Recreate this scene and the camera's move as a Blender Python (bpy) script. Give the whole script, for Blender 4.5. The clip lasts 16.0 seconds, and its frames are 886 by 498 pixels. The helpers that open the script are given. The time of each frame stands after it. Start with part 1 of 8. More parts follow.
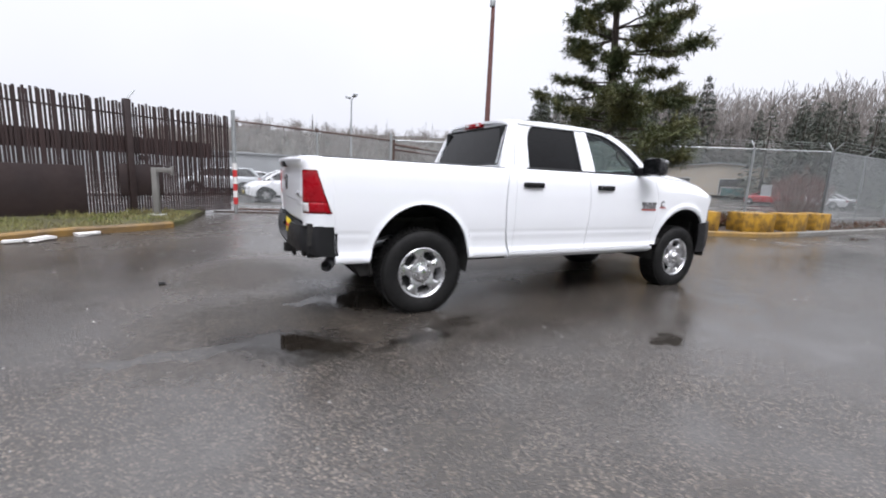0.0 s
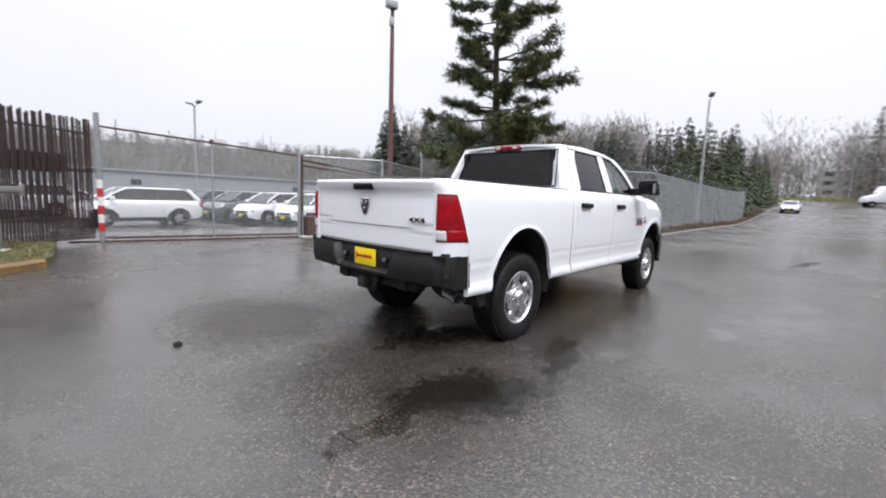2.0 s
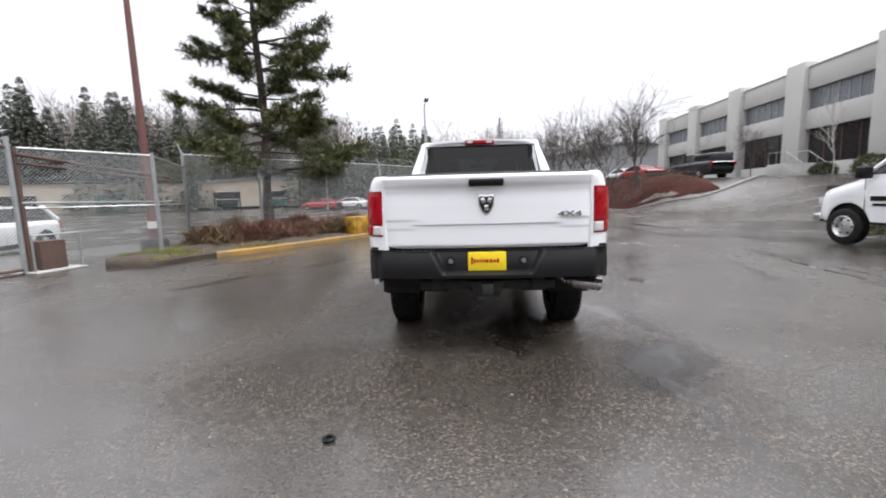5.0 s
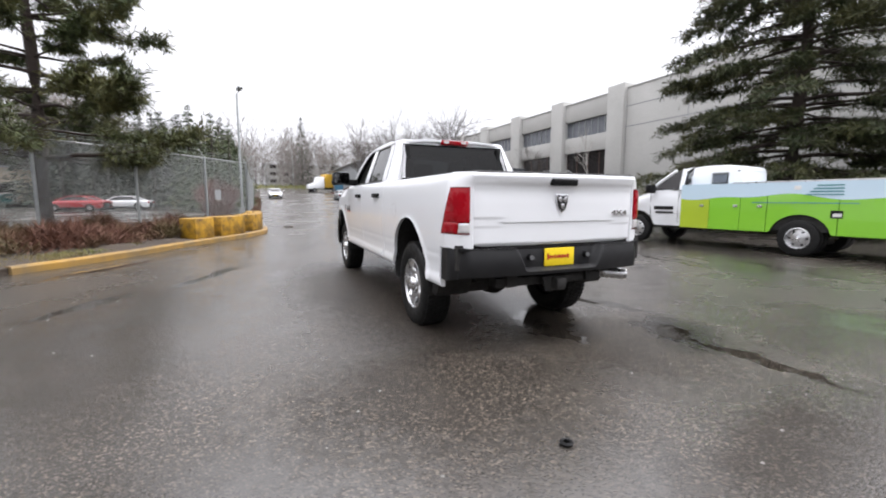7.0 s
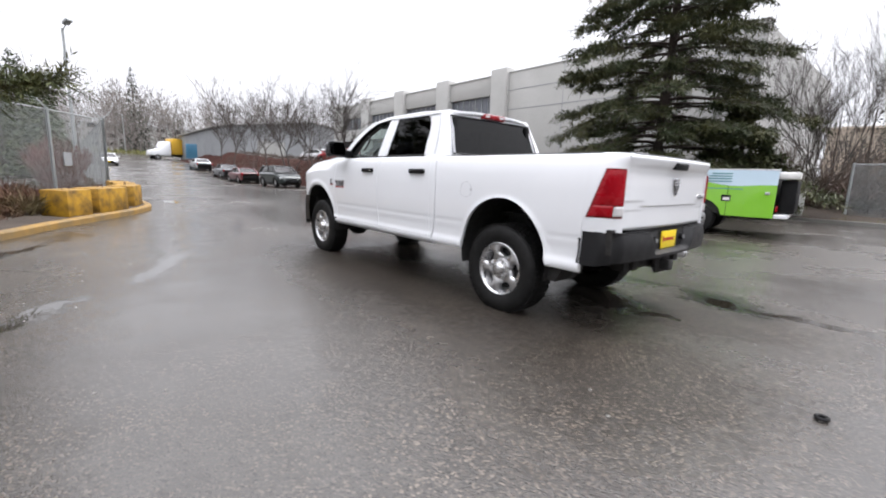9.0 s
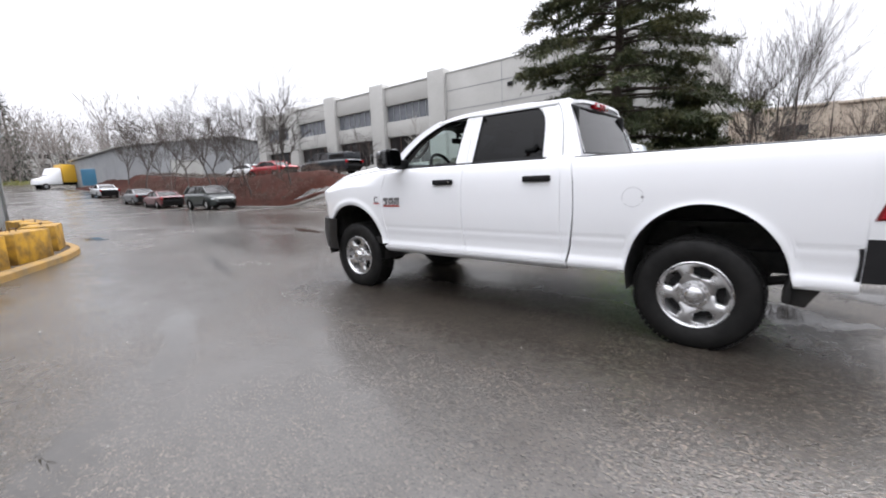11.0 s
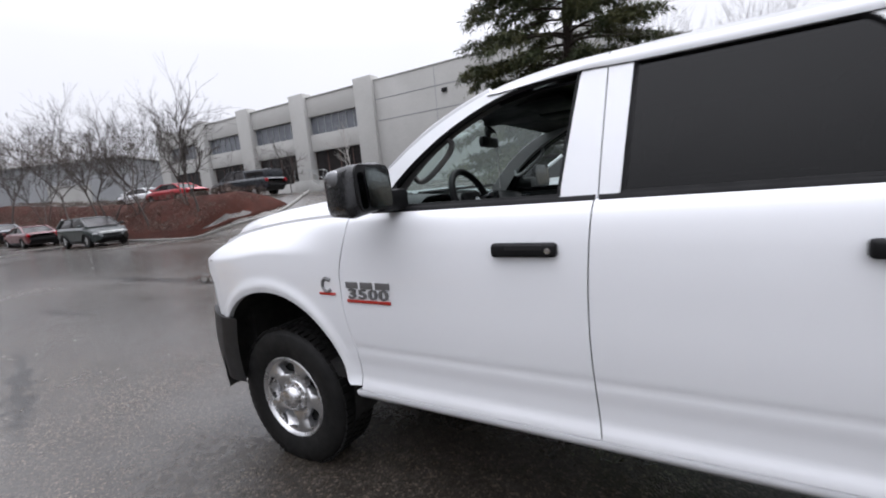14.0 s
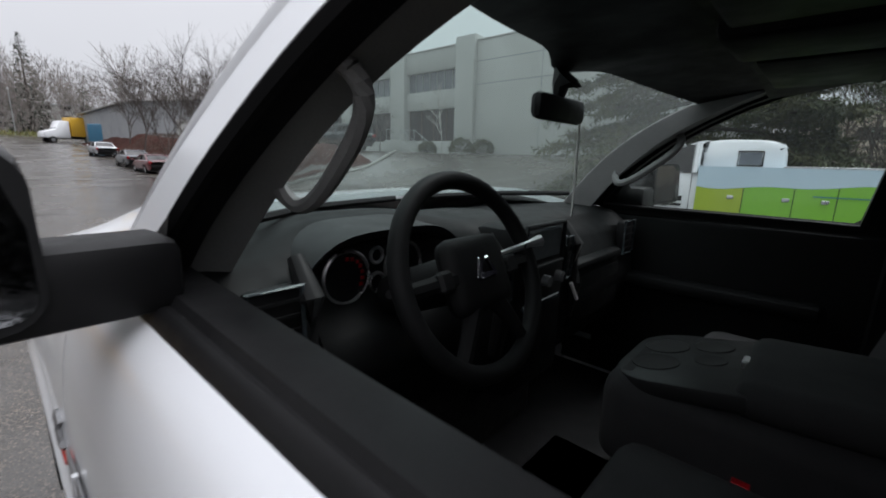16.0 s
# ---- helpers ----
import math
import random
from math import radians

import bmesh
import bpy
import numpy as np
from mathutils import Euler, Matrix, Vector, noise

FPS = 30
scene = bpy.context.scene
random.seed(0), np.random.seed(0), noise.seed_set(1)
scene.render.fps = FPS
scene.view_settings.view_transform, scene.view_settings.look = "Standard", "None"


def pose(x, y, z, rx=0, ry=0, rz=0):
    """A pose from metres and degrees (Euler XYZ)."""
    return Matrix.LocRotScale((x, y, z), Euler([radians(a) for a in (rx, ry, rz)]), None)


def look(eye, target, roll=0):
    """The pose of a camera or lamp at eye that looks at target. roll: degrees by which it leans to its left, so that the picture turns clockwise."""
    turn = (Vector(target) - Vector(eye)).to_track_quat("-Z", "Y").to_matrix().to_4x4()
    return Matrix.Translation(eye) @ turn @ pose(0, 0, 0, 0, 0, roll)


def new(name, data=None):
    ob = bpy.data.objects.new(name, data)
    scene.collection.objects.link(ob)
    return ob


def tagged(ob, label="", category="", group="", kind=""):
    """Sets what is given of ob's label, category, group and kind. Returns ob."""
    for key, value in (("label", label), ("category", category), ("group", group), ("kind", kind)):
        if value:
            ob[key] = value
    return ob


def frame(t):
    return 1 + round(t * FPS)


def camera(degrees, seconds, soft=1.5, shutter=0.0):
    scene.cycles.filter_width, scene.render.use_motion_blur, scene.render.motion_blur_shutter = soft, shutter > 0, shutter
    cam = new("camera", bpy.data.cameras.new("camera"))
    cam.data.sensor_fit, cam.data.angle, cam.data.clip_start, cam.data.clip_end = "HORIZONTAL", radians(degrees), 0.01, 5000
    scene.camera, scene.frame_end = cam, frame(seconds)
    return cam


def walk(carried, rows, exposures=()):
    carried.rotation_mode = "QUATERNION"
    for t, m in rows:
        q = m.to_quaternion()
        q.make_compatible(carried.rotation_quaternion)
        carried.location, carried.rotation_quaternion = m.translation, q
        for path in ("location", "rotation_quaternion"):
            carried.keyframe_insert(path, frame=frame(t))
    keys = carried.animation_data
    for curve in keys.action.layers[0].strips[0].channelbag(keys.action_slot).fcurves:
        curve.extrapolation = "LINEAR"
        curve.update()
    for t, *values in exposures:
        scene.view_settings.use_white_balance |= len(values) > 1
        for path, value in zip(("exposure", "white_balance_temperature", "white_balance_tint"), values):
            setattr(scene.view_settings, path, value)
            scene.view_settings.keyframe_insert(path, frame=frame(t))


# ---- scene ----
cam = camera(92.9, 16.0, soft=1.9, shutter=0.35)
PATH = [
    (0, (-1.649, -4.563, 1.325), (-0.754, -2.806, 0.99), 2.7),
    (0.5, (-2.134, -4.232, 1.332), (-1.168, -2.503, 1.057), 2.4),
    (1, (-2.62, -3.876, 1.325), (-1.477, -2.259, 1.042), 2.2),
    (1.5, (-3.032, -3.438, 1.304), (-1.77, -1.906, 1.057), 0.8),
    (2, (-3.411, -3.003, 1.298), (-1.938, -1.67, 1.064), 2.2),
    (2.5, (-3.702, -2.506, 1.278), (-2.084, -1.359, 1.017), -0.1),
    (3, (-3.992, -2.036, 1.294), (-2.26, -1.064, 1.058), -0.1),
    (3.2, (-4.088, -1.807, 1.316), (-2.323, -0.901, 1.061), 1.4),
    (4.25, (-4.375, -0.69, 1.298), (-2.43, -0.245, 1.045), 0.9),
    (5.3, (-4.431, 0.443, 1.28), (-2.449, 0.433, 1.018), 0.1),
    (5.5, (-4.425, 0.653, 1.288), (-2.447, 0.534, 1.013), 2.1),
    (6, (-4.309, 1.183, 1.261), (-2.357, 0.856, 0.975), 1.4),
    (6.5, (-4.207, 1.752, 1.258), (-2.316, 1.156, 0.995), 1.6),
    (7, (-3.973, 2.269, 1.247), (-2.145, 1.495, 1.011), 0.1),
    (7.5, (-3.75, 2.774, 1.266), (-2.015, 1.819, 0.989), 0.0),
    (8, (-3.428, 3.198, 1.243), (-1.76, 2.131, 0.967), -0.9),
    (8.5, (-3.032, 3.565, 1.242), (-1.445, 2.388, 0.927), -1.7),
    (9, (-2.583, 3.866, 1.239), (-1.096, 2.572, 0.9), 1.9),
    (9.5, (-2.036, 4.082, 1.244), (-0.58, 2.744, 0.948), 1.8),
    (9.7, (-1.826, 4.16, 1.221), (-0.421, 2.754, 0.999), 0.3),
    (10.85, (-0.65, 4.365, 1.30), (0.62, 2.86, 0.985), -2.4),
    (12, (0.504, 4.1, 1.396), (1.627, 2.477, 1.073), -5.1),
    (12.5, (0.929, 3.773, 1.456), (1.857, 2.03, 1.139), -3.8),
    (13, (1.264, 3.325, 1.516), (2.253, 1.601, 1.288), -6.7),
    (13.5, (1.563, 2.881, 1.543), (2.477, 1.121, 1.278), -5.0),
    (14, (1.745, 2.453, 1.546), (2.752, 0.75, 1.253), -5.3),
    (14.5, (1.897, 1.964, 1.587), (3.005, 0.33, 1.266), -5.1),
    (15, (2.026, 1.549, 1.618), (3.195, -0.039, 1.288), -3.1),
    (15.5, (2.115, 1.206, 1.657), (3.458, -0.225, 1.269), -0.2),
    (16, (2.255, 1.033, 1.656), (3.565, -0.419, 1.236), 1.4),
]
walk(cam, [(t, look(eye, target, roll)) for t, eye, target, roll in PATH],
     [(0.0, 0.62, 6150, 14), (1.5, 0.60, 6150, 14), (3.0, 0.61, 6150, 14), (5.5, 0.84, 6350, 13), (9.0, 0.92, 6300, 13), (12.5, 0.90, 6250, 13), (13.5, 0.68, 6200, 14), (14.5, 0.37, 6150, 14), (15.5, 0.04, 6180, 13), (16.0, 0.22, 6250, 12)])

# ---- sky and light: a bright overcast day after rain ----
SUN_EL, SUN_AZ = 58, 192
world = bpy.data.worlds.new("overcast_sky")
scene.world = world
world.use_nodes = True
wn = world.node_tree
wn.nodes.clear()
w_out = wn.nodes.new("ShaderNodeOutputWorld")
w_bg = wn.nodes.new("ShaderNodeBackground")
w_sky = wn.nodes.new("ShaderNodeTexSky")
w_sky.sky_type, w_sky.sun_disc = 'NISHITA', False
w_sky.sun_elevation, w_sky.sun_rotation = radians(SUN_EL), radians(SUN_AZ)
w_sky.dust_density, w_sky.air_density = 4.0, 1.0
w_hsv = wn.nodes.new("ShaderNodeHueSaturation")
w_hsv.inputs["Saturation"].default_value = 0.12
w_hsv.inputs["Value"].default_value = 0.10
# cloud layer: brighter towards the zenith as under a full overcast
w_co = wn.nodes.new("ShaderNodeTexCoord")
w_sep = wn.nodes.new("ShaderNodeSeparateXYZ")
w_ramp = wn.nodes.new("ShaderNodeValToRGB")
w_ramp.color_ramp.elements[0].position, w_ramp.color_ramp.elements[0].color = 0.0, (0.60, 0.605, 0.625, 1)
w_ramp.color_ramp.elements[1].position, w_ramp.color_ramp.elements[1].color = 1.0, (2.55, 2.56, 2.61, 1)
for e_at, e_lum in ((0.30, 0.70), (0.50, 1.0)):
    e_mid = w_ramp.color_ramp.elements.new(e_at)
    e_mid.color = (e_lum, e_lum * 1.006, e_lum * 1.03, 1)
w_noise = wn.nodes.new("ShaderNodeTexNoise")
w_noise.inputs["Scale"].default_value = 2.2
w_noise.inputs["Detail"].default_value = 4
w_map = wn.nodes.new("ShaderNodeMapRange")
w_map.inputs["To Min"].default_value, w_map.inputs["To Max"].default_value = 0.92, 1.08
w_mul = wn.nodes.new("ShaderNodeVectorMath")
w_mul.operation = 'SCALE'
w_mix = wn.nodes.new("ShaderNodeMixRGB")
w_mix.inputs["Fac"].default_value = 0.88
L = wn.links.new
L(w_co.outputs["Generated"], w_sep.inputs[0])
L(w_sep.outputs["Z"], w_ramp.inputs[0])
L(w_co.outputs["Generated"], w_noise.inputs["Vector"])
L(w_noise.outputs["Fac"], w_map.inputs["Value"])
L(w_ramp.outputs[0], w_mul.inputs[0])
L(w_map.outputs[0], w_mul.inputs["Scale"])
L(w_sky.outputs[0], w_hsv.inputs["Color"])
L(w_hsv.outputs[0], w_mix.inputs[1])
L(w_mul.outputs[0], w_mix.inputs[2])
L(w_mix.outputs[0], w_bg.inputs["Color"])
w_bg.inputs["Strength"].default_value = 1.0
L(w_bg.outputs[0], w_out.inputs[0])

sun = new("sun", bpy.data.lights.new("sun", 'SUN'))
sun.data.energy, sun.data.angle, sun.data.color = 1.5, radians(30), (1.0, 0.98, 0.95)
sun.matrix_world = pose(0, 0, 30, 90 - SUN_EL, 0, 180 - SUN_AZ)


# ---- materials ----
class Tree:
    """A small shorthand for building node materials."""

    def __init__(self, name):
        self.m = bpy.data.materials.new(name)
        self.m.use_nodes = True
        self.t = self.m.node_tree
        self.b = self.t.nodes["Principled BSDF"]
        self.out = self.t.nodes["Material Output"]
        self.co = self.t.nodes.new("ShaderNodeTexCoord")

    def n(self, kind, **values):
        node = self.t.nodes.new("ShaderNode" + kind)
        for k, v in values.items():
            node.inputs[k].default_value = v
        return node

    def link(self, a, b):
        self.t.links.new(a, b)

    def noise(self, scale, detail=4, rough=0.55, vec=None):
        k = self.n("TexNoise", Scale=scale, Detail=detail, Roughness=rough)
        self.link(vec or self.co.outputs["Object"], k.inputs["Vector"])
        return k.outputs["Fac"]

    def range(self, v, a, b, lo, hi):
        k = self.n("MapRange")
        self.link(v, k.inputs["Value"])
        for i, q in zip(("From Min", "From Max", "To Min", "To Max"), (a, b, lo, hi)):
            k.inputs[i].default_value = q
        return k.outputs[0]

    def mix(self, fac, a, b):
        k = self.n("MixRGB")
        for i, q in ((0, fac), (1, a), (2, b)):
            if isinstance(q, (int, float)):
                k.inputs[i].default_value = q
            elif isinstance(q, tuple):
                k.inputs[i].default_value = (*q, 1)
            else:
                self.link(q, k.inputs[i])
        return k.outputs[0]

    def math(self, op, a, b=0.0):
        k = self.n("Math")
        k.operation = op
        for i, q in ((0, a), (1, b)):
            if isinstance(q, (int, float)):
                k.inputs[i].default_value = q
            else:
                self.link(q, k.inputs[i])
        return k.outputs[0]

    def bump(self, height, strength=0.3, distance=0.01):
        k = self.n("Bump", Strength=strength, Distance=distance)
        self.link(height, k.inputs["Height"])
        self.link(k.outputs[0], self.b.inputs["Normal"])
        return self


def surface(name, c1, c2, rough=0.6, rough2=None, metal=0.0, scale=6.0, fine=60.0, bump=0.15, depth=0.004, coat=0.0, spec=0.5, island=0.0):
    """A two-scale surface: broad stains from c1 to c2, fine grain in gloss and relief."""
    k = Tree(name)
    broad = k.range(k.noise(scale, 5), 0.3, 0.7, 0, 1)
    grain = k.noise(fine, 3)
    col = k.mix(broad, c1, c2)
    col = k.mix(k.range(grain, 0.35, 0.65, 0.0, 0.25), col, tuple(0.6 * q for q in c1))
    if island:
        oi = k.n("ObjectInfo")
        geo = k.n("NewGeometry")
        add = k.math('ADD', oi.outputs["Random"], geo.outputs["Random Per Island"])
        fr = k.math('FRACT', add)
        hsv = k.n("HueSaturation")
        k.link(k.range(fr, 0, 1, 1 - island, 1 + island), hsv.inputs["Value"])
        k.link(col, hsv.inputs["Color"])
        col = hsv.outputs[0]
    k.link(col, k.b.inputs["Base Color"])
    k.link(k.range(k.noise(scale * 2.3, 4), 0.3, 0.7, rough, rough2 if rough2 is not None else min(1, rough * 1.25)), k.b.inputs["Roughness"])
    k.b.inputs["Metallic"].default_value = metal
    k.b.inputs["Coat Weight"].default_value = coat
    k.b.inputs["Coat Roughness"].default_value = 0.04
    k.b.inputs["Specular IOR Level"].default_value = spec
    if bump:
        k.bump(grain, bump, depth)
    return k.m


def paint(name, c, wet=True):
    """Car paint under a clear coat with rain beads and faint road film."""
    k = Tree(name)
    film = k.range(k.noise(1.7, 6), 0.35, 0.75, 0.0, 1.0)
    k.link(k.mix(k.math('MULTIPLY', film, 0.10), c, tuple(0.72 * q + 0.01 for q in c)), k.b.inputs["Base Color"])
    k.b.inputs["Roughness"].default_value = 0.38
    k.b.inputs["Coat Weight"].default_value = 0.9
    k.link(k.range(k.noise(5, 4), 0.3, 0.7, 0.03, 0.10), k.b.inputs["Coat Roughness"])
    v = k.n("TexVoronoi", Scale=70.0)
    k.link(k.co.outputs["Object"], v.inputs["Vector"])
    bead = k.range(v.outputs["Distance"], 0.0, 0.28, 1.0, 0.0)
    bp = k.n("Bump", Strength=0.05, Distance=0.002)
    k.link(bead, bp.inputs["Height"])
    k.link(bp.outputs[0], k.b.inputs["Coat Normal"])
    return k.m


def glass(name, tint, rough=0.02, trans=1.0, mixin=0.0):
    """Thin car or window glass: clear film with reflections, darker with tint."""
    k = Tree(name)
    tr = k.n("BsdfTransparent")
    tr.inputs[0].default_value = (*tint, 1)
    gl = k.n("BsdfGlossy", Roughness=rough)
    gl.inputs[0].default_value = (1, 1, 1, 1)
    lw = k.n("LayerWeight", Blend=0.5)
    ms = k.n("MixShader")
    k.link(k.math('ADD', k.math('MULTIPLY', k.math('POWER', lw.outputs["Facing"], 5.0), 0.95), 0.02), ms.inputs[0])
    k.link(tr.outputs[0], ms.inputs[1])
    k.link(gl.outputs[0], ms.inputs[2])
    if mixin:
        # beads and film of rain that scatter some of the daylight
        wet = k.n("BsdfTranslucent")
        wet.inputs[0].default_value = (0.80, 0.90, 0.87, 1)
        m2 = k.n("MixShader")
        k.link(k.range(k.noise(160, 3), 0.35, 0.65, 0.6 * mixin, 1.4 * mixin), m2.inputs[0])
        k.link(ms.outputs[0], m2.inputs[1])
        k.link(wet.outputs[0], m2.inputs[2])
        k.link(m2.outputs[0], k.out.inputs["Surface"])
        return k.m
    k.link(ms.outputs[0], k.out.inputs["Surface"])
    return k.m


def wet_asphalt():
    """Worn wet asphalt: dark binder, pale stone chips, a water film that varies from damp to standing."""
    k = Tree("wet_asphalt")
    pos = k.co.outputs["Object"]
    warp = k.n("TexNoise", Scale=2.4, Detail=6.0, Roughness=0.62)
    k.link(pos, warp.inputs["Vector"])
    wv = k.n("VectorMath")
    wv.operation = 'SUBTRACT'
    k.link(warp.outputs["Color"], wv.inputs[0])
    wv.inputs[1].default_value = (0.5, 0.5, 0.5)
    ws = k.n("VectorMath")
    ws.operation = 'SCALE'
    ws.inputs["Scale"].default_value = 0.62
    k.link(wv.outputs[0], ws.inputs[0])
    wa = k.n("VectorMath")
    k.link(pos, wa.inputs[0])
    k.link(ws.outputs[0], wa.inputs[1])

    ragged = k.range(k.noise(13, 5, 0.7), 0.25, 0.75, -0.30, 0.30)

    def spots(rows, near, off):
        """1 inside ragged ellipses (centre x, y, half sizes, turn), 0 outside."""
        out = None
        for x, y, a, b, turn in rows:
            mp = k.n("Mapping")
            mp.vector_type = 'TEXTURE'
            mp.inputs["Location"].default_value = (x, y, 0)
            mp.inputs["Rotation"].default_value = (0, 0, radians(turn))
            mp.inputs["Scale"].default_value = (a, b, 1000)
            k.link(wa.outputs[0], mp.inputs["Vector"])
            ln = k.n("VectorMath")
            ln.operation = 'LENGTH'
            k.link(mp.outputs[0], ln.inputs[0])
            v = k.range(k.math('ADD', ln.outputs["Value"], ragged), near, off, 1.0, 0.0)
            out = v if out is None else k.math('MAXIMUM', out, v)
        return out

    # standing water in hollows, dark patches, coarse ground with painted shade, broad smooth films
    pools = spots([(0.10, -1.30, 0.36, 0.15, 10), (-1.22, -1.28, 0.40, 0.25, -35), (-0.45, -0.32, 0.48, 0.34, -10), (1.78, -2.30, 0.26, 0.12, 25), (-0.98, -0.20, 0.24, 0.10, 15), (-2.0, -1.25, 0.75, 0.10, 4),
                   (10.6, -2.7, 1.3, 0.16, -12), (2.05, 4.25, 0.75, 0.16, -28), (3.75, 3.10, 1.1, 0.18, -24), (3.0, -5.45, 1.9, 0.07, -8),
                   (5.2, 4.9, 1.5, 0.16, -28), (15.8, 1.3, 1.1, 0.25, 0), (12.0, -6.5, 2.2, 0.2, 10)], 0.6, 1.1)
    # first patch: the dark bumper mirrored in water, painted as near-black colour
    worn = spots([(-1.28, -1.30, 0.62, 0.42, -35), (-0.3, -1.55, 0.45, 0.10, 10), (12.0, -2.5, 4.0, 0.22, 2), (8.6, -2.5, 0.9, 0.5, -20), (11.0, -0.3, 1.1, 0.10, 6),
                  (2.6, -4.3, 1.2, 0.10, -12), (0.5, -6.35, 1.6, 0.07, -14), (3.2, -5.7, 2.2, 0.06, -5), (9.0, -5.5, 2.5, 0.10, 8), (7.5, 1.2, 1.8, 0.08, -14), (0.0, 6.3, 3.2, 0.05, 14), (0.2, 6.6, 3.2, 0.04, 14)], 0.62, 1.06)
    # coarse ground behind and beside the truck; also the mask of its painted shade
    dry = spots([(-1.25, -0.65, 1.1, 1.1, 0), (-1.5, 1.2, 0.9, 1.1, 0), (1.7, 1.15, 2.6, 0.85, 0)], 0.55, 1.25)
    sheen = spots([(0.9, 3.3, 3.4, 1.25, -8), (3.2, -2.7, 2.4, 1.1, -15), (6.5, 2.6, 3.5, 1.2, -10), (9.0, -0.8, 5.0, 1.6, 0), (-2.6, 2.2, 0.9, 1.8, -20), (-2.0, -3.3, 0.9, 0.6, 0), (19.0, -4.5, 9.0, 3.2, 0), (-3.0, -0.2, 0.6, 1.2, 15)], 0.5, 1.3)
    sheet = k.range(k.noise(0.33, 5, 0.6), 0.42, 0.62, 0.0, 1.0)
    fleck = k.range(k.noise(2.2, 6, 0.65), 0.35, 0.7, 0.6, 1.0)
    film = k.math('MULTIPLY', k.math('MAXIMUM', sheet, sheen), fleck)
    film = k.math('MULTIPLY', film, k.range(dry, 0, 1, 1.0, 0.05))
    # stones and binder
    vor = k.n("TexVoronoi", Scale=95.0)
    k.link(pos, vor.inputs["Vector"])
    sepc = k.n("SeparateColor")
    k.link(vor.outputs["Color"], sepc.inputs[0])
    chip, edge = sepc.outputs[0], vor.outputs["Distance"]
    small = k.n("TexVoronoi", Scale=190.0)
    k.link(pos, small.inputs["Vector"])
    seps = k.n("SeparateColor")
    k.link(small.outputs["Color"], seps.inputs[0])
    grit = k.noise(240, 2)
    base = k.mix(k.range(k.noise(0.55, 6), 0.3, 0.7, 0, 1), (0.0265, 0.0230, 0.0192), (0.0430, 0.0378, 0.0322))
    base = k.mix(k.range(k.noise(3.1, 5), 0.45, 0.75, 0, 0.5), base, (0.018, 0.015, 0.012))
    # pale sky sheen of the wet film painted into the base colour
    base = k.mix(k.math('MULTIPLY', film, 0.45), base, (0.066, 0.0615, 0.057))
    # shade round the truck put into the base colour
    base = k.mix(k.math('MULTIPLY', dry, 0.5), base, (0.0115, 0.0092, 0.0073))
    patch = k.math('MULTIPLY', k.range(k.noise(0.9, 5, 0.6), 0.36, 0.66, 0.45, 1.0), k.range(film, 0, 1, 1.0, 0.12))
    # pale stone chips, their wet glints brightened into the colour as well
    base = k.mix(k.math('MULTIPLY', k.range(chip, 0.80, 0.97, 0.0, 0.85), patch), base, (0.215, 0.176, 0.138))
    base = k.mix(k.math('MULTIPLY', k.range(seps.outputs[1], 0.82, 0.98, 0.0, 0.7), patch), base, (0.135, 0.112, 0.088))
    base = k.mix(k.range(chip, 0.0, 0.3, 0.6, 0.0), base, (0.010, 0.009, 0.008))
    base = k.mix(k.math('MULTIPLY', worn, 0.88), base, (0.008, 0.0065, 0.005))
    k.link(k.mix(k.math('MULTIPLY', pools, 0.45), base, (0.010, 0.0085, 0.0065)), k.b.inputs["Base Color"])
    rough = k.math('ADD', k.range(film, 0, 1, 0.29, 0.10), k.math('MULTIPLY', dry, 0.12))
    k.link(k.mix(pools, k.mix(k.math('MULTIPLY', worn, 0.5), rough, (0.10, 0.10, 0.10)), (0.025, 0.025, 0.025)), k.b.inputs["Roughness"])
    k.b.inputs["IOR"].default_value = 1.45
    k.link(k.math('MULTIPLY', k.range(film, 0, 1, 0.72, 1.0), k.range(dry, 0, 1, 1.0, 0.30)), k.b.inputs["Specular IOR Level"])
    h = k.math('ADD', k.math('MULTIPLY', edge, -1.2), k.math('MULTIPLY', grit, 0.35))
    bp = k.n("Bump", Distance=0.007)
    k.link(h, bp.inputs["Height"])
    k.link(k.math('MULTIPLY', k.range(film, 0, 1, 0.36, 0.05), k.range(pools, 0, 1, 1, 0.0)), bp.inputs["Strength"])
    k.link(bp.outputs[0], k.b.inputs["Normal"])
    return k.m


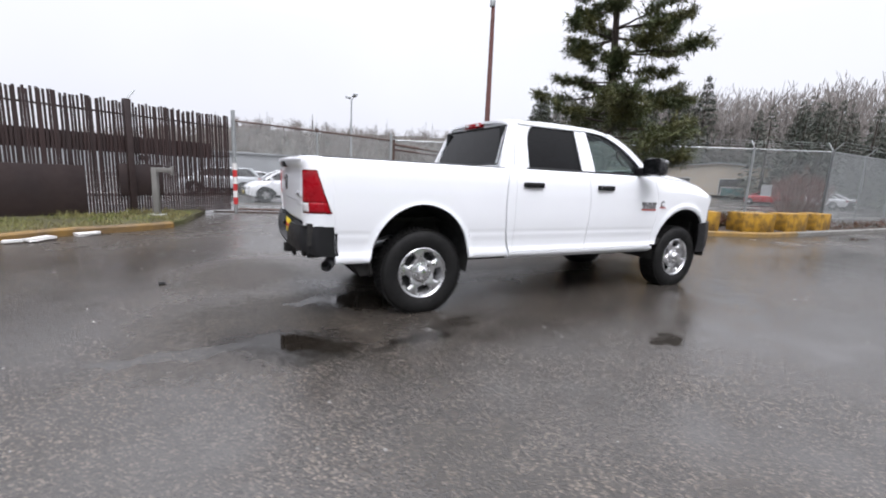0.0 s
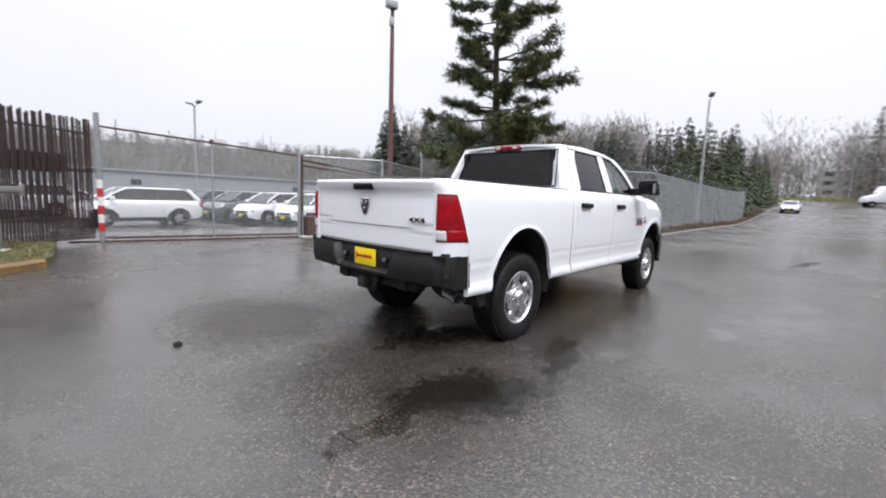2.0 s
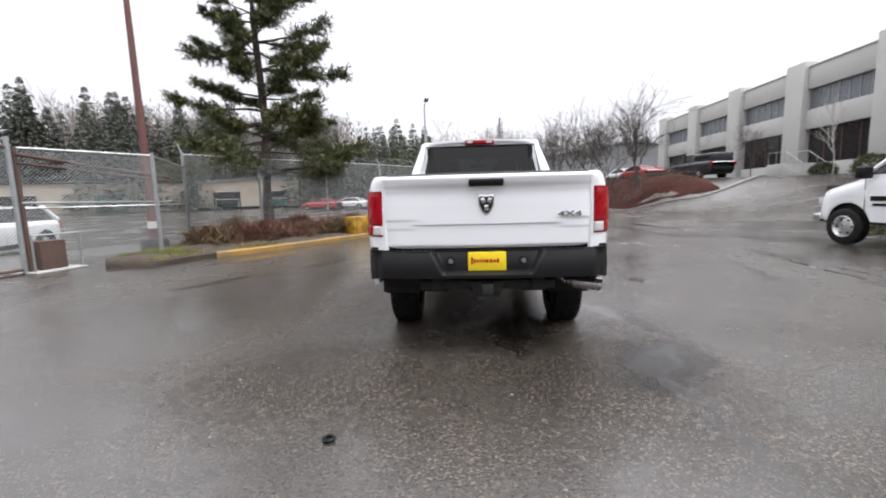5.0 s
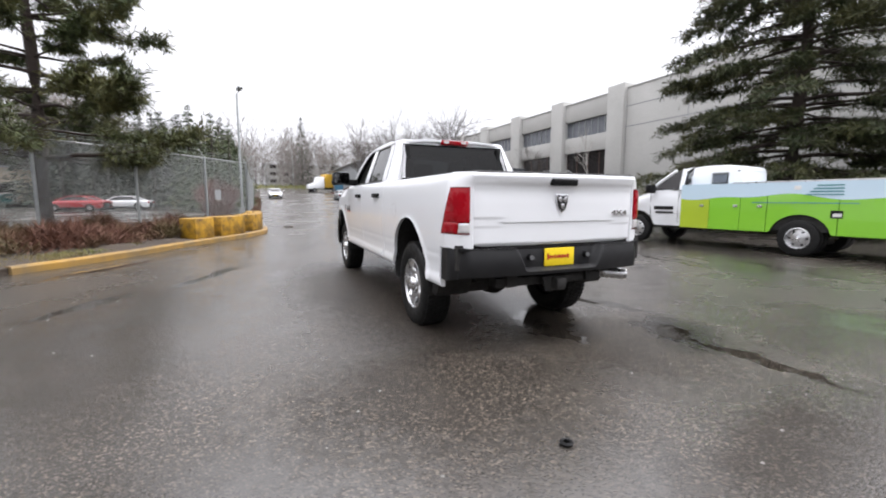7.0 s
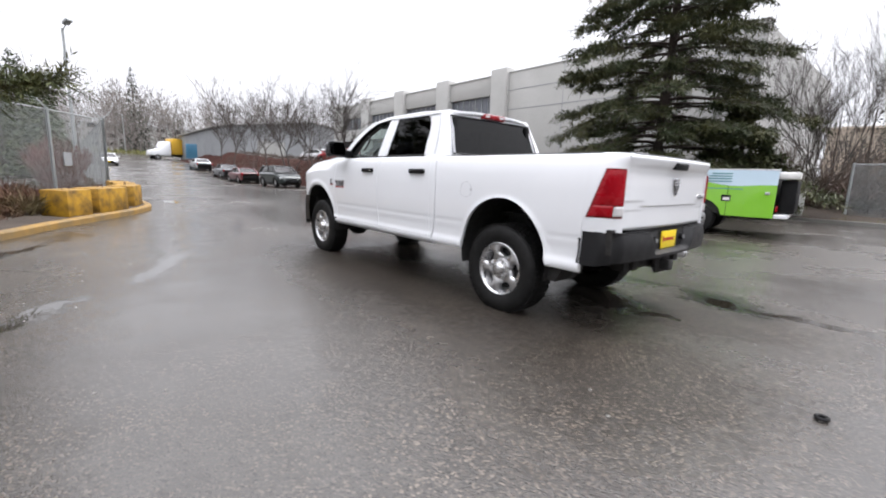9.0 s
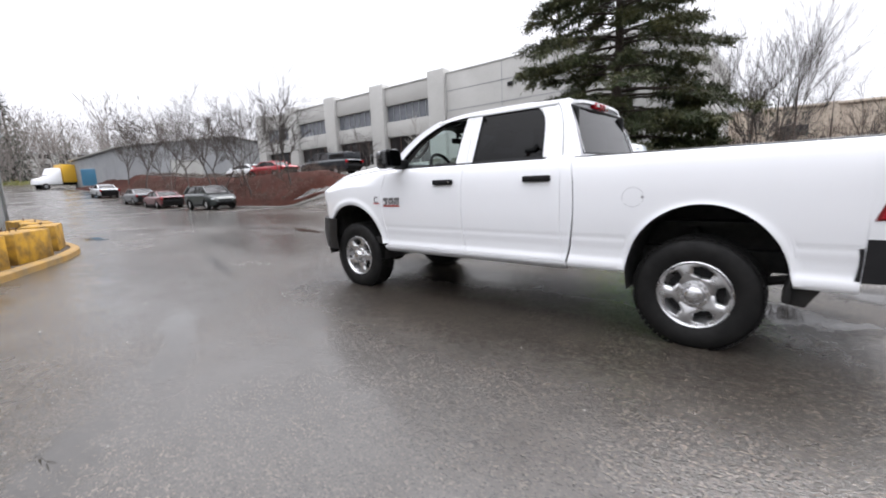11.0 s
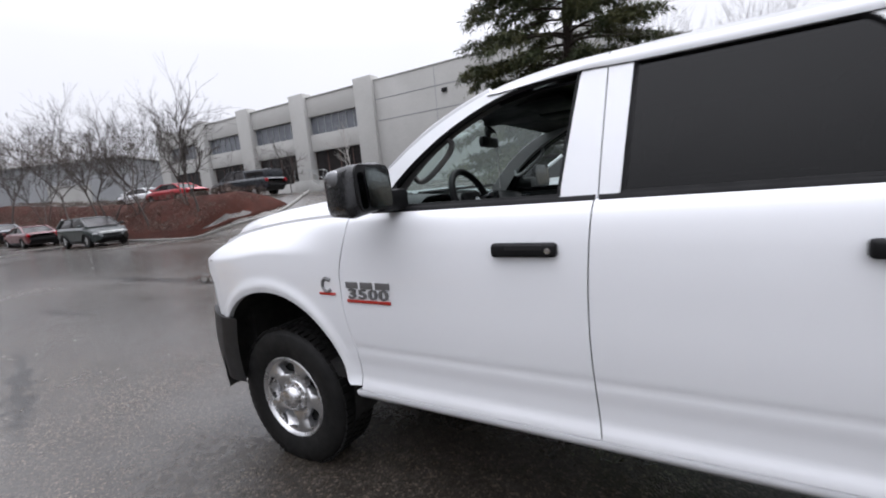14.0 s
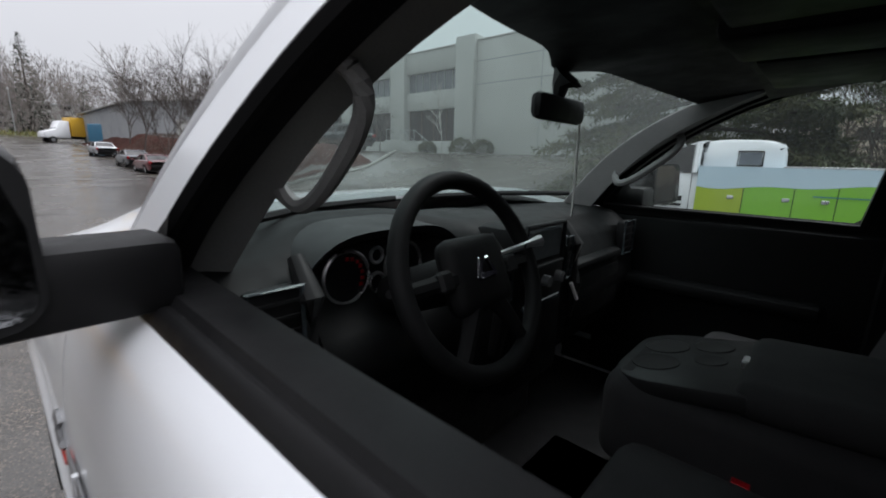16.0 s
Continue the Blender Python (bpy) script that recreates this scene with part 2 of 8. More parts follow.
def chain_link(name="chain_link_wire", open_half=0.42):
    """Diamond wire netting seen as thin wires with air between them."""
    k = Tree(name)
    uv = k.n("UVMap")
    sx = k.n("SeparateXYZ")
    k.link(uv.outputs[0], sx.inputs[0])
    a = k.math('ADD', sx.outputs[0], sx.outputs[1])
    b = k.math('SUBTRACT', sx.outputs[0], sx.outputs[1])
    fa = k.math('ABSOLUTE', k.math('SUBTRACT', k.math('FRACT', k.math('MULTIPLY', a, 14.0)), 0.5))
    fb = k.math('ABSOLUTE', k.math('SUBTRACT', k.math('FRACT', k.math('MULTIPLY', b, 14.0)), 0.5))
    wire = k.math('MAXIMUM', k.math('GREATER_THAN', fa, open_half), k.math('GREATER_THAN', fb, open_half))
    tr = k.n("BsdfTransparent")
    ms = k.n("MixShader")
    k.b.inputs["Base Color"].default_value = (0.36, 0.38, 0.38, 1)
    k.b.inputs["Metallic"].default_value = 0.5
    k.b.inputs["Roughness"].default_value = 0.5
    k.link(wire, ms.inputs[0])
    k.link(tr.outputs[0], ms.inputs[1])
    k.link(k.b.outputs[0], ms.inputs[2])
    k.link(ms.outputs[0], k.out.inputs["Surface"])
    return k.m


def leafy(name, c1, c2, c3):
    """Foliage whose sprays differ from one to the next."""
    k = Tree(name)
    geo = k.n("NewGeometry")
    rnd = geo.outputs["Random Per Island"]
    col = k.mix(rnd, c1, c2)
    col = k.mix(k.range(k.noise(0.9, 4), 0.42, 0.62, 0, 1), col, c3)
    k.link(col, k.b.inputs["Base Color"])
    k.b.inputs["Roughness"].default_value = 0.62
    k.b.inputs["Specular IOR Level"].default_value = 0.3
    k.b.inputs["Subsurface Weight"].default_value = 0.0
    return k.m


M = dict(
    asphalt=wet_asphalt(), link=chain_link(), link_dense=chain_link("close_woven_netting", 0.30),
    white=paint("white_paint", (0.77, 0.78, 0.80)),
    silver=paint("silver_paint", (0.42, 0.44, 0.46)), grey=paint("dark_grey_paint", (0.09, 0.10, 0.11)), black=paint("black_paint", (0.015, 0.016, 0.018)),
    green_dark=paint("dark_green_paint", (0.008, 0.015, 0.014)), red=paint("red_paint", (0.36, 0.012, 0.02)), maroon=paint("maroon_paint", (0.10, 0.014, 0.018)),
    yellow_paint=paint("yellow_paint", (0.62, 0.36, 0.02)), blue=paint("blue_paint", (0.06, 0.20, 0.32)), teal=paint("teal_paint", (0.05, 0.22, 0.22)),
    lime=paint("lime_green_wrap", (0.20, 0.50, 0.02)), lime2=paint("yellow_green_wrap", (0.36, 0.48, 0.02)), skyblue=paint("pale_blue_wrap", (0.52, 0.66, 0.76)),
    trim=surface("black_plastic", (0.006, 0.006, 0.0065), (0.011, 0.011, 0.0115), 0.42, 0.6, spec=0.17, fine=300, bump=0.1, depth=0.001),
    rubber=surface("tyre_rubber", (0.007, 0.007, 0.007), (0.014, 0.0135, 0.013), 0.5, 0.75, spec=0.20, scale=9, fine=120, bump=0.25, depth=0.003),
    chrome=surface("chrome", (0.78, 0.78, 0.79), (0.62, 0.62, 0.64), 0.06, 0.16, metal=1.0, fine=80, bump=0),
    alloy=surface("polished_alloy", (0.64, 0.64, 0.645), (0.52, 0.52, 0.525), 0.24, 0.36, metal=0.92, fine=150, bump=0.05, depth=0.001),
    hub_metal=surface("bright_hub_metal", (0.72, 0.72, 0.72), (0.60, 0.60, 0.61), 0.20, 0.32, metal=0.95, fine=150, bump=0.03, depth=0.001),
    under=surface("underbody_black", (0.008, 0.008, 0.008), (0.02, 0.018, 0.016), 0.6, 0.9, fine=90, bump=0.3),
    # near-black colour put in for shade in seams, slots and holes
    dark_gap=surface("seam_shadow", (0.01, 0.01, 0.01), (0.014, 0.014, 0.014), 0.9, 0.95, bump=0),
    bumper=surface("textured_black_bumper", (0.007, 0.007, 0.008), (0.012, 0.012, 0.013), 0.42, 0.55, spec=0.35, fine=500, bump=0.25, depth=0.001),
    lens_red=surface("red_lens", (0.36, 0.002, 0.010), (0.20, 0.001, 0.005), 0.22, 0.34, spec=0.25, coat=0.35, fine=40, bump=0.2, depth=0.003),
    lens_dark=surface("deep_red_lens", (0.16, 0.002, 0.004), (0.11, 0.002, 0.003), 0.15, 0.2, coat=0.3, fine=40, bump=0.2, depth=0.003),
    lens_white=surface("clear_lens", (0.62, 0.60, 0.60), (0.48, 0.46, 0.46), 0.08, 0.15, coat=1.0, fine=60, bump=0.4, depth=0.003),
    pillar_grey=surface("grey_pillar_plastic", (0.17, 0.17, 0.167), (0.21, 0.21, 0.206), 0.6, 0.75, fine=300, bump=0.1, depth=0.001),
    smoke=surface("smoked_lens", (0.16, 0.165, 0.17), (0.11, 0.11, 0.115), 0.1, 0.2, coat=0.6, fine=60, bump=0.2),
    red_twig=leafy("red_twig", (0.13, 0.055, 0.045), (0.19, 0.095, 0.08), (0.12, 0.07, 0.055)),
    # bare woods far off, lightened in base colour for the haze
    hillwood=leafy("hazed_far_wood", (0.20, 0.175, 0.16), (0.26, 0.232, 0.215), (0.17, 0.16, 0.145)),
    head=surface("headlamp_lens", (0.55, 0.57, 0.58), (0.35, 0.36, 0.37), 0.05, 0.1, coat=1.0, fine=50, bump=0.3),
    plate=surface("yellow_plate", (0.84, 0.64, 0.01), (0.80, 0.58, 0.01), 0.35, 0.45, bump=0),
    ink=surface("red_ink", (0.42, 0.02, 0.01), (0.36, 0.02, 0.01), 0.4, bump=0),
    glass_dark=glass("tinted_glass", (0.012, 0.012, 0.015)), glass_back=glass("tinted_back_glass", (0.035, 0.036, 0.04)),
    glass_clear=glass("clear_glass", (0.70, 0.78, 0.76), mixin=0.015), glass_front=glass("windshield_glass", (0.60, 0.73, 0.70), mixin=0.045), mirror=surface("wet_mirror", (0.30, 0.305, 0.31), (0.13, 0.132, 0.135), 0.03, 0.18, metal=1.0, scale=70, fine=60, bump=0.08, depth=0.004),
    badge_grey=surface("satin_badge_metal", (0.24, 0.24, 0.245), (0.17, 0.17, 0.175), 0.3, 0.4, metal=0.5, fine=90, bump=0),
    wet_shell=surface("wet_black_plastic", (0.008, 0.008, 0.009), (0.014, 0.014, 0.015), 0.16, 0.34, scale=14, fine=90, bump=0.2, depth=0.002),
    soft_grey=surface("soft_grey_plastic", (0.011, 0.0114, 0.0118), (0.017, 0.0174, 0.0178), 0.42, 0.55, spec=0.2, fine=350, bump=0.15, depth=0.001),
    radio_glass=surface("radio_glass", (0.10, 0.115, 0.12), (0.13, 0.145, 0.15), 0.10, 0.16, bump=0),
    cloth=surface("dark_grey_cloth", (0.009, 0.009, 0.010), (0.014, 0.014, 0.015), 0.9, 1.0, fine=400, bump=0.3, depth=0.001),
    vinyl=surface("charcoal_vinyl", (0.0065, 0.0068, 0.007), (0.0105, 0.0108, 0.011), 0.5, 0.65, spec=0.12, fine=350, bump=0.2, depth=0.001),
    screen=surface("black_screen", (0.04, 0.05, 0.055), (0.05, 0.06, 0.065), 0.08, 0.12, bump=0),
    concrete=surface("concrete", (0.42, 0.42, 0.40), (0.34, 0.335, 0.32), 0.75, 0.9, scale=0.5, fine=25, bump=0.2),
    tiltup=surface("painted_concrete_panel", (0.46, 0.455, 0.435), (0.40, 0.395, 0.375), 0.7, 0.85, scale=0.35, fine=12, bump=0.12),
    beige=surface("beige_stucco", (0.55, 0.47, 0.38), (0.50, 0.42, 0.34), 0.8, 0.9, scale=0.3, fine=12, bump=0.1),
    tan=surface("tan_cladding", (0.42, 0.365, 0.29), (0.35, 0.305, 0.245), 0.7, 0.85, scale=0.4, fine=9, bump=0.1),
    roofgrey=surface("grey_roofing", (0.30, 0.31, 0.32), (0.24, 0.25, 0.26), 0.6, 0.8, scale=0.5, fine=8, bump=0.1),
    kerb_yellow=surface("worn_yellow_kerb", (0.33, 0.185, 0.03), (0.13, 0.10, 0.06), 0.55, 0.8, scale=2.2, fine=40, bump=0.4, depth=0.006),
    kerb=surface("wet_kerb_concrete", (0.20, 0.195, 0.18), (0.13, 0.125, 0.115), 0.45, 0.75, scale=2, fine=40, bump=0.4, depth=0.006),
    kerb_worn=surface("faded_yellow_kerb", (0.24, 0.135, 0.025), (0.085, 0.062, 0.038), 0.55, 0.8, scale=2.6, fine=40, bump=0.4, depth=0.006),
    block_yellow=surface("stained_yellow_block", (0.50, 0.27, 0.010), (0.040, 0.022, 0.012), 0.5, 0.8, scale=3.4, fine=30, bump=0.4, depth=0.006),
    slat=surface("brown_slat", (0.020, 0.0095, 0.009), (0.036, 0.018, 0.0155), 0.45, 0.7, scale=3, fine=60, bump=0.2, island=0.3),
    slat_panel=surface("dark_brown_panel", (0.017, 0.009, 0.0085), (0.030, 0.016, 0.0135), 0.5, 0.75, scale=2, fine=60, bump=0.2),
    galv=surface("galvanised_steel", (0.42, 0.44, 0.44), (0.34, 0.355, 0.355), 0.40, 0.6, metal=0.75, scale=5, fine=50, bump=0.08),
    pole_red=surface("rusty_red_pole", (0.135, 0.042, 0.035), (0.10, 0.055, 0.047), 0.55, 0.8, scale=1.6, fine=50, bump=0.3),
    rust=surface("dark_rust", (0.10, 0.055, 0.04), (0.06, 0.04, 0.035), 0.7, 0.9, scale=4, fine=60, bump=0.3),
    stripe_w=surface("reflective_white", (0.75, 0.74, 0.72), (0.65, 0.64, 0.62), 0.4, bump=0), stripe_r=surface("reflective_red", (0.50, 0.03, 0.03), (0.40, 0.03, 0.03), 0.4, bump=0),
    soil=surface("bark_mulch", (0.062, 0.021, 0.015), (0.034, 0.014, 0.0105), 0.9, 1.0, spec=0.15, scale=1.2, fine=18, bump=0.9, depth=0.03),
    soil2=surface("wet_earth", (0.055, 0.040, 0.028), (0.035, 0.026, 0.02), 0.85, 1.0, scale=1.2, fine=18, bump=0.9, depth=0.03),
    grass_soil=surface("mossy_ground", (0.070, 0.072, 0.020), (0.045, 0.034, 0.018), 0.9, 1.0, scale=1.4, fine=40, bump=0.8, depth=0.03),
    hill=surface("winter_hillside", (0.070, 0.060, 0.050), (0.048, 0.046, 0.034), 0.95, 1.0, scale=0.05, fine=0.8, bump=0.6, depth=0.4),
    bark=surface("fir_bark", (0.060, 0.044, 0.036), (0.038, 0.029, 0.025), 0.9, 1.0, scale=5, fine=35, bump=0.8, depth=0.02),
    night_blue=surface("dark_slate_paint", (0.018, 0.022, 0.028), (0.024, 0.028, 0.034), 0.2, 0.35, coat=0.6, fine=40, bump=0.05),
    bark_pale=surface("pale_bark", (0.45, 0.43, 0.40), (0.25, 0.235, 0.22), 0.8, 0.95, scale=5, fine=35, bump=0.4, depth=0.01),
    bark_grey=surface("grey_bark", (0.082, 0.070, 0.062), (0.050, 0.043, 0.039), 0.85, 1.0, scale=5, fine=35, bump=0.5, depth=0.01),
    needles=leafy("pine_needles", (0.040, 0.058, 0.022), (0.078, 0.096, 0.036), (0.110, 0.108, 0.038)),
    needles_dark=leafy("spruce_needles", (0.030, 0.043, 0.018), (0.054, 0.066, 0.027), (0.074, 0.074, 0.028)),
    needles_road=leafy("roadside_conifer", (0.036, 0.056, 0.026), (0.060, 0.084, 0.038), (0.072, 0.084, 0.036)),
    # paler than the near needles, distance haze put into the colour
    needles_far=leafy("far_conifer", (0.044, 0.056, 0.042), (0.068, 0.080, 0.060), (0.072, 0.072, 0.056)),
    twigs=leafy("bare_twigs", (0.13, 0.108, 0.095), (0.19, 0.16, 0.145), (0.14, 0.112, 0.095)),
    heather=leafy("heather_shrub", (0.095, 0.040, 0.028), (0.13, 0.062, 0.040), (0.080, 0.062, 0.026)),
    brush=leafy("brown_brush", (0.070, 0.044, 0.034), (0.115, 0.078, 0.060), (0.060, 0.050, 0.038)),
    grassblade=leafy("grass_blades", (0.10, 0.13, 0.03), (0.16, 0.17, 0.05), (0.18, 0.15, 0.06)),
    win_dark=surface("dark_window", (0.018, 0.017, 0.018), (0.030, 0.026, 0.026), 0.06, 0.12, fine=2, bump=0.03, depth=0.01),
    win_grey=surface("grey_blinds", (0.16, 0.17, 0.19), (0.11, 0.12, 0.14), 0.12, 0.3, scale=2, fine=2, bump=0.03),
    orange=surface("orange_steel", (0.30, 0.10, 0.035), (0.22, 0.075, 0.03), 0.55, 0.7, scale=1, fine=9, bump=0.1),
    box_white=surface("off_white_steel", (0.58, 0.58, 0.56), (0.50, 0.50, 0.48), 0.4, 0.6, scale=3, fine=30, bump=0.05),
    litter=surface("pale_litter", (0.62, 0.60, 0.58), (0.45, 0.44, 0.42), 0.8, bump=0.2),
)


# ---- building helpers ----
def mesh_of(bm, name, smooth=35):
    bmesh.ops.recalc_face_normals(bm, faces=bm.faces[:])
    me = bpy.data.meshes.new(name)
    if smooth:
        lim = radians(smooth)
        for f in bm.faces:
            f.smooth = True
        for e in bm.edges:
            if len(e.link_faces) == 2 and e.calc_face_angle(0) > lim:
                e.smooth = False
    bm.to_mesh(me)
    bm.free()
    return me


def part(name, bm, material, parent, label="", smooth=35, shadow=True):
    me = bm if isinstance(bm, bpy.types.Mesh) else mesh_of(bm, name, smooth)
    if not me.materials:
        me.materials.append(M[material] if isinstance(material, str) else material)
    ob = new(name, me)
    ob.parent = parent
    if label:
        ob["label"] = label
    if not shadow:
        ob.visible_shadow = False
    return ob


def thing(name, label, category, group="", m=None, kind=""):
    ob = new(name)
    ob.empty_display_size = 0.2
    if m is not None:
        ob.matrix_world = m
    return tagged(ob, label, category, group, kind)


def solid(name, bm, material, label="", category="", group="", kind="", smooth=35, m=None):
    """A top-level thing that is one mesh."""
    me = mesh_of(bm, name, smooth)
    me.materials.append(M[material] if isinstance(material, str) else material)
    ob = new(name, me)
    if m is not None:
        ob.matrix_world = m
    return tagged(ob, label, category, group, kind)


def box(x0, x1, y0, y1, z0, z1, bevel=0.0, seg=2, bm=None, m=None):
    b = bmesh.new()
    bmesh.ops.create_cube(b, size=1)
    bmesh.ops.scale(b, vec=(x1 - x0, y1 - y0, z1 - z0), verts=b.verts)
    bmesh.ops.translate(b, vec=((x0 + x1) / 2, (y0 + y1) / 2, (z0 + z1) / 2), verts=b.verts)
    if bevel:
        bmesh.ops.bevel(b, geom=b.edges[:], offset=bevel, segments=seg, profile=0.5, affect='EDGES')
    if m is not None:
        bmesh.ops.transform(b, matrix=m, verts=b.verts)
    return join(bm, b) if bm is not None else b


def join(a, b):
    """Adds bmesh b to a."""
    me = bpy.data.meshes.new("tmp")
    b.to_mesh(me)
    b.free()
    a.from_mesh(me)
    bpy.data.meshes.remove(me)
    return a


def tube(points, radius, seg=10, bm=None, close=True):
    """A round bar through points; radius may be one value or one for each point."""
    b = bm if bm is not None else bmesh.new()
    pts = [Vector(p) for p in points]
    rings = []
    for i, p in enumerate(pts):
        d = (pts[min(i + 1, len(pts) - 1)] - pts[max(i - 1, 0)]).normalized()
        q = d.to_track_quat('Z', 'Y')
        r = radius[i] if isinstance(radius, (list, tuple)) else radius
        rings.append([b.verts.new(p + q @ Vector((r * math.cos(2 * math.pi * k / seg), r * math.sin(2 * math.pi * k / seg), 0))) for k in range(seg)])
    for a, c in zip(rings, rings[1:]):
        for k in range(seg):
            b.faces.new((a[k], a[(k + 1) % seg], c[(k + 1) % seg], c[k]))
    if close:
        b.faces.new(rings[0][::-1])
        b.faces.new(rings[-1])
    return b


def grid(fn, nu, nv, bm=None, wrap=False):
    """A sheet of fn(u, v), u and v from 0 to 1."""
    b = bm if bm is not None else bmesh.new()
    vs = [[b.verts.new(fn(i / nu, j / nv)) for j in range(nv + 1)] for i in range(nu + (0 if wrap else 1))]
    n = len(vs)
    for i in range(n if wrap else n - 1):
        for j in range(nv):
            b.faces.new((vs[i][j], vs[(i + 1) % n][j], vs[(i + 1) % n][j + 1], vs[i][j + 1]))
    return b


def shell(fn, nu, nv, off, bm=None):
    """A sheet of fn(u, v) with a second skin shifted by off and closed rims."""
    b = bm if bm is not None else bmesh.new()
    off = Vector(off)
    a = [[b.verts.new(fn(i / nu, j / nv)) for j in range(nv + 1)] for i in range(nu + 1)]
    c = [[b.verts.new(Vector(a[i][j].co) + off) for j in range(nv + 1)] for i in range(nu + 1)]
    for i in range(nu):
        for j in range(nv):
            b.faces.new((a[i][j], a[i + 1][j], a[i + 1][j + 1], a[i][j + 1]))
            b.faces.new((c[i][j], c[i][j + 1], c[i + 1][j + 1], c[i + 1][j]))
    for i in range(nu):
        b.faces.new((a[i][0], c[i][0], c[i + 1][0], a[i + 1][0]))
        b.faces.new((a[i][nv], a[i + 1][nv], c[i + 1][nv], c[i][nv]))
    for j in range(nv):
        b.faces.new((a[0][j], a[0][j + 1], c[0][j + 1], c[0][j]))
        b.faces.new((a[nu][j], c[nu][j], c[nu][j + 1], a[nu][j + 1]))
    return b


def prism(outline, d0, d1, axis='y', bm=None, bevel=0.0):
    """A flat outline, given as pairs, pulled from d0 to d1 along axis."""
    b = bmesh.new()
    put = {'y': lambda p, d: (p[0], d, p[1]), 'x': lambda p, d: (d, p[0], p[1]), 'z': lambda p, d: (p[0], p[1], d)}[axis]
    lo = [b.verts.new(put(p, d0)) for p in outline]
    hi = [b.verts.new(put(p, d1)) for p in outline]
    n = len(outline)
    b.faces.new(lo)
    b.faces.new(hi[::-1])
    for i in range(n):
        b.faces.new((lo[i], hi[i], hi[(i + 1) % n], lo[(i + 1) % n]))
    bmesh.ops.recalc_face_normals(b, faces=b.faces[:])
    if bevel:
        bmesh.ops.bevel(b, geom=b.edges[:], offset=bevel, segments=2, profile=0.5, affect='EDGES')
    return join(bm, b) if bm is not None else b


def lathe(profile, seg=32, axis='y', bm=None):
    """Turns a profile of (radius, along) pairs about an axis."""
    b = bm if bm is not None else bmesh.new()
    rings = []
    for r, a in profile:
        ring = []
        for k in range(seg):
            c, s = r * math.cos(2 * math.pi * k / seg), r * math.sin(2 * math.pi * k / seg)
            ring.append(b.verts.new({'y': (c, a, s), 'z': (c, s, a), 'x': (a, c, s)}[axis]))
        rings.append(ring)
    for p, q in zip(rings, rings[1:]):
        for k in range(seg):
            b.faces.new((p[k], q[k], q[(k + 1) % seg], p[(k + 1) % seg]))
    return b


def spline(keys):
    """Smooth value through (x, value) keys (monotone cubic blend)."""
    xs, vs = [k[0] for k in keys], [k[1] for k in keys]

    def f(x):
        if x <= xs[0]:
            return vs[0]
        if x >= xs[-1]:
            return vs[-1]
        i = max(j for j in range(len(xs) - 1) if xs[j] <= x)
        t = (x - xs[i]) / (xs[i + 1] - xs[i])

        def slope(j):
            if j == 0 or j == len(xs) - 1:
                return 0 if len(xs) > 2 else (vs[1] - vs[0]) / (xs[1] - xs[0])
            a, b = (vs[j] - vs[j - 1]) / (xs[j] - xs[j - 1]), (vs[j + 1] - vs[j]) / (xs[j + 1] - xs[j])
            return 0 if a * b <= 0 else 2 * a * b / (a + b)
        h = xs[i + 1] - xs[i]
        m0, m1 = slope(i) * h, slope(i + 1) * h
        return ((2 * t**3 - 3 * t**2 + 1) * vs[i] + (t**3 - 2 * t**2 + t) * m0 + (-2 * t**3 + 3 * t**2) * vs[i + 1] + (t**3 - t**2) * m1)
    return f


def mirrored(bm):
    """A copy of bm mirrored across the plane y = 0."""
    b = bm.copy()
    for v in b.verts:
        v.co.y = -v.co.y
    bmesh.ops.reverse_faces(b, faces=b.faces[:])
    return b


def smoothstep(a, b, x):
    t = min(1, max(0, (x - a) / (b - a)))
    return t * t * (3 - 2 * t)

# ---- ground ----
road_rise = spline([(36, 0.0), (65, 1.35), (90, 2.6), (140, 4.6), (260, 9.0), (400, 14.0)])
hill_rise = spline([(70, 0.0), (110, 5.0), (180, 16.0), (400, 30.0)])


def height(x, y):
    z = road_rise(x) * (1 - 0.85 * smoothstep(4, 8, y) * (1 - smoothstep(75, 110, x)) * (1 - smoothstep(45, 70, y)))
    if y < -9:
        bank = 2.05 * smoothstep(-9.9, -13.2, y)
        drive = 2.05 * smoothstep(-11.5, -24.5, y)
        k = smoothstep(20.5, 25.0, x) * (1 - smoothstep(70, 86, x))
        drive *= 1 - smoothstep(60, 80, x)
        z += (bank * k + drive * (1 - k)) * smoothstep(5.0, 13.0, x)
        z += 1.2 * smoothstep(-20, -40, y) * (1 - smoothstep(5, 13, x))
    z -= 0.34 * smoothstep(10.5, 18.0, y) * (1 - smoothstep(40, 60, y)) * (1 - smoothstep(25, 40, x))
    if y > 70:
        z += hill_rise(y) * smoothstep(-60, 10, x)
    return z


def sheet(xs, ys, fn, name, mat, label, kind="structure", category=""):
    b = bmesh.new()
    vs = [[b.verts.new((x, y, fn(x, y))) for y in ys] for x in xs]
    for i in range(len(xs) - 1):
        for j in range(len(ys) - 1):
            b.faces.new((vs[i][j], vs[i + 1][j], vs[i + 1][j + 1], vs[i][j + 1]))
    return solid(name, b, mat, label, category, kind=kind, smooth=60)


far = [120, 140, 170, 220, 300, 420, 700, 1200, 2200]
gx = [-q for q in far[::-1]] + [q for q in range(-100, 10, 10)] + [q for q in range(10, 50, 1)] + list(range(50, 116, 6)) + far
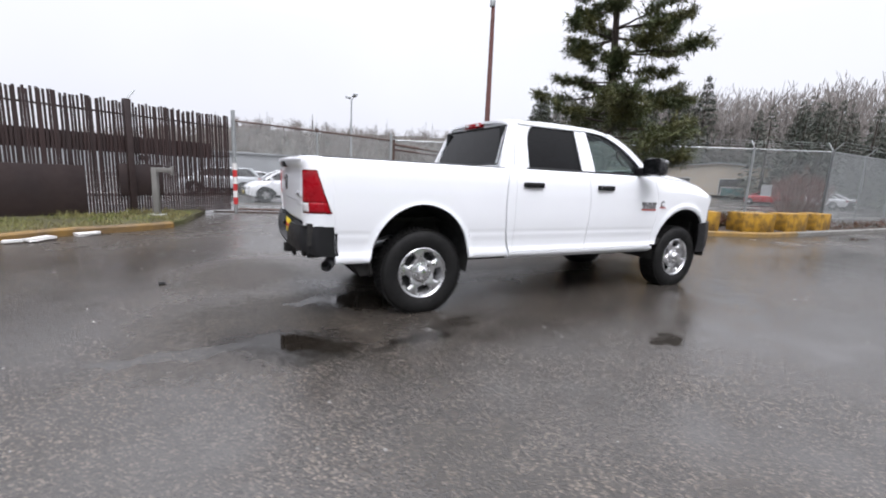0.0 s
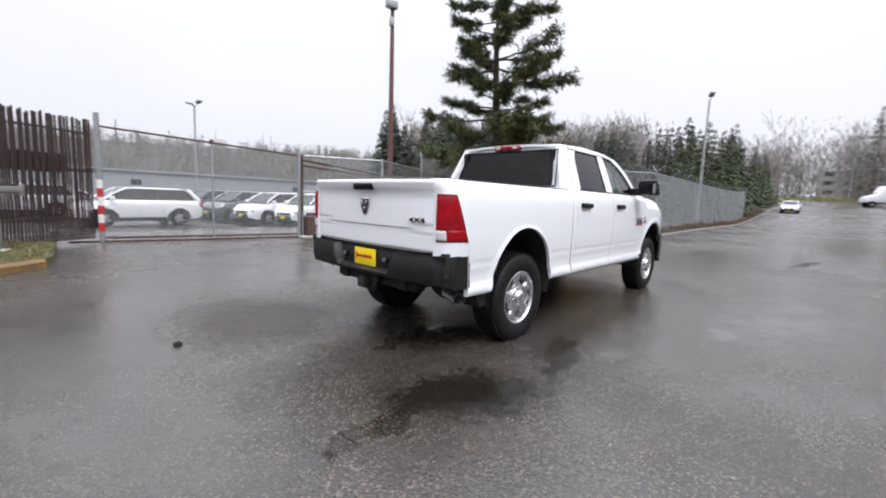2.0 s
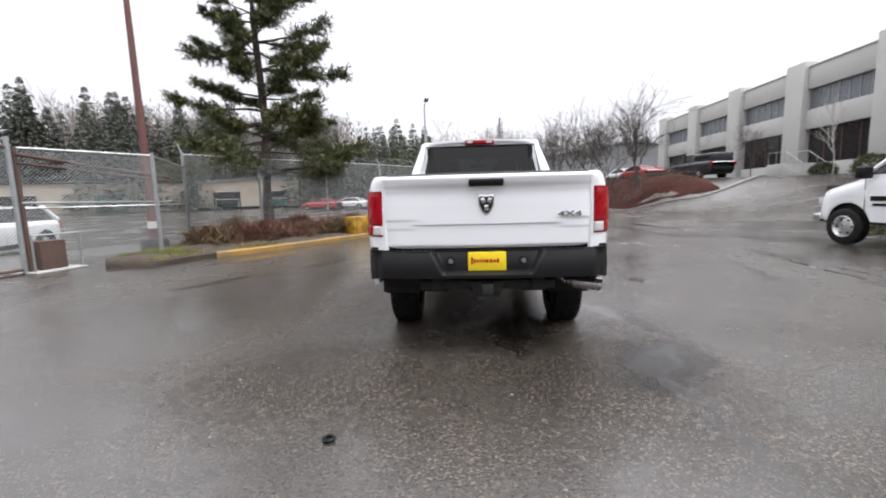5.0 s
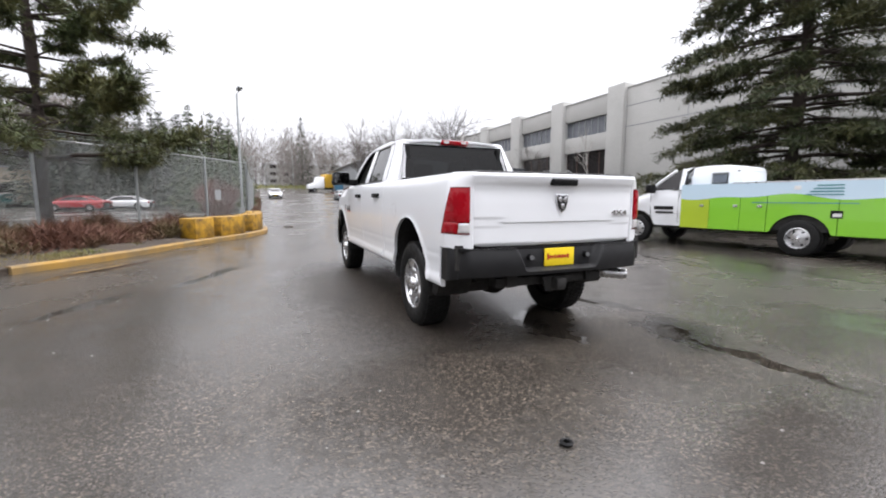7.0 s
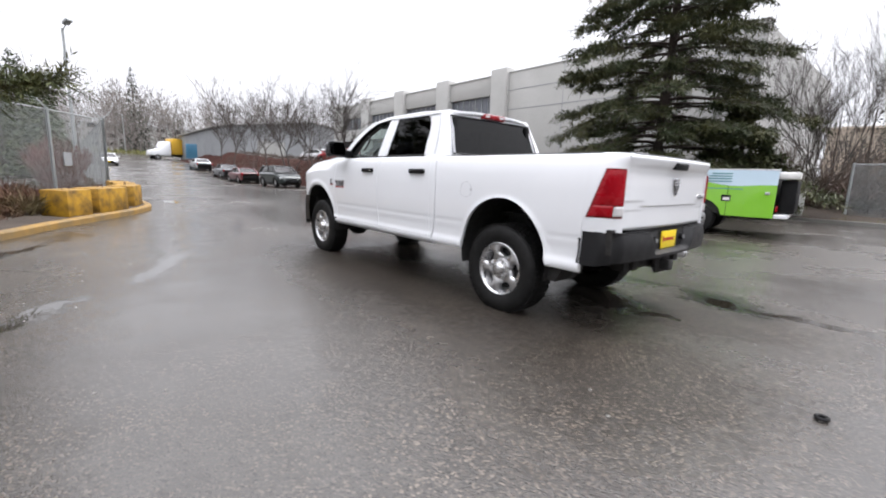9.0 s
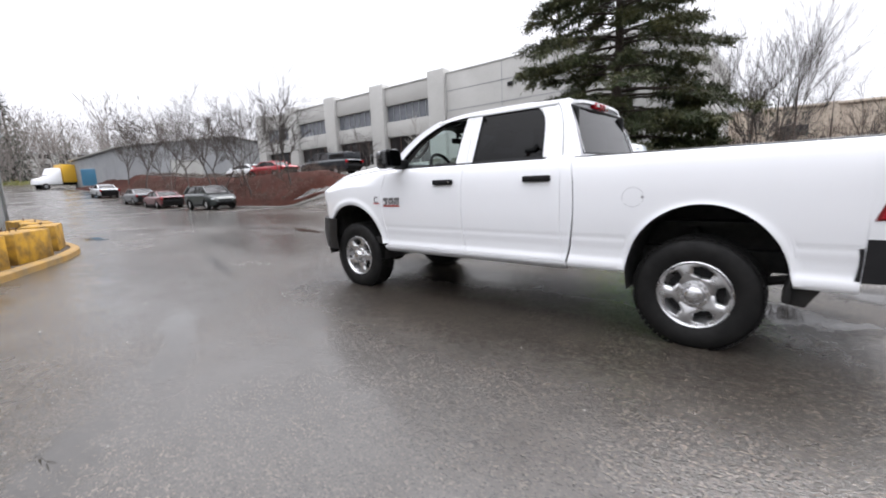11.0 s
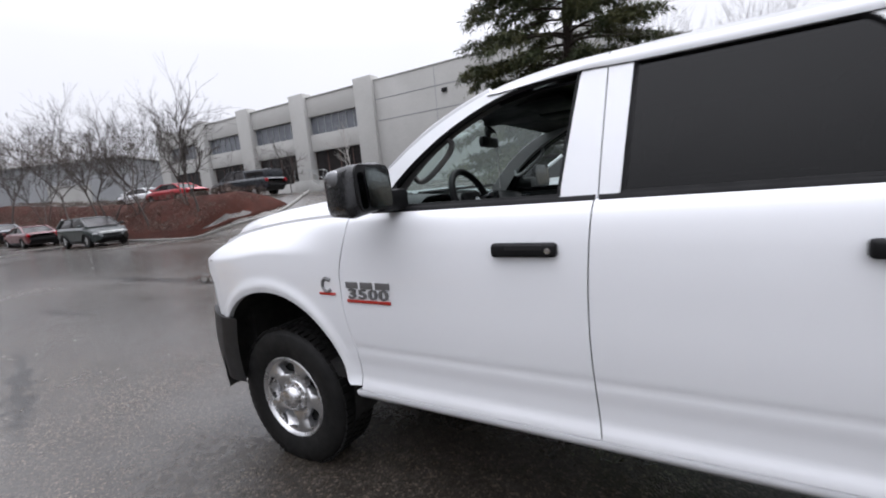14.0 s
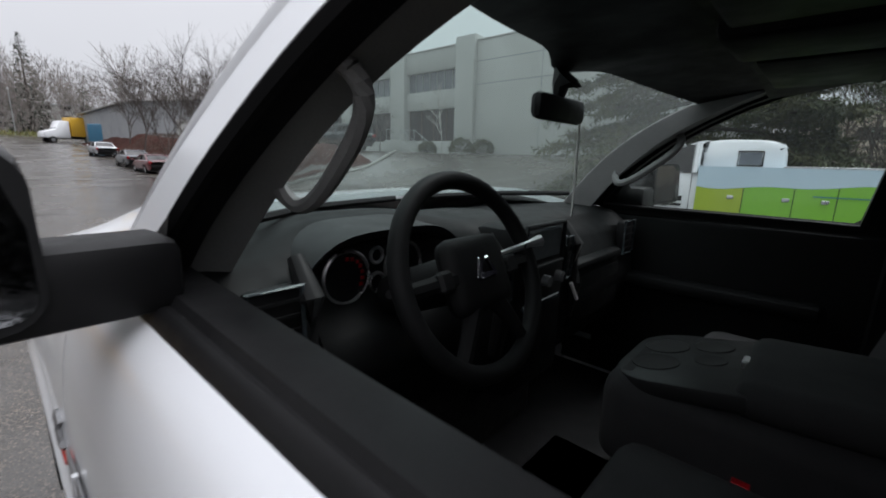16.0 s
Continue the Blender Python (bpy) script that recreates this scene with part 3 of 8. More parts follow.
gy = [-q for q in far[::-1]] + list(range(-110, -30, 10)) + [-30 + 0.7 * q for q in range(33)] + [-6, 0, 3, 4.5, 6, 8, 10, 12, 14, 16, 18, 20, 30, 40, 50, 60, 70, 80, 90, 100, 110] + far
hillside_x = [-260, -200, -150, -110] + list(range(-90, 260, 10)) + [300, 400, 600]
sheet(hillside_x, [79, 82, 86, 90, 96, 102, 110, 120, 140, 170, 220, 300, 420], lambda x, y: height(x, y) + 0.35 * smoothstep(79, 84, y), "hillside", "hill", "winter brown wooded hillside", category="")
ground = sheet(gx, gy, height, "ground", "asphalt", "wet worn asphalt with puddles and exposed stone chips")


def ribbon(points, w, z0, z1, chamfer=0.03):
    """A kerb of width w to the left of the line through points, as one swept bar with a chamfered nose."""
    b = bmesh.new()
    pts = [Vector((p[0], p[1], 0)) for p in points]
    fine = []
    for i in range(len(pts) - 1):
        p0, p1, p2, p3 = pts[max(i - 1, 0)], pts[i], pts[i + 1], pts[min(i + 2, len(pts) - 1)]
        for k in range(6):
            t = k / 6
            fine.append(0.5 * ((2 * p1) + (p2 - p0) * t + (2 * p0 - 5 * p1 + 4 * p2 - p3) * t * t + (3 * p1 - p0 - 3 * p2 + p3) * t**3))
    fine.append(pts[-1])
    prof = [(0, z0), (0, z1 - chamfer), (chamfer, z1), (w, z1), (w, z0)]
    rings = []
    for i, p in enumerate(fine):
        d = (fine[min(i + 1, len(fine) - 1)] - fine[max(i - 1, 0)]).normalized()
        s = Vector((-d.y, d.x, 0))
        g = height(p.x, p.y)
        jit = 0.012 * noise.noise(p * 0.9)
        rings.append([b.verts.new(p + s * (a + jit) + Vector((0, 0, g + z + jit))) for a, z in prof])
    for r, q in zip(rings, rings[1:]):
        for k in range(4):
            b.faces.new((r[k], r[k + 1], q[k + 1], q[k]))
    b.faces.new(rings[0])
    b.faces.new(rings[-1][::-1])
    return b, fine


def island(outline, z, name, mat, label, rough=0.05, step=0.45):
    """Raised soil inside an outline, with an uneven top."""
    from_x, to_x = min(p[0] for p in outline), max(p[0] for p in outline)
    b = bmesh.new()
    vs = [b.verts.new((p[0], p[1], height(*p) + z)) for p in outline]
    lo = [b.verts.new((p[0], p[1], height(*p) - 0.1)) for p in outline]
    n = len(outline)
    top = b.faces.new(vs)
    for i in range(n):
        b.faces.new((vs[i], lo[i], lo[(i + 1) % n], vs[(i + 1) % n]))
    bmesh.ops.triangulate(b, faces=[top])
    for _ in range(5):
        long = [e for e in b.edges if e.calc_length() > step * 2 and all(v.co.z > height(v.co.x, v.co.y) for v in e.verts)]
        if not long:
            break
        bmesh.ops.subdivide_edges(b, edges=long, cuts=1)
        bmesh.ops.triangulate(b, faces=[f for f in b.faces if len(f.verts) > 3])
    rim = set(v for v in b.verts if any(len(e.link_faces) == 2 and abs(e.calc_face_angle(0)) > 0.6 for e in v.link_edges))
    for v in b.verts:
        if v not in rim and v.co.z > height(v.co.x, v.co.y):
            v.co.z += rough * (noise.noise(v.co * 0.7) + 0.6 * noise.noise(v.co * 2.3) + 0.5)
    return solid(name, b, mat, label, kind="structure", smooth=80)


# ---- kerbs and planted islands ----
KERB_A = [(-9.6, 0.6), (-7.2, 2.55), (-5.6, 3.75), (-4.88, 4.30), (-4.12, 5.02), (-3.2, 5.55), (-2.75, 6.0)]
bm_, line_a = ribbon(KERB_A, 0.16, -0.05, 0.13)
solid("kerb", bm_, "kerb_worn", "low concrete kerb with worn yellow paint", "kerb", kind="structure")
FENCE_A, FENCE_B = (-10.6, 3.9), (-1.6, 9.45)
island([(p.x - 0.05, p.y + 0.1) for p in line_a[::2]] + [(-2.62, 6.6), (-2.5, 7.6), (-2.3, 9.4), (-11.0, 4.2)], 0.10, "grass_strip", "grass_soil", "mossy grass strip behind the yellow kerb")

KERB_B = [(5.0, 6.1), (5.95, 5.40), (7.2, 4.75), (8.45, 4.15), (10.0, 3.30), (11.3, 2.62), (12.6, 2.22), (14.3, 2.18)]
bm_, line_b = ribbon(KERB_B, 0.16, -0.05, 0.14)
solid("kerb", bm_, "kerb_yellow", "curving concrete kerb with worn yellow paint", "kerb", kind="structure")
bm_, line_c = ribbon([(14.3, 2.18), (18.9, 2.30), (26, 2.45), (36, 2.5), (48, 2.6), (70, 2.6), (100, 2.6)], 0.16, -0.05, 0.14)
solid("kerb", bm_, "kerb", "wet grey concrete kerb along the fence", "kerb", kind="structure")
island([(p.x, p.y + 0.1) for p in line_b[::3]] + [(16.5, 2.35), (18.5, 2.45), (17.3, 2.9), (15.2, 4.4), (12.9, 6.1), (13.0, 8.6), (9.5, 9.4), (4.4, 8.3), (3.6, 7.6), (3.7, 6.7)],
       0.11, "planting_bed", "soil2", "dark wet soil bed with moss along a yellow kerb", rough=0.10)
island([(18.5, 2.5), (26, 2.62), (36, 2.68), (48, 2.75), (90, 2.8), (90, 3.6), (48, 3.6), (36, 3.4), (26, 3.3), (18.5, 3.2)], 0.10, "verge", "soil2", "narrow strip of dark soil under the fence")

# mulch bank beside the road, and its kerb
bm_, line_d = ribbon([(100, -9.75), (60, -9.75), (40, -9.75), (27, -9.7), (24.2, -10.2), (22.4, -12.2), (22.6, -15.0), (24.4, -18.5), (27.5, -21.0)], 0.16, -0.06, 0.12)
solid("kerb", bm_, "kerb", "wet grey concrete kerb round the mulch bank", "kerb", kind="structure")


def bank_fn(u, v):
    x = 22.7 + 62 * u**1.4
    inner = spline([(22.7, 0.0), (26, 1.0), (100, 1.0)])(x)
    y = (-12.5 - 1.6 * v) * (1 - inner) + (-9.95 - 4.4 * v) * inner
    if x < 26:
        y = -12.6 + (2.5 * inner) - (4.0 + 2.2 * (1 - inner)) * v * (0.4 + 0.6 * inner)
    p = Vector((x, y, 0))
    lift = 0.10 + 0.14 * (noise.noise(p * 0.8) + 0.5 * noise.noise(p * 2.1))
    return (x, y, height(x, y) - 0.05 + (lift + 0.27) * smoothstep(0.0, 0.18, v) * smoothstep(1.0, 0.82, v) * smoothstep(0.0, 0.10, u))


island([(27.0, -9.95), (25.4, -10.15), (24.4, -10.45), (23.3, -11.5), (22.65, -12.6), (22.7, -14.0), (22.9, -15.2), (24.2, -14.9), (26.0, -14.5), (29.0, -14.2), (29.0, -11.0)], 0.10, "bank_end", "soil", "end of the mulch bank inside the kerb", rough=0.14, step=0.5)
solid("mulch_bank", grid(bank_fn, 110, 16), "soil", "sloping planting bank covered in red-brown bark mulch", kind="structure", smooth=80)

# grass verge along the far right edge
bm_, line_e = ribbon([(9.5, -17.3), (4, -17.25), (0, -17.1), (-6, -16.5), (-14, -15.6)], -0.16, -0.05, 0.13)
solid("kerb", bm_, "kerb", "mossy concrete kerb by the trees", "kerb", kind="structure")
island([(10.5, -17.5), (4, -17.4), (0, -17.25), (-6, -16.65), (-14, -15.75), (-22, -15), (-22, -30), (12.0, -24)], 0.12, "verge", "soil2", "brown verge of leaf litter below the trees", rough=0.12, step=0.9)

# ---- office building ----
office = thing("office_building", "grey tilt-up concrete office block with recessed window bays", "building", m=pose(0, 0, 0))
OY, OB, OT = -26.4, 1.2, 10.75
part("wall", box(5.0, 58.2, OY - 22, OY - 0.9, 0.0, OT - 0.25), "tiltup", office)
bays = [25.1, 33.1, 41.1, 49.1]
for bx in bays + [57.1]:
    part("pier", box(bx - 0.95, bx + 0.95, OY - 0.95, OY + 0.10, OB - 0.6, OT + 0.35, 0.03), "tiltup", office)
part("blank_panel", box(5.0, bays[0] - 0.96, OY - 0.95, OY - 0.25, 0.0, OT - 0.12, 0.02), "tiltup", office)
for zj in (7.4, 9.1):
    part("reveal", box(5.0, bays[0] - 0.96, OY - 0.26, OY - 0.235, zj, zj + 0.06), "roofgrey", office)
for xj in (6.0, 12.0, 18.3):
    part("reveal", box(xj, xj + 0.05, OY - 0.26, OY - 0.236, 0.4, OT - 0.2), "roofgrey", office)
part("vent", box(17.3, 17.75, OY - 0.26, OY - 0.12, 8.55, 8.85, 0.02), "trim", office)
for i, bx in enumerate(bays):
    x0, x1 = bx + 0.95, bx + 7.05
    part("spandrel", box(x0, x1, OY - 0.95, OY - 0.28, 8.95, OT - 0.1, 0.02), "tiltup", office)
    part("spandrel", box(x0, x1, OY - 0.95, OY - 0.32, 5.85, 7.35, 0.02), "tiltup", office)
    part("sill_wall", box(x0, x1, OY - 0.95, OY - 0.35, 1.2, 3.15, 0.02), "tiltup", office)
    up = part("window", box(x0, x1, OY - 0.90, OY - 0.62, 7.35, 8.95), "win_grey", office, "upper band of grey glazing")
    lo = part("window", box(x0, x1, OY - 0.90, OY - 0.72, 3.15, 5.85), "win_dark", office, "dark ground floor glazing")
    for k in range(8):
        xx = x0 + (x1 - x0) * k / 7
        part("mullion", box(xx - 0.03, xx + 0.03, OY - 0.63, OY - 0.57, 7.36, 8.94), "galv", up)
    for k in range(5):
        xx = x0 + (x1 - x0) * k / 4
        part("mullion", box(xx - 0.035, xx + 0.035, OY - 0.73, OY - 0.66, 3.16, 5.84), "rust", lo)
part("parapet_cap", box(4.9, 58.3, OY - 1.2, OY - 0.2, OT - 0.12, OT - 0.02, 0.02), "concrete", office)
part("return_wall", box(58.2, 74.0, OY - 14, OY - 8, 0.5, OT - 1.0), "tan", office)

# steps up to the office door
steps = thing("entrance_steps", "concrete entrance steps with a painted metal rail", "steps", m=pose(29.6, -24.4, 2.0))
for k in range(6):
    part("step", box(-0.3 * k - 0.3, -0.3 * k, -0.9, 0.9, 0, 1.08 - 0.18 * k, 0.012), "concrete", steps)
part("landing", box(0, 1.9, -0.9, 0.9, 0, 1.10, 0.012), "concrete", steps)
for s in (-0.82, 0.82):
    part("handrail", tube([(-1.8, s, 0.95), (0, s, 2.0), (1.85, s, 2.0)], 0.025), "galv", steps)
    for xx, zz in ((-1.7, 0.0), (-0.9, 0.5), (0.05, 1.1), (0.95, 1.1), (1.8, 1.1)):
        part("post", tube([(xx, s, zz), (xx, s, zz + 0.95)], 0.02), "galv", steps)


# ---- fences ----
def wire_panel(p, q, z0, z1, name="wire_mesh"):
    b = bmesh.new()
    uvl = b.loops.layers.uv.new("UVMap")
    ln = math.hypot(q[0] - p[0], q[1] - p[1])
    vs = [b.verts.new((*p, height(*p) + z0)), b.verts.new((*q, height(*q) + z0)), b.verts.new((*q, height(*q) + z1)), b.verts.new((*p, height(*p) + z1))]
    f = b.faces.new(vs)
    for lp, uv in zip(f.loops, ((0, 0), (ln, 0), (ln, z1 - z0), (0, z1 - z0))):
        lp[uvl].uv = uv
    return b


def fence(line, top, label, arms=True, rails=True, spacing=3.0, mid=False, net="link"):
    """Chain-link fence: posts, rails, netting and outward barbed-wire arms."""
    th = thing("chain_link_fence", label, "fence", m=pose(0, 0, 0))
    for (p, q) in zip(line, line[1:]):
        ln = math.hypot(q[0] - p[0], q[1] - p[1])
        n = max(1, round(ln / spacing))
        d = Vector((q[0] - p[0], q[1] - p[1], 0)) / ln
        s = Vector((d.y, -d.x, 0))
        at = [Vector((p[0] + (q[0] - p[0]) * k / n, p[1] + (q[1] - p[1]) * k / n, 0)) for k in range(n + 1)]
        for k, a in enumerate(at):
            if k == n and q != line[-1]:
                continue
            z = height(a.x, a.y)
            a3 = Vector((a.x, a.y, z))
            r = 0.045 if k in (0, n) else 0.032
            part("post", tube([a3 - Vector((0, 0, 0.1)), a3 + Vector((0, 0, top + 0.06))], r, 8), "galv", th)
            if arms:
                part("arm", tube([a3 + Vector((0, 0, top + 0.03)), a3 + s * 0.28 + Vector((0, 0, top + 0.34))], 0.016, 6), "galv", th)
        for k in range(n):
            a, c = at[k], at[k + 1]
            za, zc = height(a.x, a.y), height(c.x, c.y)
            part("wire_mesh", wire_panel((a.x, a.y), (c.x, c.y), 0.05, top), net, th, smooth=0)
            if rails:
                part("top_rail", tube([a + Vector((0, 0, za + top)), c + Vector((0, 0, zc + top))], 0.022, 6), "galv", th)
            if mid:
                part("mid_rail", tube([a + Vector((0, 0, za + top * 0.52)), c + Vector((0, 0, zc + top * 0.52))], 0.02, 6), "galv", th)
            if arms:
                for q_ in (0.35, 0.65, 0.95):
                    o = s * 0.28 * q_ + Vector((0, 0, top + 0.03 + 0.31 * q_))
                    part("barbed_wire", tube([a + o + Vector((0, 0, za)), c + o + Vector((0, 0, zc))], 0.004, 4), "galv", th)
    return th


fence([(17.5, 2.95), (15.25, 4.35), (12.9, 6.1), (10.8, 7.9), (8.7, 9.3)], 2.85, "tall galvanised chain-link fence with leaning barbed-wire arms round the yard", spacing=2.7)
fence([(17.5, 2.95), (26.0, 3.1), (36.0, 3.2), (48.0, 3.3)], 2.85, "galvanised chain-link fence with barbed wire along the road", spacing=3.0, net="link_dense")
fence([(3.25, 8.95), (5.4, 7.75), (8.7, 9.3)], 2.45, "old chain-link fence with a mid rail beside the rusty red pole", arms=False, spacing=2.6, mid=True)
fence([(-0.4, -18.5), (-6.0, -18.2), (-16.0, -17.2)], 2.2, "weathered chain-link fence in front of brown brush", arms=False, spacing=3.0)

# slatted privacy fence beside the gate
slat_fence = thing("slatted_fence", "tall brown slatted privacy fence with patched lower panels", "fence", m=pose(0, 0, 0))
fa, fb = Vector((*FENCE_A, 0)), Vector((*FENCE_B, 0))
fd = (fb - fa).normalized()
fl = (fb - fa).length
fn_ = Vector((-fd.y, fd.x, 0))
turn = math.degrees(math.atan2(fd.y, fd.x))
rs = random.Random(5)
slat_me = mesh_of(box(-0.0235, 0.0235, -0.008, 0.008, 0, 1.0, 0.004, 1), "slat", 0)
slat_me.materials.append(M["slat"])
n_slat = int(fl / 0.062)
for k in range(n_slat):
    s = 0.03 + k * 0.062
    p = fa + fd * s
    ob = part("slat", slat_me, None, slat_fence)
    top = 2.64 + rs.uniform(-0.035, 0.035) + (0.0 if rs.random() > 0.03 else rs.uniform(-0.25, 0.08))
    ob.matrix_basis = pose(p.x, p.y, 0.10, 0, rs.uniform(-0.5, 0.5), turn + rs.uniform(-8, 8)) @ Matrix.Diagonal((1, 1, top, 1))
for s in (0.05, 2.7, 5.35, 8.0):
    p = fa + fd * s
    part("post", box(-0.07, 0.07, -0.07, 0.07, 0, 2.8, 0.01, m=pose(p.x, p.y, 0, 0, 0, turn) @ pose(0, -0.06, 0)), "slat_panel", slat_fence)
    part("arm", tube([p + Vector((0, 0, 2.75)), p + fd * 0.22 + Vector((0, 0, 3.05))], 0.018, 6), "galv", slat_fence)
for zz in (0.55, 1.62, 2.45):
    part("rail", tube([fa + Vector((0, 0, zz)) - fn_ * -0.05, fb + Vector((0, 0, zz)) - fn_ * -0.05], 0.025, 6), "slat_panel", slat_fence)
for s0, s1, z0, z1 in ((0.0, 7.1, 0.1, 1.22), (7.75, 8.7, 0.55, 1.3), (0.0, 5.2, 1.2, 1.24)):
    a = fa + fd * s0
    part("board", box(0, s1 - s0, -0.05, -0.02, z0, z1, 0.006, m=pose(a.x, a.y, 0, 0, 0, turn)), "slat_panel", slat_fence, "dark patching board")
part("board", box(0, 7.0, 0.03, 0.045, 1.55, 1.95, 0.006, m=pose((fa + fd * 3.0).x, (fa + fd * 3.0).y, 0, 0, 0, turn)), "slat", slat_fence)

# sliding gate with striped post
gate = thing("sliding_gate", "galvanised steel sliding gate frame on a ground track", "gate", m=pose(0, 0, 0))
ga, gb = Vector((-1.5, 9.5, 0)), Vector((3.1, 8.75, 0))
part("post", tube([ga + Vector((0, 0, -0.1)), ga + Vector((0, 0, 2.95))], 0.055, 10), "galv", gate)
for k in range(6):
    part("band", tube([ga + Vector((0, 0, 0.25 + k * 0.2)), ga + Vector((0, 0, 0.45 + k * 0.2))], 0.062, 12), "stripe_r" if k % 2 == 0 else "stripe_w", gate, "reflective band on the post")
for off, top in ((-0.04, 2.62), (0.07, 2.45)):
    part("post", tube([gb + Vector((off, 0, -0.1)), gb + Vector((off, 0, top))], 0.04, 8), "rust" if off > 0 else "galv", gate)
part("top_rail", tube([ga + Vector((0, 0, 2.66)), gb + Vector((0, 0, 2.42))], 0.024, 8), "rust", gate)
mid_ = ga.lerp(gb, 0.5)
part("stile", tube([mid_ + Vector((0, 0, 0.05)), mid_ + Vector((0, 0, 2.54))], 0.028, 8), "galv", gate)
for pa_, pb_ in ((ga, mid_), (mid_, gb)):
    part("wire_mesh", wire_panel((pa_.x, pa_.y), (pb_.x, pb_.y), 0.12, 2.48), "link", gate, smooth=0)
part("cap", tube([mid_ + Vector((0, 0, 2.50)), mid_ + Vector((0, 0, 2.62))], 0.05, 8), "rust", gate)
part("bottom_rail", tube([ga + Vector((0, 0, 0.10)), gb + Vector((0, 0, 0.10))], 0.03, 8), "rust", gate)
part("track", box(0, (gb - ga).length + 0.8, -0.04, 0.04, 0.0, 0.035, 0.008, m=pose(ga.x - 0.6, ga.y + 0.1, 0, 0, 0, -9.3)), "rust", gate)
# gate operator cage beside the post
cage = thing("gate_motor", "rusty gate motor box in a pipe frame", "gate motor", m=pose(3.55, 8.8, 0, 0, 0, -6))
part("housing", box(-0.25, 0.25, -0.2, 0.2, 0.03, 0.62, 0.03), "rust", cage)
part("pad", box(-0.5, 0.5, -0.4, 0.4, 0, 0.04, 0.01), "concrete", cage)
part("guard", tube([(-0.45, -0.3, 0), (-0.45, -0.3, 0.75), (0.45, -0.3, 0.75), (0.45, -0.3, 0)], 0.022, 8), "galv", cage)
# second gate rails carried back along the fence
rails = thing("gate_rails", "pair of rusty gate rails carried along the fence", "rail", m=pose(0, 0, 0))
for z0_, z1_, r in ((2.30, 1.98, 0.035), (2.14, 1.90, 0.028), (1.38, 1.36, 0.02)):
    part("rail", tube([(3.15, 8.72, z0_), (6.4, 8.1, z1_)], r, 8), "rust" if z0_ > 1.5 else "galv", rails)

# concrete blocks
block_bm = None
for (x, y, yaw, ln) in ((9.80, 4.05, -40, 0.65), (10.95, 3.42, -33, 1.15), (12.75, 2.80, -14, 1.2), (14.60, 2.68, -3, 1.2), (16.40, 2.72, 3, 1.2)):
    b = box(-ln / 2, ln / 2, -0.3, 0.3, 0, 0.60, 0.035, 2)
    for v in b.verts:
        v.co += Vector((0.015 * noise.noise(v.co * 3 + Vector((x, 0, 0))), 0.015 * noise.noise(v.co * 3.3), 0.012 * noise.noise(v.co * 2.7)))
    blk = thing("concrete_block", "yellow-painted concrete barrier block streaked with rust", "barrier", "barrier blocks on the kerb", pose(x, y, 0.10, 0, 0, yaw))
    part("body", b, "block_yellow", blk)
    part("lifting_eye", tube([(-0.09, 0, 0.58), (-0.09, 0, 0.66), (0.09, 0, 0.66), (0.09, 0, 0.58)], 0.012, 6), "rust", blk)

# ---- white pickup truck ----
truck = thing("pickup_truck", "white crew-cab pickup truck, wet, driver's window down, on wet asphalt", "truck", m=pose(0, 0, 0))
side_prof = spline([(0.50, 0.920), (0.53, 0.958), (0.56, 0.978), (0.59, 0.9775), (0.645, 0.962), (0.70, 0.963), (0.78, 0.9715), (0.802, 0.9700), (0.818, 0.9755), (1.0, 0.985), (1.15, 0.984), (1.28, 0.976), (1.36, 0.964), (1.42, 0.944), (1.46, 0.905), (1.475, 0.885)])
nose = spline([(3.5, 0.0), (3.95, 0.0), (4.25, 0.035), (4.5, 0.11), (4.62, 0.17), (4.75, 0.30)])
tail = spline([(-1.2, 0.035), (-1.05, 0.016), (-0.8, 0.004), (-0.5, 0.0), (0, 0)])
ARCHES = ((-0.04, 0.505), (3.785, 0.55))


def soft_over(d):
    """d above zero, nought below, with a rounded start."""
    return max(0.0, d) ** 2 / (max(0.0, d) + 0.02)


def side_y(x, z):
    y = side_prof(z) - nose(x) - tail(x)
    y -= 0.62 * soft_over(z - 1.268 + 0.055 * smoothstep(3.7, 4.35, x)) * smoothstep(3.2, 3.7, x)
    for cx, r in ARCHES:
        d = math.hypot(x - cx, (z - 0.53))
        y += 0.013 * math.exp(-((d - r - 0.012) / 0.034) ** 2) * (1 if z > 0.55 else 0.4)
    return y


def arch_z(x, base):
    z = base
    for cx, r in ARCHES:
        if abs(x - cx) < r:
            z = max(z, 0.53 + math.sqrt(max(0, 1 - ((x - cx) / r) ** 2)) * (0.54 if cx < 1 else 0.525))
    return z


def side_panel(xl, xr, zb, zt, nu, nv, thick=0.03):
    """A body-side panel between two edges (x as a function of z) and two lines (z as a function of x)."""
    def fn(u, v):
        zm = 0.58 + (1.45 - 0.58) * v
        x = xl(zm) * (1 - u) + xr(zm) * u
        z = zb(x) * (1 - v) + zt(x) * v
        return (x, side_y(x, z), z)
    return shell(fn, nu, nv, (0, -thick, 0))


def both(name, bm, mat, label="", parent=None, **kw):
    other = mirrored(bm)
    a = part(name, bm, mat, parent or truck, label, **kw)
    b = part(name, other, mat, parent or truck, label, **kw)
    return a, b


G = 0.0026


def door_front(z):
    """The seam between the front door and the fender."""
    return 3.16 + 0.052 * smoothstep(0.68, 1.05, z) - 0.062 * smoothstep(1.15, 1.43, z)


belt = lambda x: 1.452
# bed sides
def bed_gap(z):
    """The bowed gap between cab and bed."""
    return 0.886 + 0.26 * (z - 1.09) ** 2


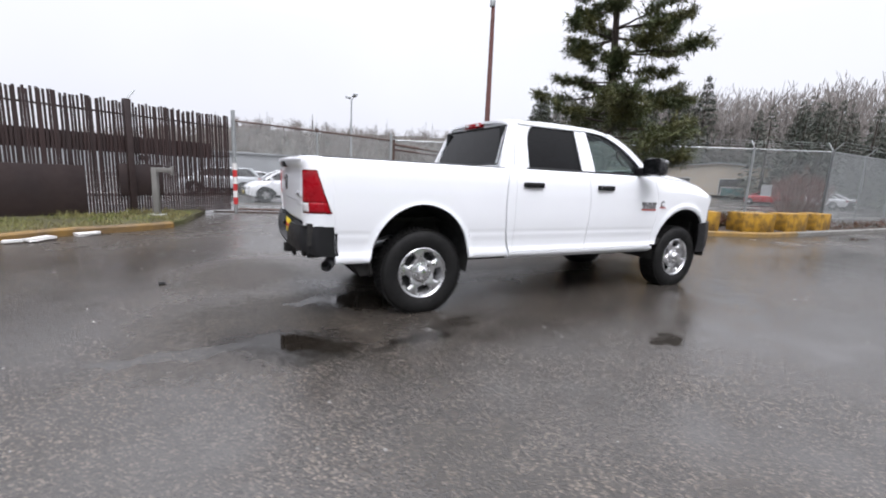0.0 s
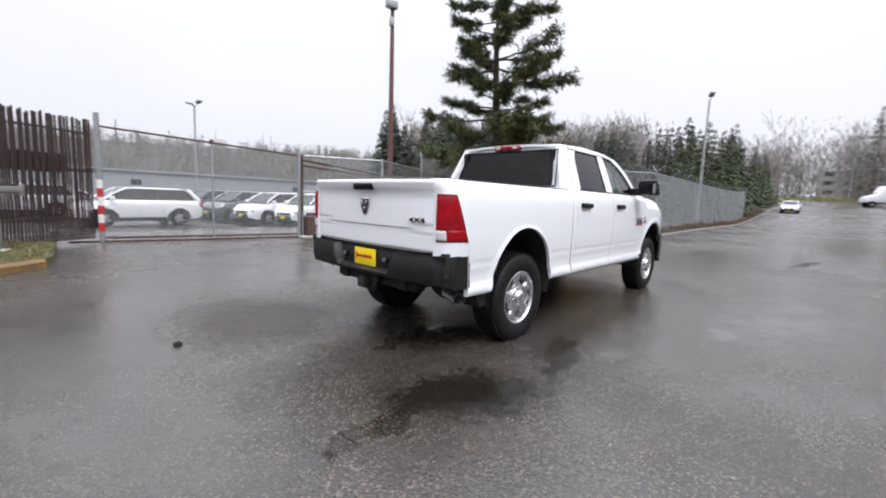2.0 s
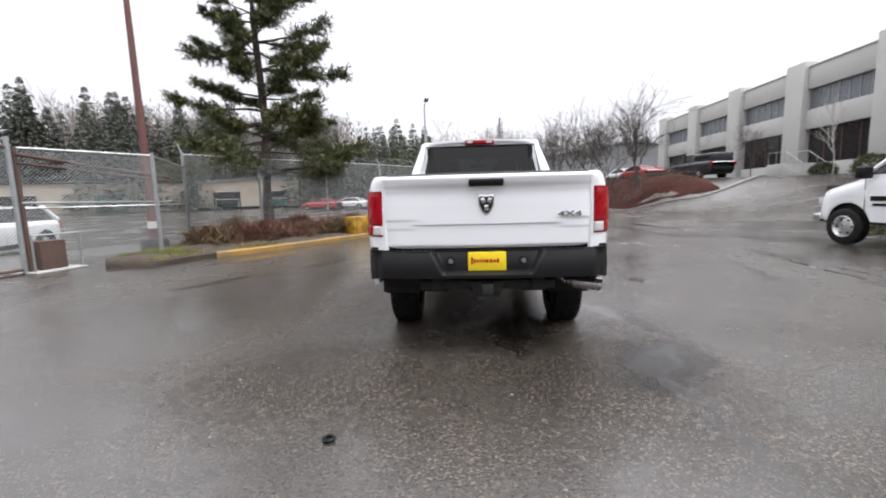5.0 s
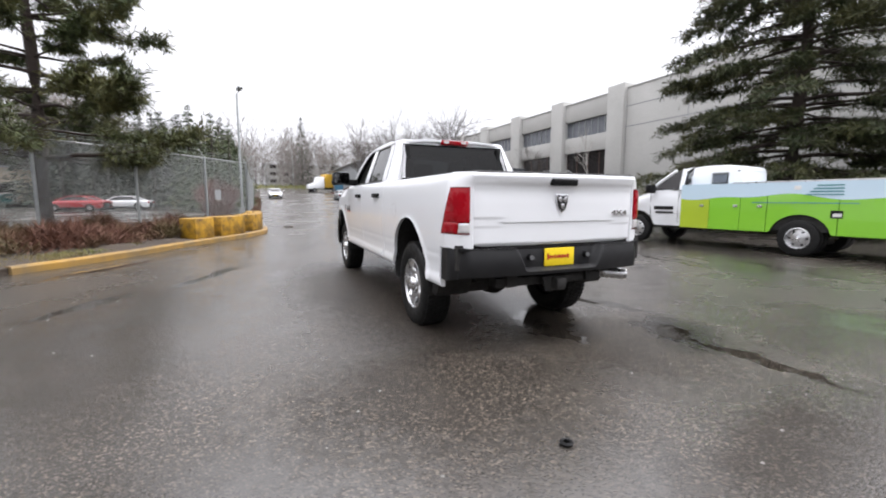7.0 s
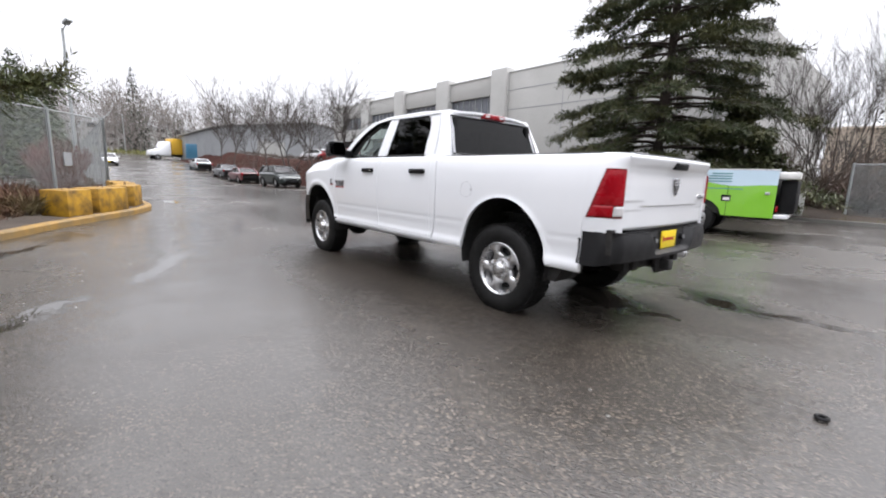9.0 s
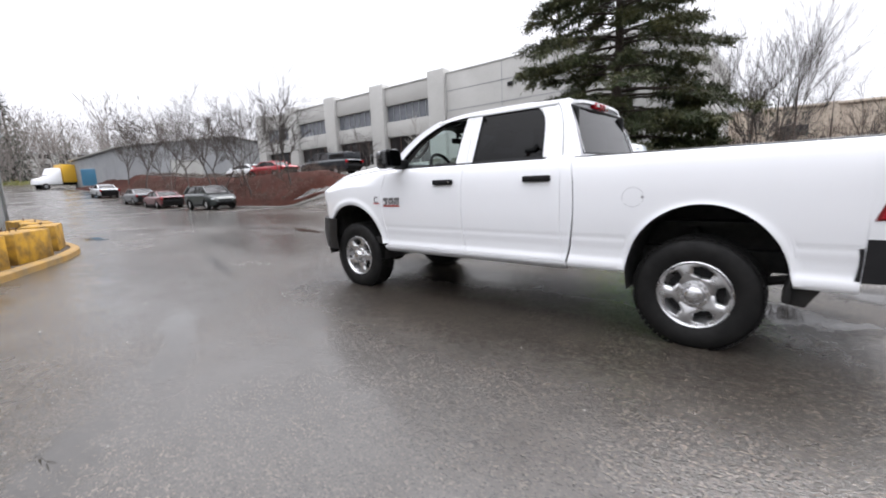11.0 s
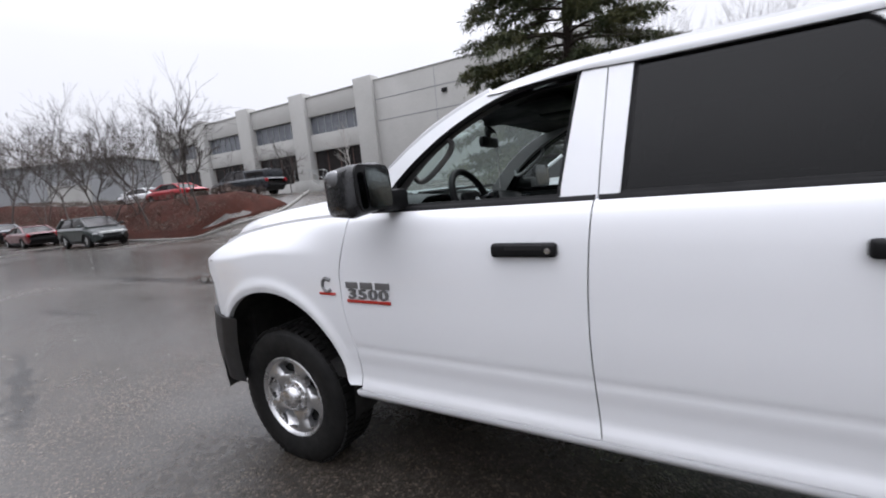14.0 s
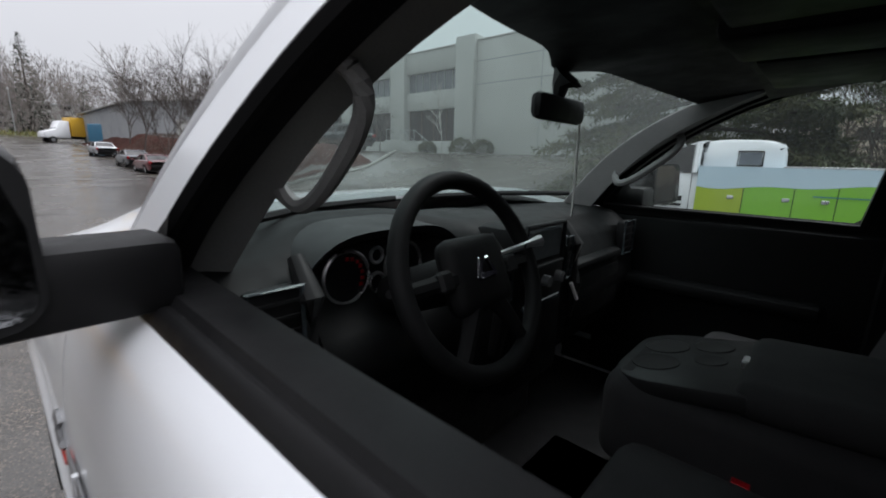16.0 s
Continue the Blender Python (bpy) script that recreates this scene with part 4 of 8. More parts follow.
bed_l, bed_r = both("bed_side", side_panel(lambda z: -0.948, lambda z: bed_gap(z) - 0.0055, lambda x: arch_z(x, 0.535) if x > -0.865 else 0.866, lambda x: 1.452, 140, 48), "white")
# rounded top of bed side
def bed_cap(u, v):
    x = -0.95 + (0.908 + 0.95) * u
    a = v * math.pi * 0.5
    y0 = side_y(x, 1.445)
    return (x, y0 - 0.02 + 0.02 * math.cos(a) - 0.07 * v, 1.45 + 0.012 * math.sin(a))
both("bed_rail_cap", shell(bed_cap, 30, 5, (0, -0.01, -0.012)), "trim", "black plastic bed rail cap")
both("bed_inner_wall", box(-1.06, 0.89, 0.70, 0.82, 1.09, 1.452), "white")
part("bed_floor", box(-1.06, 0.89, -0.81, 0.81, 1.085, 1.11), "trim", truck, "black bed liner")
part("bed_front_wall", box(0.86, 0.915, -0.90, 0.90, 0.60, 1.452, 0.01), "white", truck)
# cab lower panels
both("cab_corner_panel", side_panel(lambda z: bed_gap(z) + 0.0055, lambda z: 1.0, lambda x: 0.578, lambda x: 1.455, 4, 48), "white")
rd_l, rd_r = both("rear_door", side_panel(lambda z: 1.0 + G, lambda z: 2.022 + 0.026 * math.sin((z - 0.6) * 3.4) - G, lambda x: 0.578, lambda x: 1.455, 26, 56), "white")
fd_l, fd_r = both("front_door", side_panel(lambda z: 2.022 + 0.026 * math.sin((z - 0.6) * 3.4) + G, lambda z: door_front(z) - G, lambda x: 0.578, lambda x: 1.455, 26, 56), "white")
both("rocker_sill", side_panel(lambda z: 0.957, lambda z: 3.19, lambda x: 0.503, lambda x: 0.574, 40, 6), "white")
hood_edge = spline([(2.9, 1.466), (3.2, 1.460), (3.6, 1.440), (4.0, 1.392), (4.2, 1.335), (4.35, 1.275), (4.5, 1.20), (4.8, 1.1)])
fen_l, fen_r = both("front_fender", side_panel(lambda z: door_front(z) + G, lambda z: 4.35 + 0.08 * smoothstep(0.9, 1.3, z), lambda x: max(arch_z(x, 0.60), 0.60 + 0.28 * smoothstep(4.25, 4.36, x)), lambda x: hood_edge(x) - 0.01, 60, 44), "white")
# dark backing inside the seams
both("seam_backing", side_panel(lambda z: 0.895, lambda z: 3.24, lambda x: 0.61, lambda x: 1.445, 30, 16, 0.01), "dark_gap")
for s in truck.children:
    if s.name.startswith("seam_backing"):
        s.scale = (1, 0.978, 1)


# hood with a raised centre
hood_mid = spline([(3.0, 1.535), (3.4, 1.538), (3.9, 1.503), (4.2, 1.468), (4.45, 1.415), (4.58, 1.37), (4.7, 1.30)])


def hood_fn(u, v):
    a = abs(v * 2 - 1)
    x = 3.06 + 0.36 * (1 - a**2) + u * (4.26 - 3.06 + 0.04 * (1 - a**2.2))
    x = min(x, 4.66)
    edge = hood_edge(x)
    z = edge + (hood_mid(x) - edge) * smoothstep(1.02, 0.58, a) - 0.07 * smoothstep(0.93, 1.0, u) ** 1.3
    return (x, (v * 2 - 1) * (side_y(x, edge - 0.01) + 0.004), z)


part("hood", shell(hood_fn, 40, 44, (0, 0, -0.03)), "white", truck)
# nose: grille, headlamps, front bumper
part("grille", box(4.40, 4.64, -0.52, 0.52, 0.86, 1.30, 0.04), "trim", truck, "black grille with chrome crossbars")
for args in ((4.63, 4.655, -0.5, 0.5, 1.04, 1.09), (4.63, 4.655, -0.03, 0.03, 0.88, 1.24)):
    part("grille_bar", box(*args, 0.008), "chrome", truck)


def head_fn(u, v):
    z = 0.92 + 0.30 * v
    x = 4.30 + 0.29 * math.sin(u * math.pi / 2) * (1 - 0.08 * v)
    y = side_y(4.30, 1.1) - 0.34 * (1 - math.cos(u * math.pi / 2)) - 0.01
    return (x, y, z)


both("headlamp", shell(head_fn, 12, 6, (-0.05, -0.03, 0)), "head", "clear wrap-round headlamp")


def fbump_fn(u, v):
    a = (u * 2 - 1)
    y = 0.965 * a if abs(a) < 0.85 else math.copysign(0.82 + 0.16 * math.sin((abs(a) - 0.85) / 0.15 * math.pi / 2), a)
    x = 4.70 - 0.10 * abs(a) ** 2.5 - 0.36 * smoothstep(0.80, 1.0, abs(a))
    z = 0.465 + 0.405 * v
    return (x + 0.03 * math.sin(v * math.pi), y, z)


part("front_bumper", shell(fbump_fn, 60, 8, (-0.14, 0, 0)), "bumper", truck, "textured black front bumper")
part("radiator_core", box(4.2, 4.5, -0.8, 0.8, 0.6, 1.2), "under", truck)

# greenhouse
def green_y(x, z):
    k = min(1.0, max(0.0, (z - 1.455) / 0.512))
    return 0.908 - 0.178 * k**1.12 - 0.018 * smoothstep(2.3, 3.1, x) * (1 - k)


def ring_panel(outer, inner, thick=0.045, res=5):
    """A window frame between two outlines of (x, z) with the same corners."""
    b = bmesh.new()

    def walkline(pts):
        out = []
        for p, q in zip(pts, pts[1:] + pts[:1]):
            for k in range(res):
                t = k / res
                out.append((p[0] + (q[0] - p[0]) * t, p[1] + (q[1] - p[1]) * t))
        return out
    o, i_ = walkline(outer), walkline(inner)
    rows = []
    for lay, dy in ((0, 0), (1, -thick)):
        for src in (o, i_):
            rows.append([b.verts.new((x, green_y(x, z) + dy, z)) for x, z in src])
    n = len(o)
    oo, oi, io, ii = rows
    for k in range(n):
        j = (k + 1) % n
        b.faces.new((oo[k], oo[j], oi[j], oi[k]))
        b.faces.new((io[k], ii[k], ii[j], io[j]))
        b.faces.new((oi[k], oi[j], ii[j], ii[k]))
        b.faces.new((oo[k], io[k], io[j], oo[j]))
    return b


FR_OUT = [(2.018, 1.456), (1.990, 1.945), (2.20, 1.936), (2.42, 1.895), (2.66, 1.80), (2.86, 1.685), (3.02, 1.575), (3.13, 1.468)]
FR_IN = [(2.150, 1.468), (2.085, 1.905), (2.22, 1.895), (2.40, 1.855), (2.61, 1.765), (2.79, 1.655), (2.93, 1.55), (3.00, 1.470)]
RR_OUT = [(1.005, 1.456), (1.035, 1.70), (1.085, 1.86), (1.15, 1.925), (1.30, 1.945), (1.60, 1.950), (1.9855, 1.945), (2.0135, 1.456)]
RR_IN = [(1.190, 1.468), (1.205, 1.70), (1.235, 1.81), (1.28, 1.872), (1.35, 1.897), (1.60, 1.908), (1.905, 1.905), (1.945, 1.468)]



def raised(pts):
    """Stretches a window outline upwards from the belt line and its pillar a little forwards."""
    return [(x + 0.03 * smoothstep(1.5, 1.75, z) * smoothstep(2.2, 2.45, x), 1.456 + (z - 1.456) * 1.055) for x, z in pts]


FR_OUT, FR_IN, RR_OUT, RR_IN = raised(FR_OUT), raised(FR_IN), raised(RR_OUT), raised(RR_IN)


def smooth_run(pts, i0, i1, n=4):
    """Rounds the run of corners from i0 to i1 of an outline."""
    out = list(pts[:i0])
    for i in range(i0, i1):
        p1, p2 = pts[i], pts[i + 1]
        p0 = pts[i - 1] if i > i0 else p1
        p3 = pts[i + 2] if i + 1 < i1 else p2
        for k in range(n):
            t = k / n
            out.append(tuple(0.5 * (2 * p1[c] + (p2[c] - p0[c]) * t + (2 * p0[c] - 5 * p1[c] + 4 * p2[c] - p3[c]) * t * t + (3 * p1[c] - p0[c] - 3 * p2[c] + p3[c]) * t**3) for c in (0, 1)))
    return out + list(pts[i1:])


FR_OUT, FR_IN = smooth_run(FR_OUT, 1, 7), smooth_run(FR_IN, 1, 7)
RR_OUT, RR_IN = smooth_run(RR_OUT, 0, 6), smooth_run(RR_IN, 0, 6)
ffl, ffr = both("window_frame", ring_panel(FR_OUT, FR_IN), "white")
rfl, rfr = both("window_frame", ring_panel(RR_OUT, RR_IN), "white")
for ob, d in ((ffl, fd_l), (ffr, fd_r), (rfl, rd_l), (rfr, rd_r)):
    ob.parent = d


def inset(outline, f):
    cx, cz = sum(p[0] for p in outline) / len(outline), sum(p[1] for p in outline) / len(outline)
    return [(cx + (p[0] - cx) * f, cz + (p[1] - cz) * f) for p in outline]


def pane(outline, dy, th=0.004, res=6):
    """Glass filling an outline on the greenhouse surface."""
    b = bmesh.new()
    cx, cz = sum(p[0] for p in outline) / len(outline), sum(p[1] for p in outline) / len(outline)
    pts = []
    for p, q in zip(outline, outline[1:] + outline[:1]):
        for k in range(res):
            t = k / res
            pts.append((p[0] + (q[0] - p[0]) * t, p[1] + (q[1] - p[1]) * t))
    c = b.verts.new((cx, green_y(cx, cz) + dy, cz))
    prev = None
    rings = []
    for f in (0.33, 0.66, 1.0):
        rings.append([b.verts.new((cx + (x - cx) * f, green_y(cx + (x - cx) * f, cz + (z - cz) * f) + dy, cz + (z - cz) * f)) for x, z in pts])
    n = len(pts)
    for k in range(n):
        b.faces.new((c, rings[0][k], rings[0][(k + 1) % n]))
        for r, q in zip(rings, rings[1:]):
            b.faces.new((r[k], q[k], q[(k + 1) % n], r[(k + 1) % n]))
    return b


g_l, g_r = both("door_glass", pane(inset(RR_IN, 1.02), -0.012), "glass_dark", "dark tinted rear door glass", shadow=False)
g_l.parent, g_r.parent = rd_l, rd_r
g = mirrored(pane(inset(FR_IN, 1.02), -0.012))
part("door_glass", g, "glass_clear", fd_r, "clear door glass, wound up", shadow=False)


# dark inner sides of the door frames
def shifted(bm, dy):
    for v in bm.verts:
        v.co.y += dy
    return bm


for out_, in_, ds in ((FR_OUT, FR_IN, (fd_l, fd_r)), (RR_OUT, RR_IN, (rd_l, rd_r))):
    a, b = both("window_channel", shifted(ring_panel(inset(in_, 1.012), inset(in_, 0.968), 0.055), -0.008), "trim", "black window run channel")
    a.parent, b.parent = ds
    a, b = both("frame_trim", shifted(ring_panel(inset(out_, 0.995), inset(in_, 0.985), 0.02), -0.047), "vinyl")
    a.parent, b.parent = ds


# black run channel round each opening and belt weatherstrip
def channel(outline, dy, r=0.011):
    pts = [(x, green_y(x, z) + dy, z) for x, z in outline]
    return tube(pts + pts[:1], r, 6, close=False)


for outline, ds in ((FR_IN, (fd_l, fd_r)), (RR_IN, (rd_l, rd_r))):
    a, b = both("window_seal", channel(outline, -0.012, 0.013), "trim")
    a.parent, b.parent = ds


def belt_fn(x0, x1):
    def fn(u, v):
        x = x0 + (x1 - x0) * u
        return (x, 0.916 - 0.036 * v, 1.450 + 0.024 * math.sin(min(1.0, v * 2.2) * math.pi * 0.5) - 0.006 * v)
    return fn


for x0, x1, ds in ((2.024, 3.02, (fd_l, fd_r)), (1.16, 2.012, (rd_l, rd_r))):
    a, b = both("belt_strip", shell(belt_fn(x0, x1), 24, 10, (0, -0.003, -0.03)), "trim", "black belt weatherstrip")
    a.parent, b.parent = ds
both("door_seam", tube([(x, green_y(x, z) + 0.0005, z) for x, z in RR_OUT[0:18]], 0.0022, 5), "dark_gap")
# inner lip of the open driver's window
part("inner_sill", shell(lambda u, v: (2.08 + 0.90 * u, 0.864 - 0.050 * v - 0.01 * smoothstep(0.75, 1.0, u), 1.452 + 0.016 * math.sin(math.pi * min(1.0, 0.25 + 0.75 * v)) ** 0.6), 20, 8, (0, 0, -0.03)), "soft_grey", fd_l, "grey inner sill of the open window")
part("glass_slot", box(2.08, 2.98, 0.860, 0.884, 1.425, 1.449), "dark_gap", fd_l)
part("slot_seal", tube([(2.08, 0.871, 1.452), (2.55, 0.871, 1.452), (2.98, 0.866, 1.452)], 0.005, 6), "trim", fd_l)

# mirror sail, black corner in front of each front window
SAIL = [(2.86, 1.470), (2.90, 1.575), (2.97, 1.52), (3.02, 1.470)]
a, b = both("mirror_sail", pane(SAIL, 0.004), "trim", "black mirror mounting corner")
a.parent, b.parent = fd_l, fd_r


# rounded cab back corners
def back_x(z):
    return 0.872 + 0.175 * min(1.0, max(0.0, (z - 1.42) / 0.54))


def corner_fn(u, v):
    z = 1.30 + (1.962 - 1.30) * v
    ys = green_y(1.05, max(z, 1.456)) if z > 1.456 else side_y(1.0, z)
    x0 = 1.05 + 0.14 * smoothstep(1.66, 1.93, z)
    xb = back_x(z)
    r = 0.06
    pts = [(x0, ys - 0.004), (xb + r, ys - 0.002), (xb + 0.35 * r, ys - 0.3 * r), (xb + 0.06 * r, ys - 0.75 * r), (xb, ys - r - 0.02), (xb, 0.715 - 0.055 * smoothstep(1.5, 1.9, z))]
    t = u * (len(pts) - 1)
    i = min(int(t), len(pts) - 2)
    f = t - i
    return (pts[i][0] * (1 - f) + pts[i + 1][0] * f, pts[i][1] * (1 - f) + pts[i + 1][1] * f, z)


both("cab_pillar", shell(corner_fn, 20, 14, (0.0, -0.02, 0)), "white")
part("back_panel", shell(lambda u, v: (back_x(1.30 + 0.20 * v), -0.76 + 1.52 * u, 1.30 + 0.20 * v), 10, 3, (0.02, 0, 0)), "white", truck)
part("back_header", shell(lambda u, v: (back_x(1.898 + 0.075 * v) + 0.01 * v, -0.68 + 1.36 * u, 1.898 + 0.075 * v), 10, 3, (0.02, 0, 0)), "white", truck)


def back_glass(u, v):
    z = 1.490 + (1.906 - 1.490) * v
    w = 0.742 - 0.062 * v
    return (back_x(z) + 0.006, w * (2 * u - 1), z)


part("back_window", grid(back_glass, 16, 8), "glass_back", truck, "dark tinted back window", shadow=False)
bw = [back_glass(u, v) for u, v in ((0, 0), (1, 0), (1, 1), (0, 1))]
part("window_seal", tube([(p[0] - 0.004, p[1], p[2]) for p in bw + bw[:1]], 0.011, 6, close=False), "trim", truck)


# roof
def roof_fn(u, v):
    y = (2 * v - 1)
    x = 1.005 + (2.445 - 1.005) * u + 0.20 * (1 - abs(y) ** 2.2) * u + 0.075 * abs(y) ** 8 * (1 - u) ** 6
    hw = 0.738 - 0.03 * (1 - smoothstep(0.0, 0.06, u))
    z = 1.960 + 0.046 * (1 - abs(y) ** 5) * (0.6 + 0.4 * (1 - abs(y) ** 2)) - 0.022 * (1 - smoothstep(0.0, 0.12, u)) - 0.045 * smoothstep(0.70, 1.0, u)
    return (x, hw * y, z)


part("roof", shell(roof_fn, 28, 22, (0, 0, -0.025)), "white", truck)
# roof side rail that closes roof to frames
def rail_fn(u, v):
    x = 1.12 + 1.345 * u
    zt = 1.959 - 0.045 * smoothstep(0.70, 1.0, (x - 1.005) / 1.44)
    zb = zt - 0.042 + 0.028 * smoothstep(1.9, 2.4, x)
    y0, y1 = green_y(x, zb) + 0.004, 0.741
    return (x, y0 + (y1 - y0) * v + 0.006 * math.sin(v * math.pi), zb + (zt - zb) * v)


both("drip_rail", shell(rail_fn, 30, 6, (0, -0.03, 0)), "white")
both("roof_seam", tube([rail_fn(k / 30, 0.0) for k in range(31)], 0.0018, 5), "dark_gap")


def ws_top(y):
    a = abs(y) / 0.72
    return Vector((2.44 + 0.20 * (1 - a**2.2), y, 1.918 + 0.045 * (1 - a**2.4)))


def ws_bot(y):
    a = abs(y) / 0.86
    return Vector((3.08 + 0.36 * (1 - a**2), y, 1.462 + 0.035 * (1 - a**2)))


def ws_fn(u, v):
    k = 2 * u - 1
    p = ws_bot(0.85 * k).lerp(ws_top(0.705 * k), v)
    bow = 0.045 * math.sin(v * math.pi)
    return p + Vector((bow, 0, bow * 1.2))


part("windshield", grid(ws_fn, 24, 12), "glass_front", truck, "clear windshield speckled with rain", shadow=False)
A_SIDE = spline([(1.469, 3.13), (1.582, 3.03), (1.698, 2.885), (1.819, 2.69), (1.919, 2.448), (1.962, 2.20)])


def apillar(u, v):
    w = ws_fn(1.0, v * 0.985)
    zz = max(1.469, min(1.962, w.z))
    s = Vector((A_SIDE(zz), green_y(A_SIDE(zz), zz), zz))
    return s.lerp(w, u) + Vector((0, 0.012 * math.sin(u * math.pi), 0.018 * math.sin(u * math.pi)))


both("front_pillar", shell(apillar, 6, 18, (-0.012, -0.03, -0.02)), "white")
part("cowl", box(3.02, 3.46, -0.80, 0.80, 1.40, 1.455, 0.02), "trim", truck, "black cowl under the windshield")
both("wiper", tube([(3.38, 0.05, 1.515), (3.27, 0.45, 1.52), (3.10, 0.72, 1.52)], 0.011, 6), "trim")

# tailgate with a spoiler lip and a pressed crease
tg_prof = spline([(0.875, -1.095), (0.90, -1.115), (1.04, -1.116), (1.056, -1.1155), (1.066, -1.127), (1.20, -1.125), (1.30, -1.120), (1.34, -1.127), (1.385, -1.156), (1.425, -1.167), (1.445, -1.156), (1.455, -1.12)])


def tg_fn(u, v):
    y = 0.800 * (2 * u - 1)
    z = 0.875 + 0.58 * v
    edge = smoothstep(0.93, 1.0, abs(2 * u - 1))
    k = 1 - smoothstep(0.62, 0.78, abs(2 * u - 1)) if 1.03 < z < 1.10 else 1
    x = tg_prof(z) if k == 1 else tg_prof(z) * k + (-1.1205) * (1 - k)
    x += (0.022 + 0.02 * smoothstep(1.33, 1.40, z)) * (2 * u - 1) ** 2
    return (x + 0.010 * edge, y * (1 + 0.02 * smoothstep(1.3, 1.45, z)), z)


tailgate = part("tailgate", shell(tg_fn, 44, 58, (0.05, 0, 0)), "white", truck)
part("tailgate_cap", shell(lambda u, v: (-1.146 + 0.035 * (2 * u - 1) ** 2 + 0.09 * v, 0.79 * (2 * u - 1), 1.452 + 0.012 * math.sin(v * math.pi)), 24, 4, (0, 0, -0.01)), "trim", tailgate, "black plastic tailgate cap")
hnd = part("handle_bezel", box(-1.170, -1.13, -0.135, 0.135, 1.355, 1.415, 0.014), "trim", tailgate, "black tailgate handle")
part("pull", box(-1.177, -1.164, -0.115, 0.115, 1.385, 1.408, 0.006), "bumper", tailgate)
# chrome shield emblem as a plain shape
shield = [(-0.062, 0.062), (-0.05, 0.078), (0.0, 0.070), (0.05, 0.078), (0.062, 0.062), (0.058, 0.0), (0.035, -0.055), (0.0, -0.082), (-0.035, -0.055), (-0.058, 0.0)]
emb = part("emblem", prism([(y, 1.215 + z) for y, z in shield], -1.137, -1.119, 'x', bevel=0.004), "chrome", tailgate, "chrome shield emblem")
part("emblem_inlay", prism([(y * 0.82, 1.215 + z * 0.82) for y, z in shield], -1.140, -1.136, 'x'), "trim", tailgate)
for yy, zz, tw in ((-0.026, 1.245, 30), (0.026, 1.245, -30), (0.0, 1.19, 0)):
    part("emblem_relief", box(-1.148, -1.138, -0.018, 0.018, -0.022, 0.022, 0.008, m=pose(0, yy, zz, tw)), "chrome", tailgate)


def lettering(text, size, m, mat, parent, name="lettering", label="", depth=0.004, bold=0.0):
    cu = bpy.data.curves.new(name, 'FONT')
    cu.body, cu.size, cu.extrude, cu.align_x, cu.align_y, cu.offset = text, size, depth, 'CENTER', 'CENTER', bold
    tmp = bpy.data.objects.new("tmp", cu)
    scene.collection.objects.link(tmp)
    dg = bpy.context.evaluated_depsgraph_get()
    me = bpy.data.meshes.new_from_object(tmp.evaluated_get(dg))
    bpy.data.objects.remove(tmp)
    bpy.data.curves.remove(cu)
    me.transform(m)
    me.materials.clear()
    me.materials.append(M[mat])
    ob = new(name, me)
    ob.parent = parent
    if label:
        ob["label"] = label
    return ob


def facing(x, y, z, way):
    """Pose for writing that faces away along -x ('rear'), +y ('left') or -y ('right')."""
    return pose(x, y, z) @ {'rear': pose(0, 0, 0, 90, 0, -90), 'left': pose(0, 0, 0, 90, 0, 180), 'right': pose(0, 0, 0, 90, 0, 0)}[way]


lettering("4X4", 0.066, facing(-1.116, -0.640, 1.128, 'rear') @ Matrix.Diagonal((1.6, 0.85, 1, 1)), "chrome", tailgate, "badge", "chrome four-wheel-drive badge", bold=0.002)


# tail lamps wrapping the corners
corner_y = spline([(-1.100, 0.800), (-1.094, 0.825), (-1.078, 0.878), (-1.050, 0.917), (-1.01, 0.945), (-0.95, 0.967), (-0.85, 0.980)])


def lamp_fn(z0, z1, grow=0.0):
    def fn(u, v):
        z = z0 + (z1 - z0) * v
        side = -0.888 - 0.110 * (z - 0.976) / 0.33
        x = side + (-1.092 - side) * math.sin(u * math.pi / 2)
        bulge = 0.008 + grow
        return (x - bulge * (0.2 + 0.8 * u), corner_y(x) + bulge * (1 - 0.8 * u), z)
    return fn


lh_l, lh_r = both("tail_lamp", shell(lamp_fn(0.976, 1.337), 24, 10, (0.03, -0.03, 0)), "lens_dark", "red tail lamp with a clear reversing lens")


def lens(z0, z1, u0, u1, grow):
    f = lamp_fn(z0, z1, grow)

    def fn(u, v):
        e = 0.006 * (smoothstep(0.0, 0.12, u) * smoothstep(1.0, 0.88, u) * smoothstep(0.0, 0.15, v) * smoothstep(1.0, 0.85, v))
        p = f(u0 + (u1 - u0) * u, v)
        return (p[0] - e * 0.7, p[1] + e * 0.7, p[2])
    return shell(fn, 22, 10, (0.02, -0.02, 0))


for nm, z0, z1, u0, u1, mt in (("brake_lens", 1.072, 1.327, 0.05, 0.98, "lens_red"), ("marker_lens", 0.986, 1.068, 0.05, 0.60, "lens_red"), ("reversing_lens", 0.988, 1.062, 0.62, 0.97, "lens_white")):
    a, b = both(nm, lens(z0, z1, u0, u1, 0.004), mt)
    a.parent, b.parent = lh_l, lh_r


# rear corner of the bed, from the side round to the tailgate
def bed_corner(u, v):
    z = 0.866 + (1.452 - 0.866) * v
    x = -0.944 + (-1.098 + 0.944) * math.sin(u * math.pi / 2)
    k = 1 - u
    y = (side_y(-0.944, z) - corner_y(-0.944)) * (0.4 + 0.6 * k) + corner_y(x)
    lip = 0.022 * smoothstep(1.33, 1.42, z) * smoothstep(0.55, 1.0, u)
    return (x - lip, y, z)


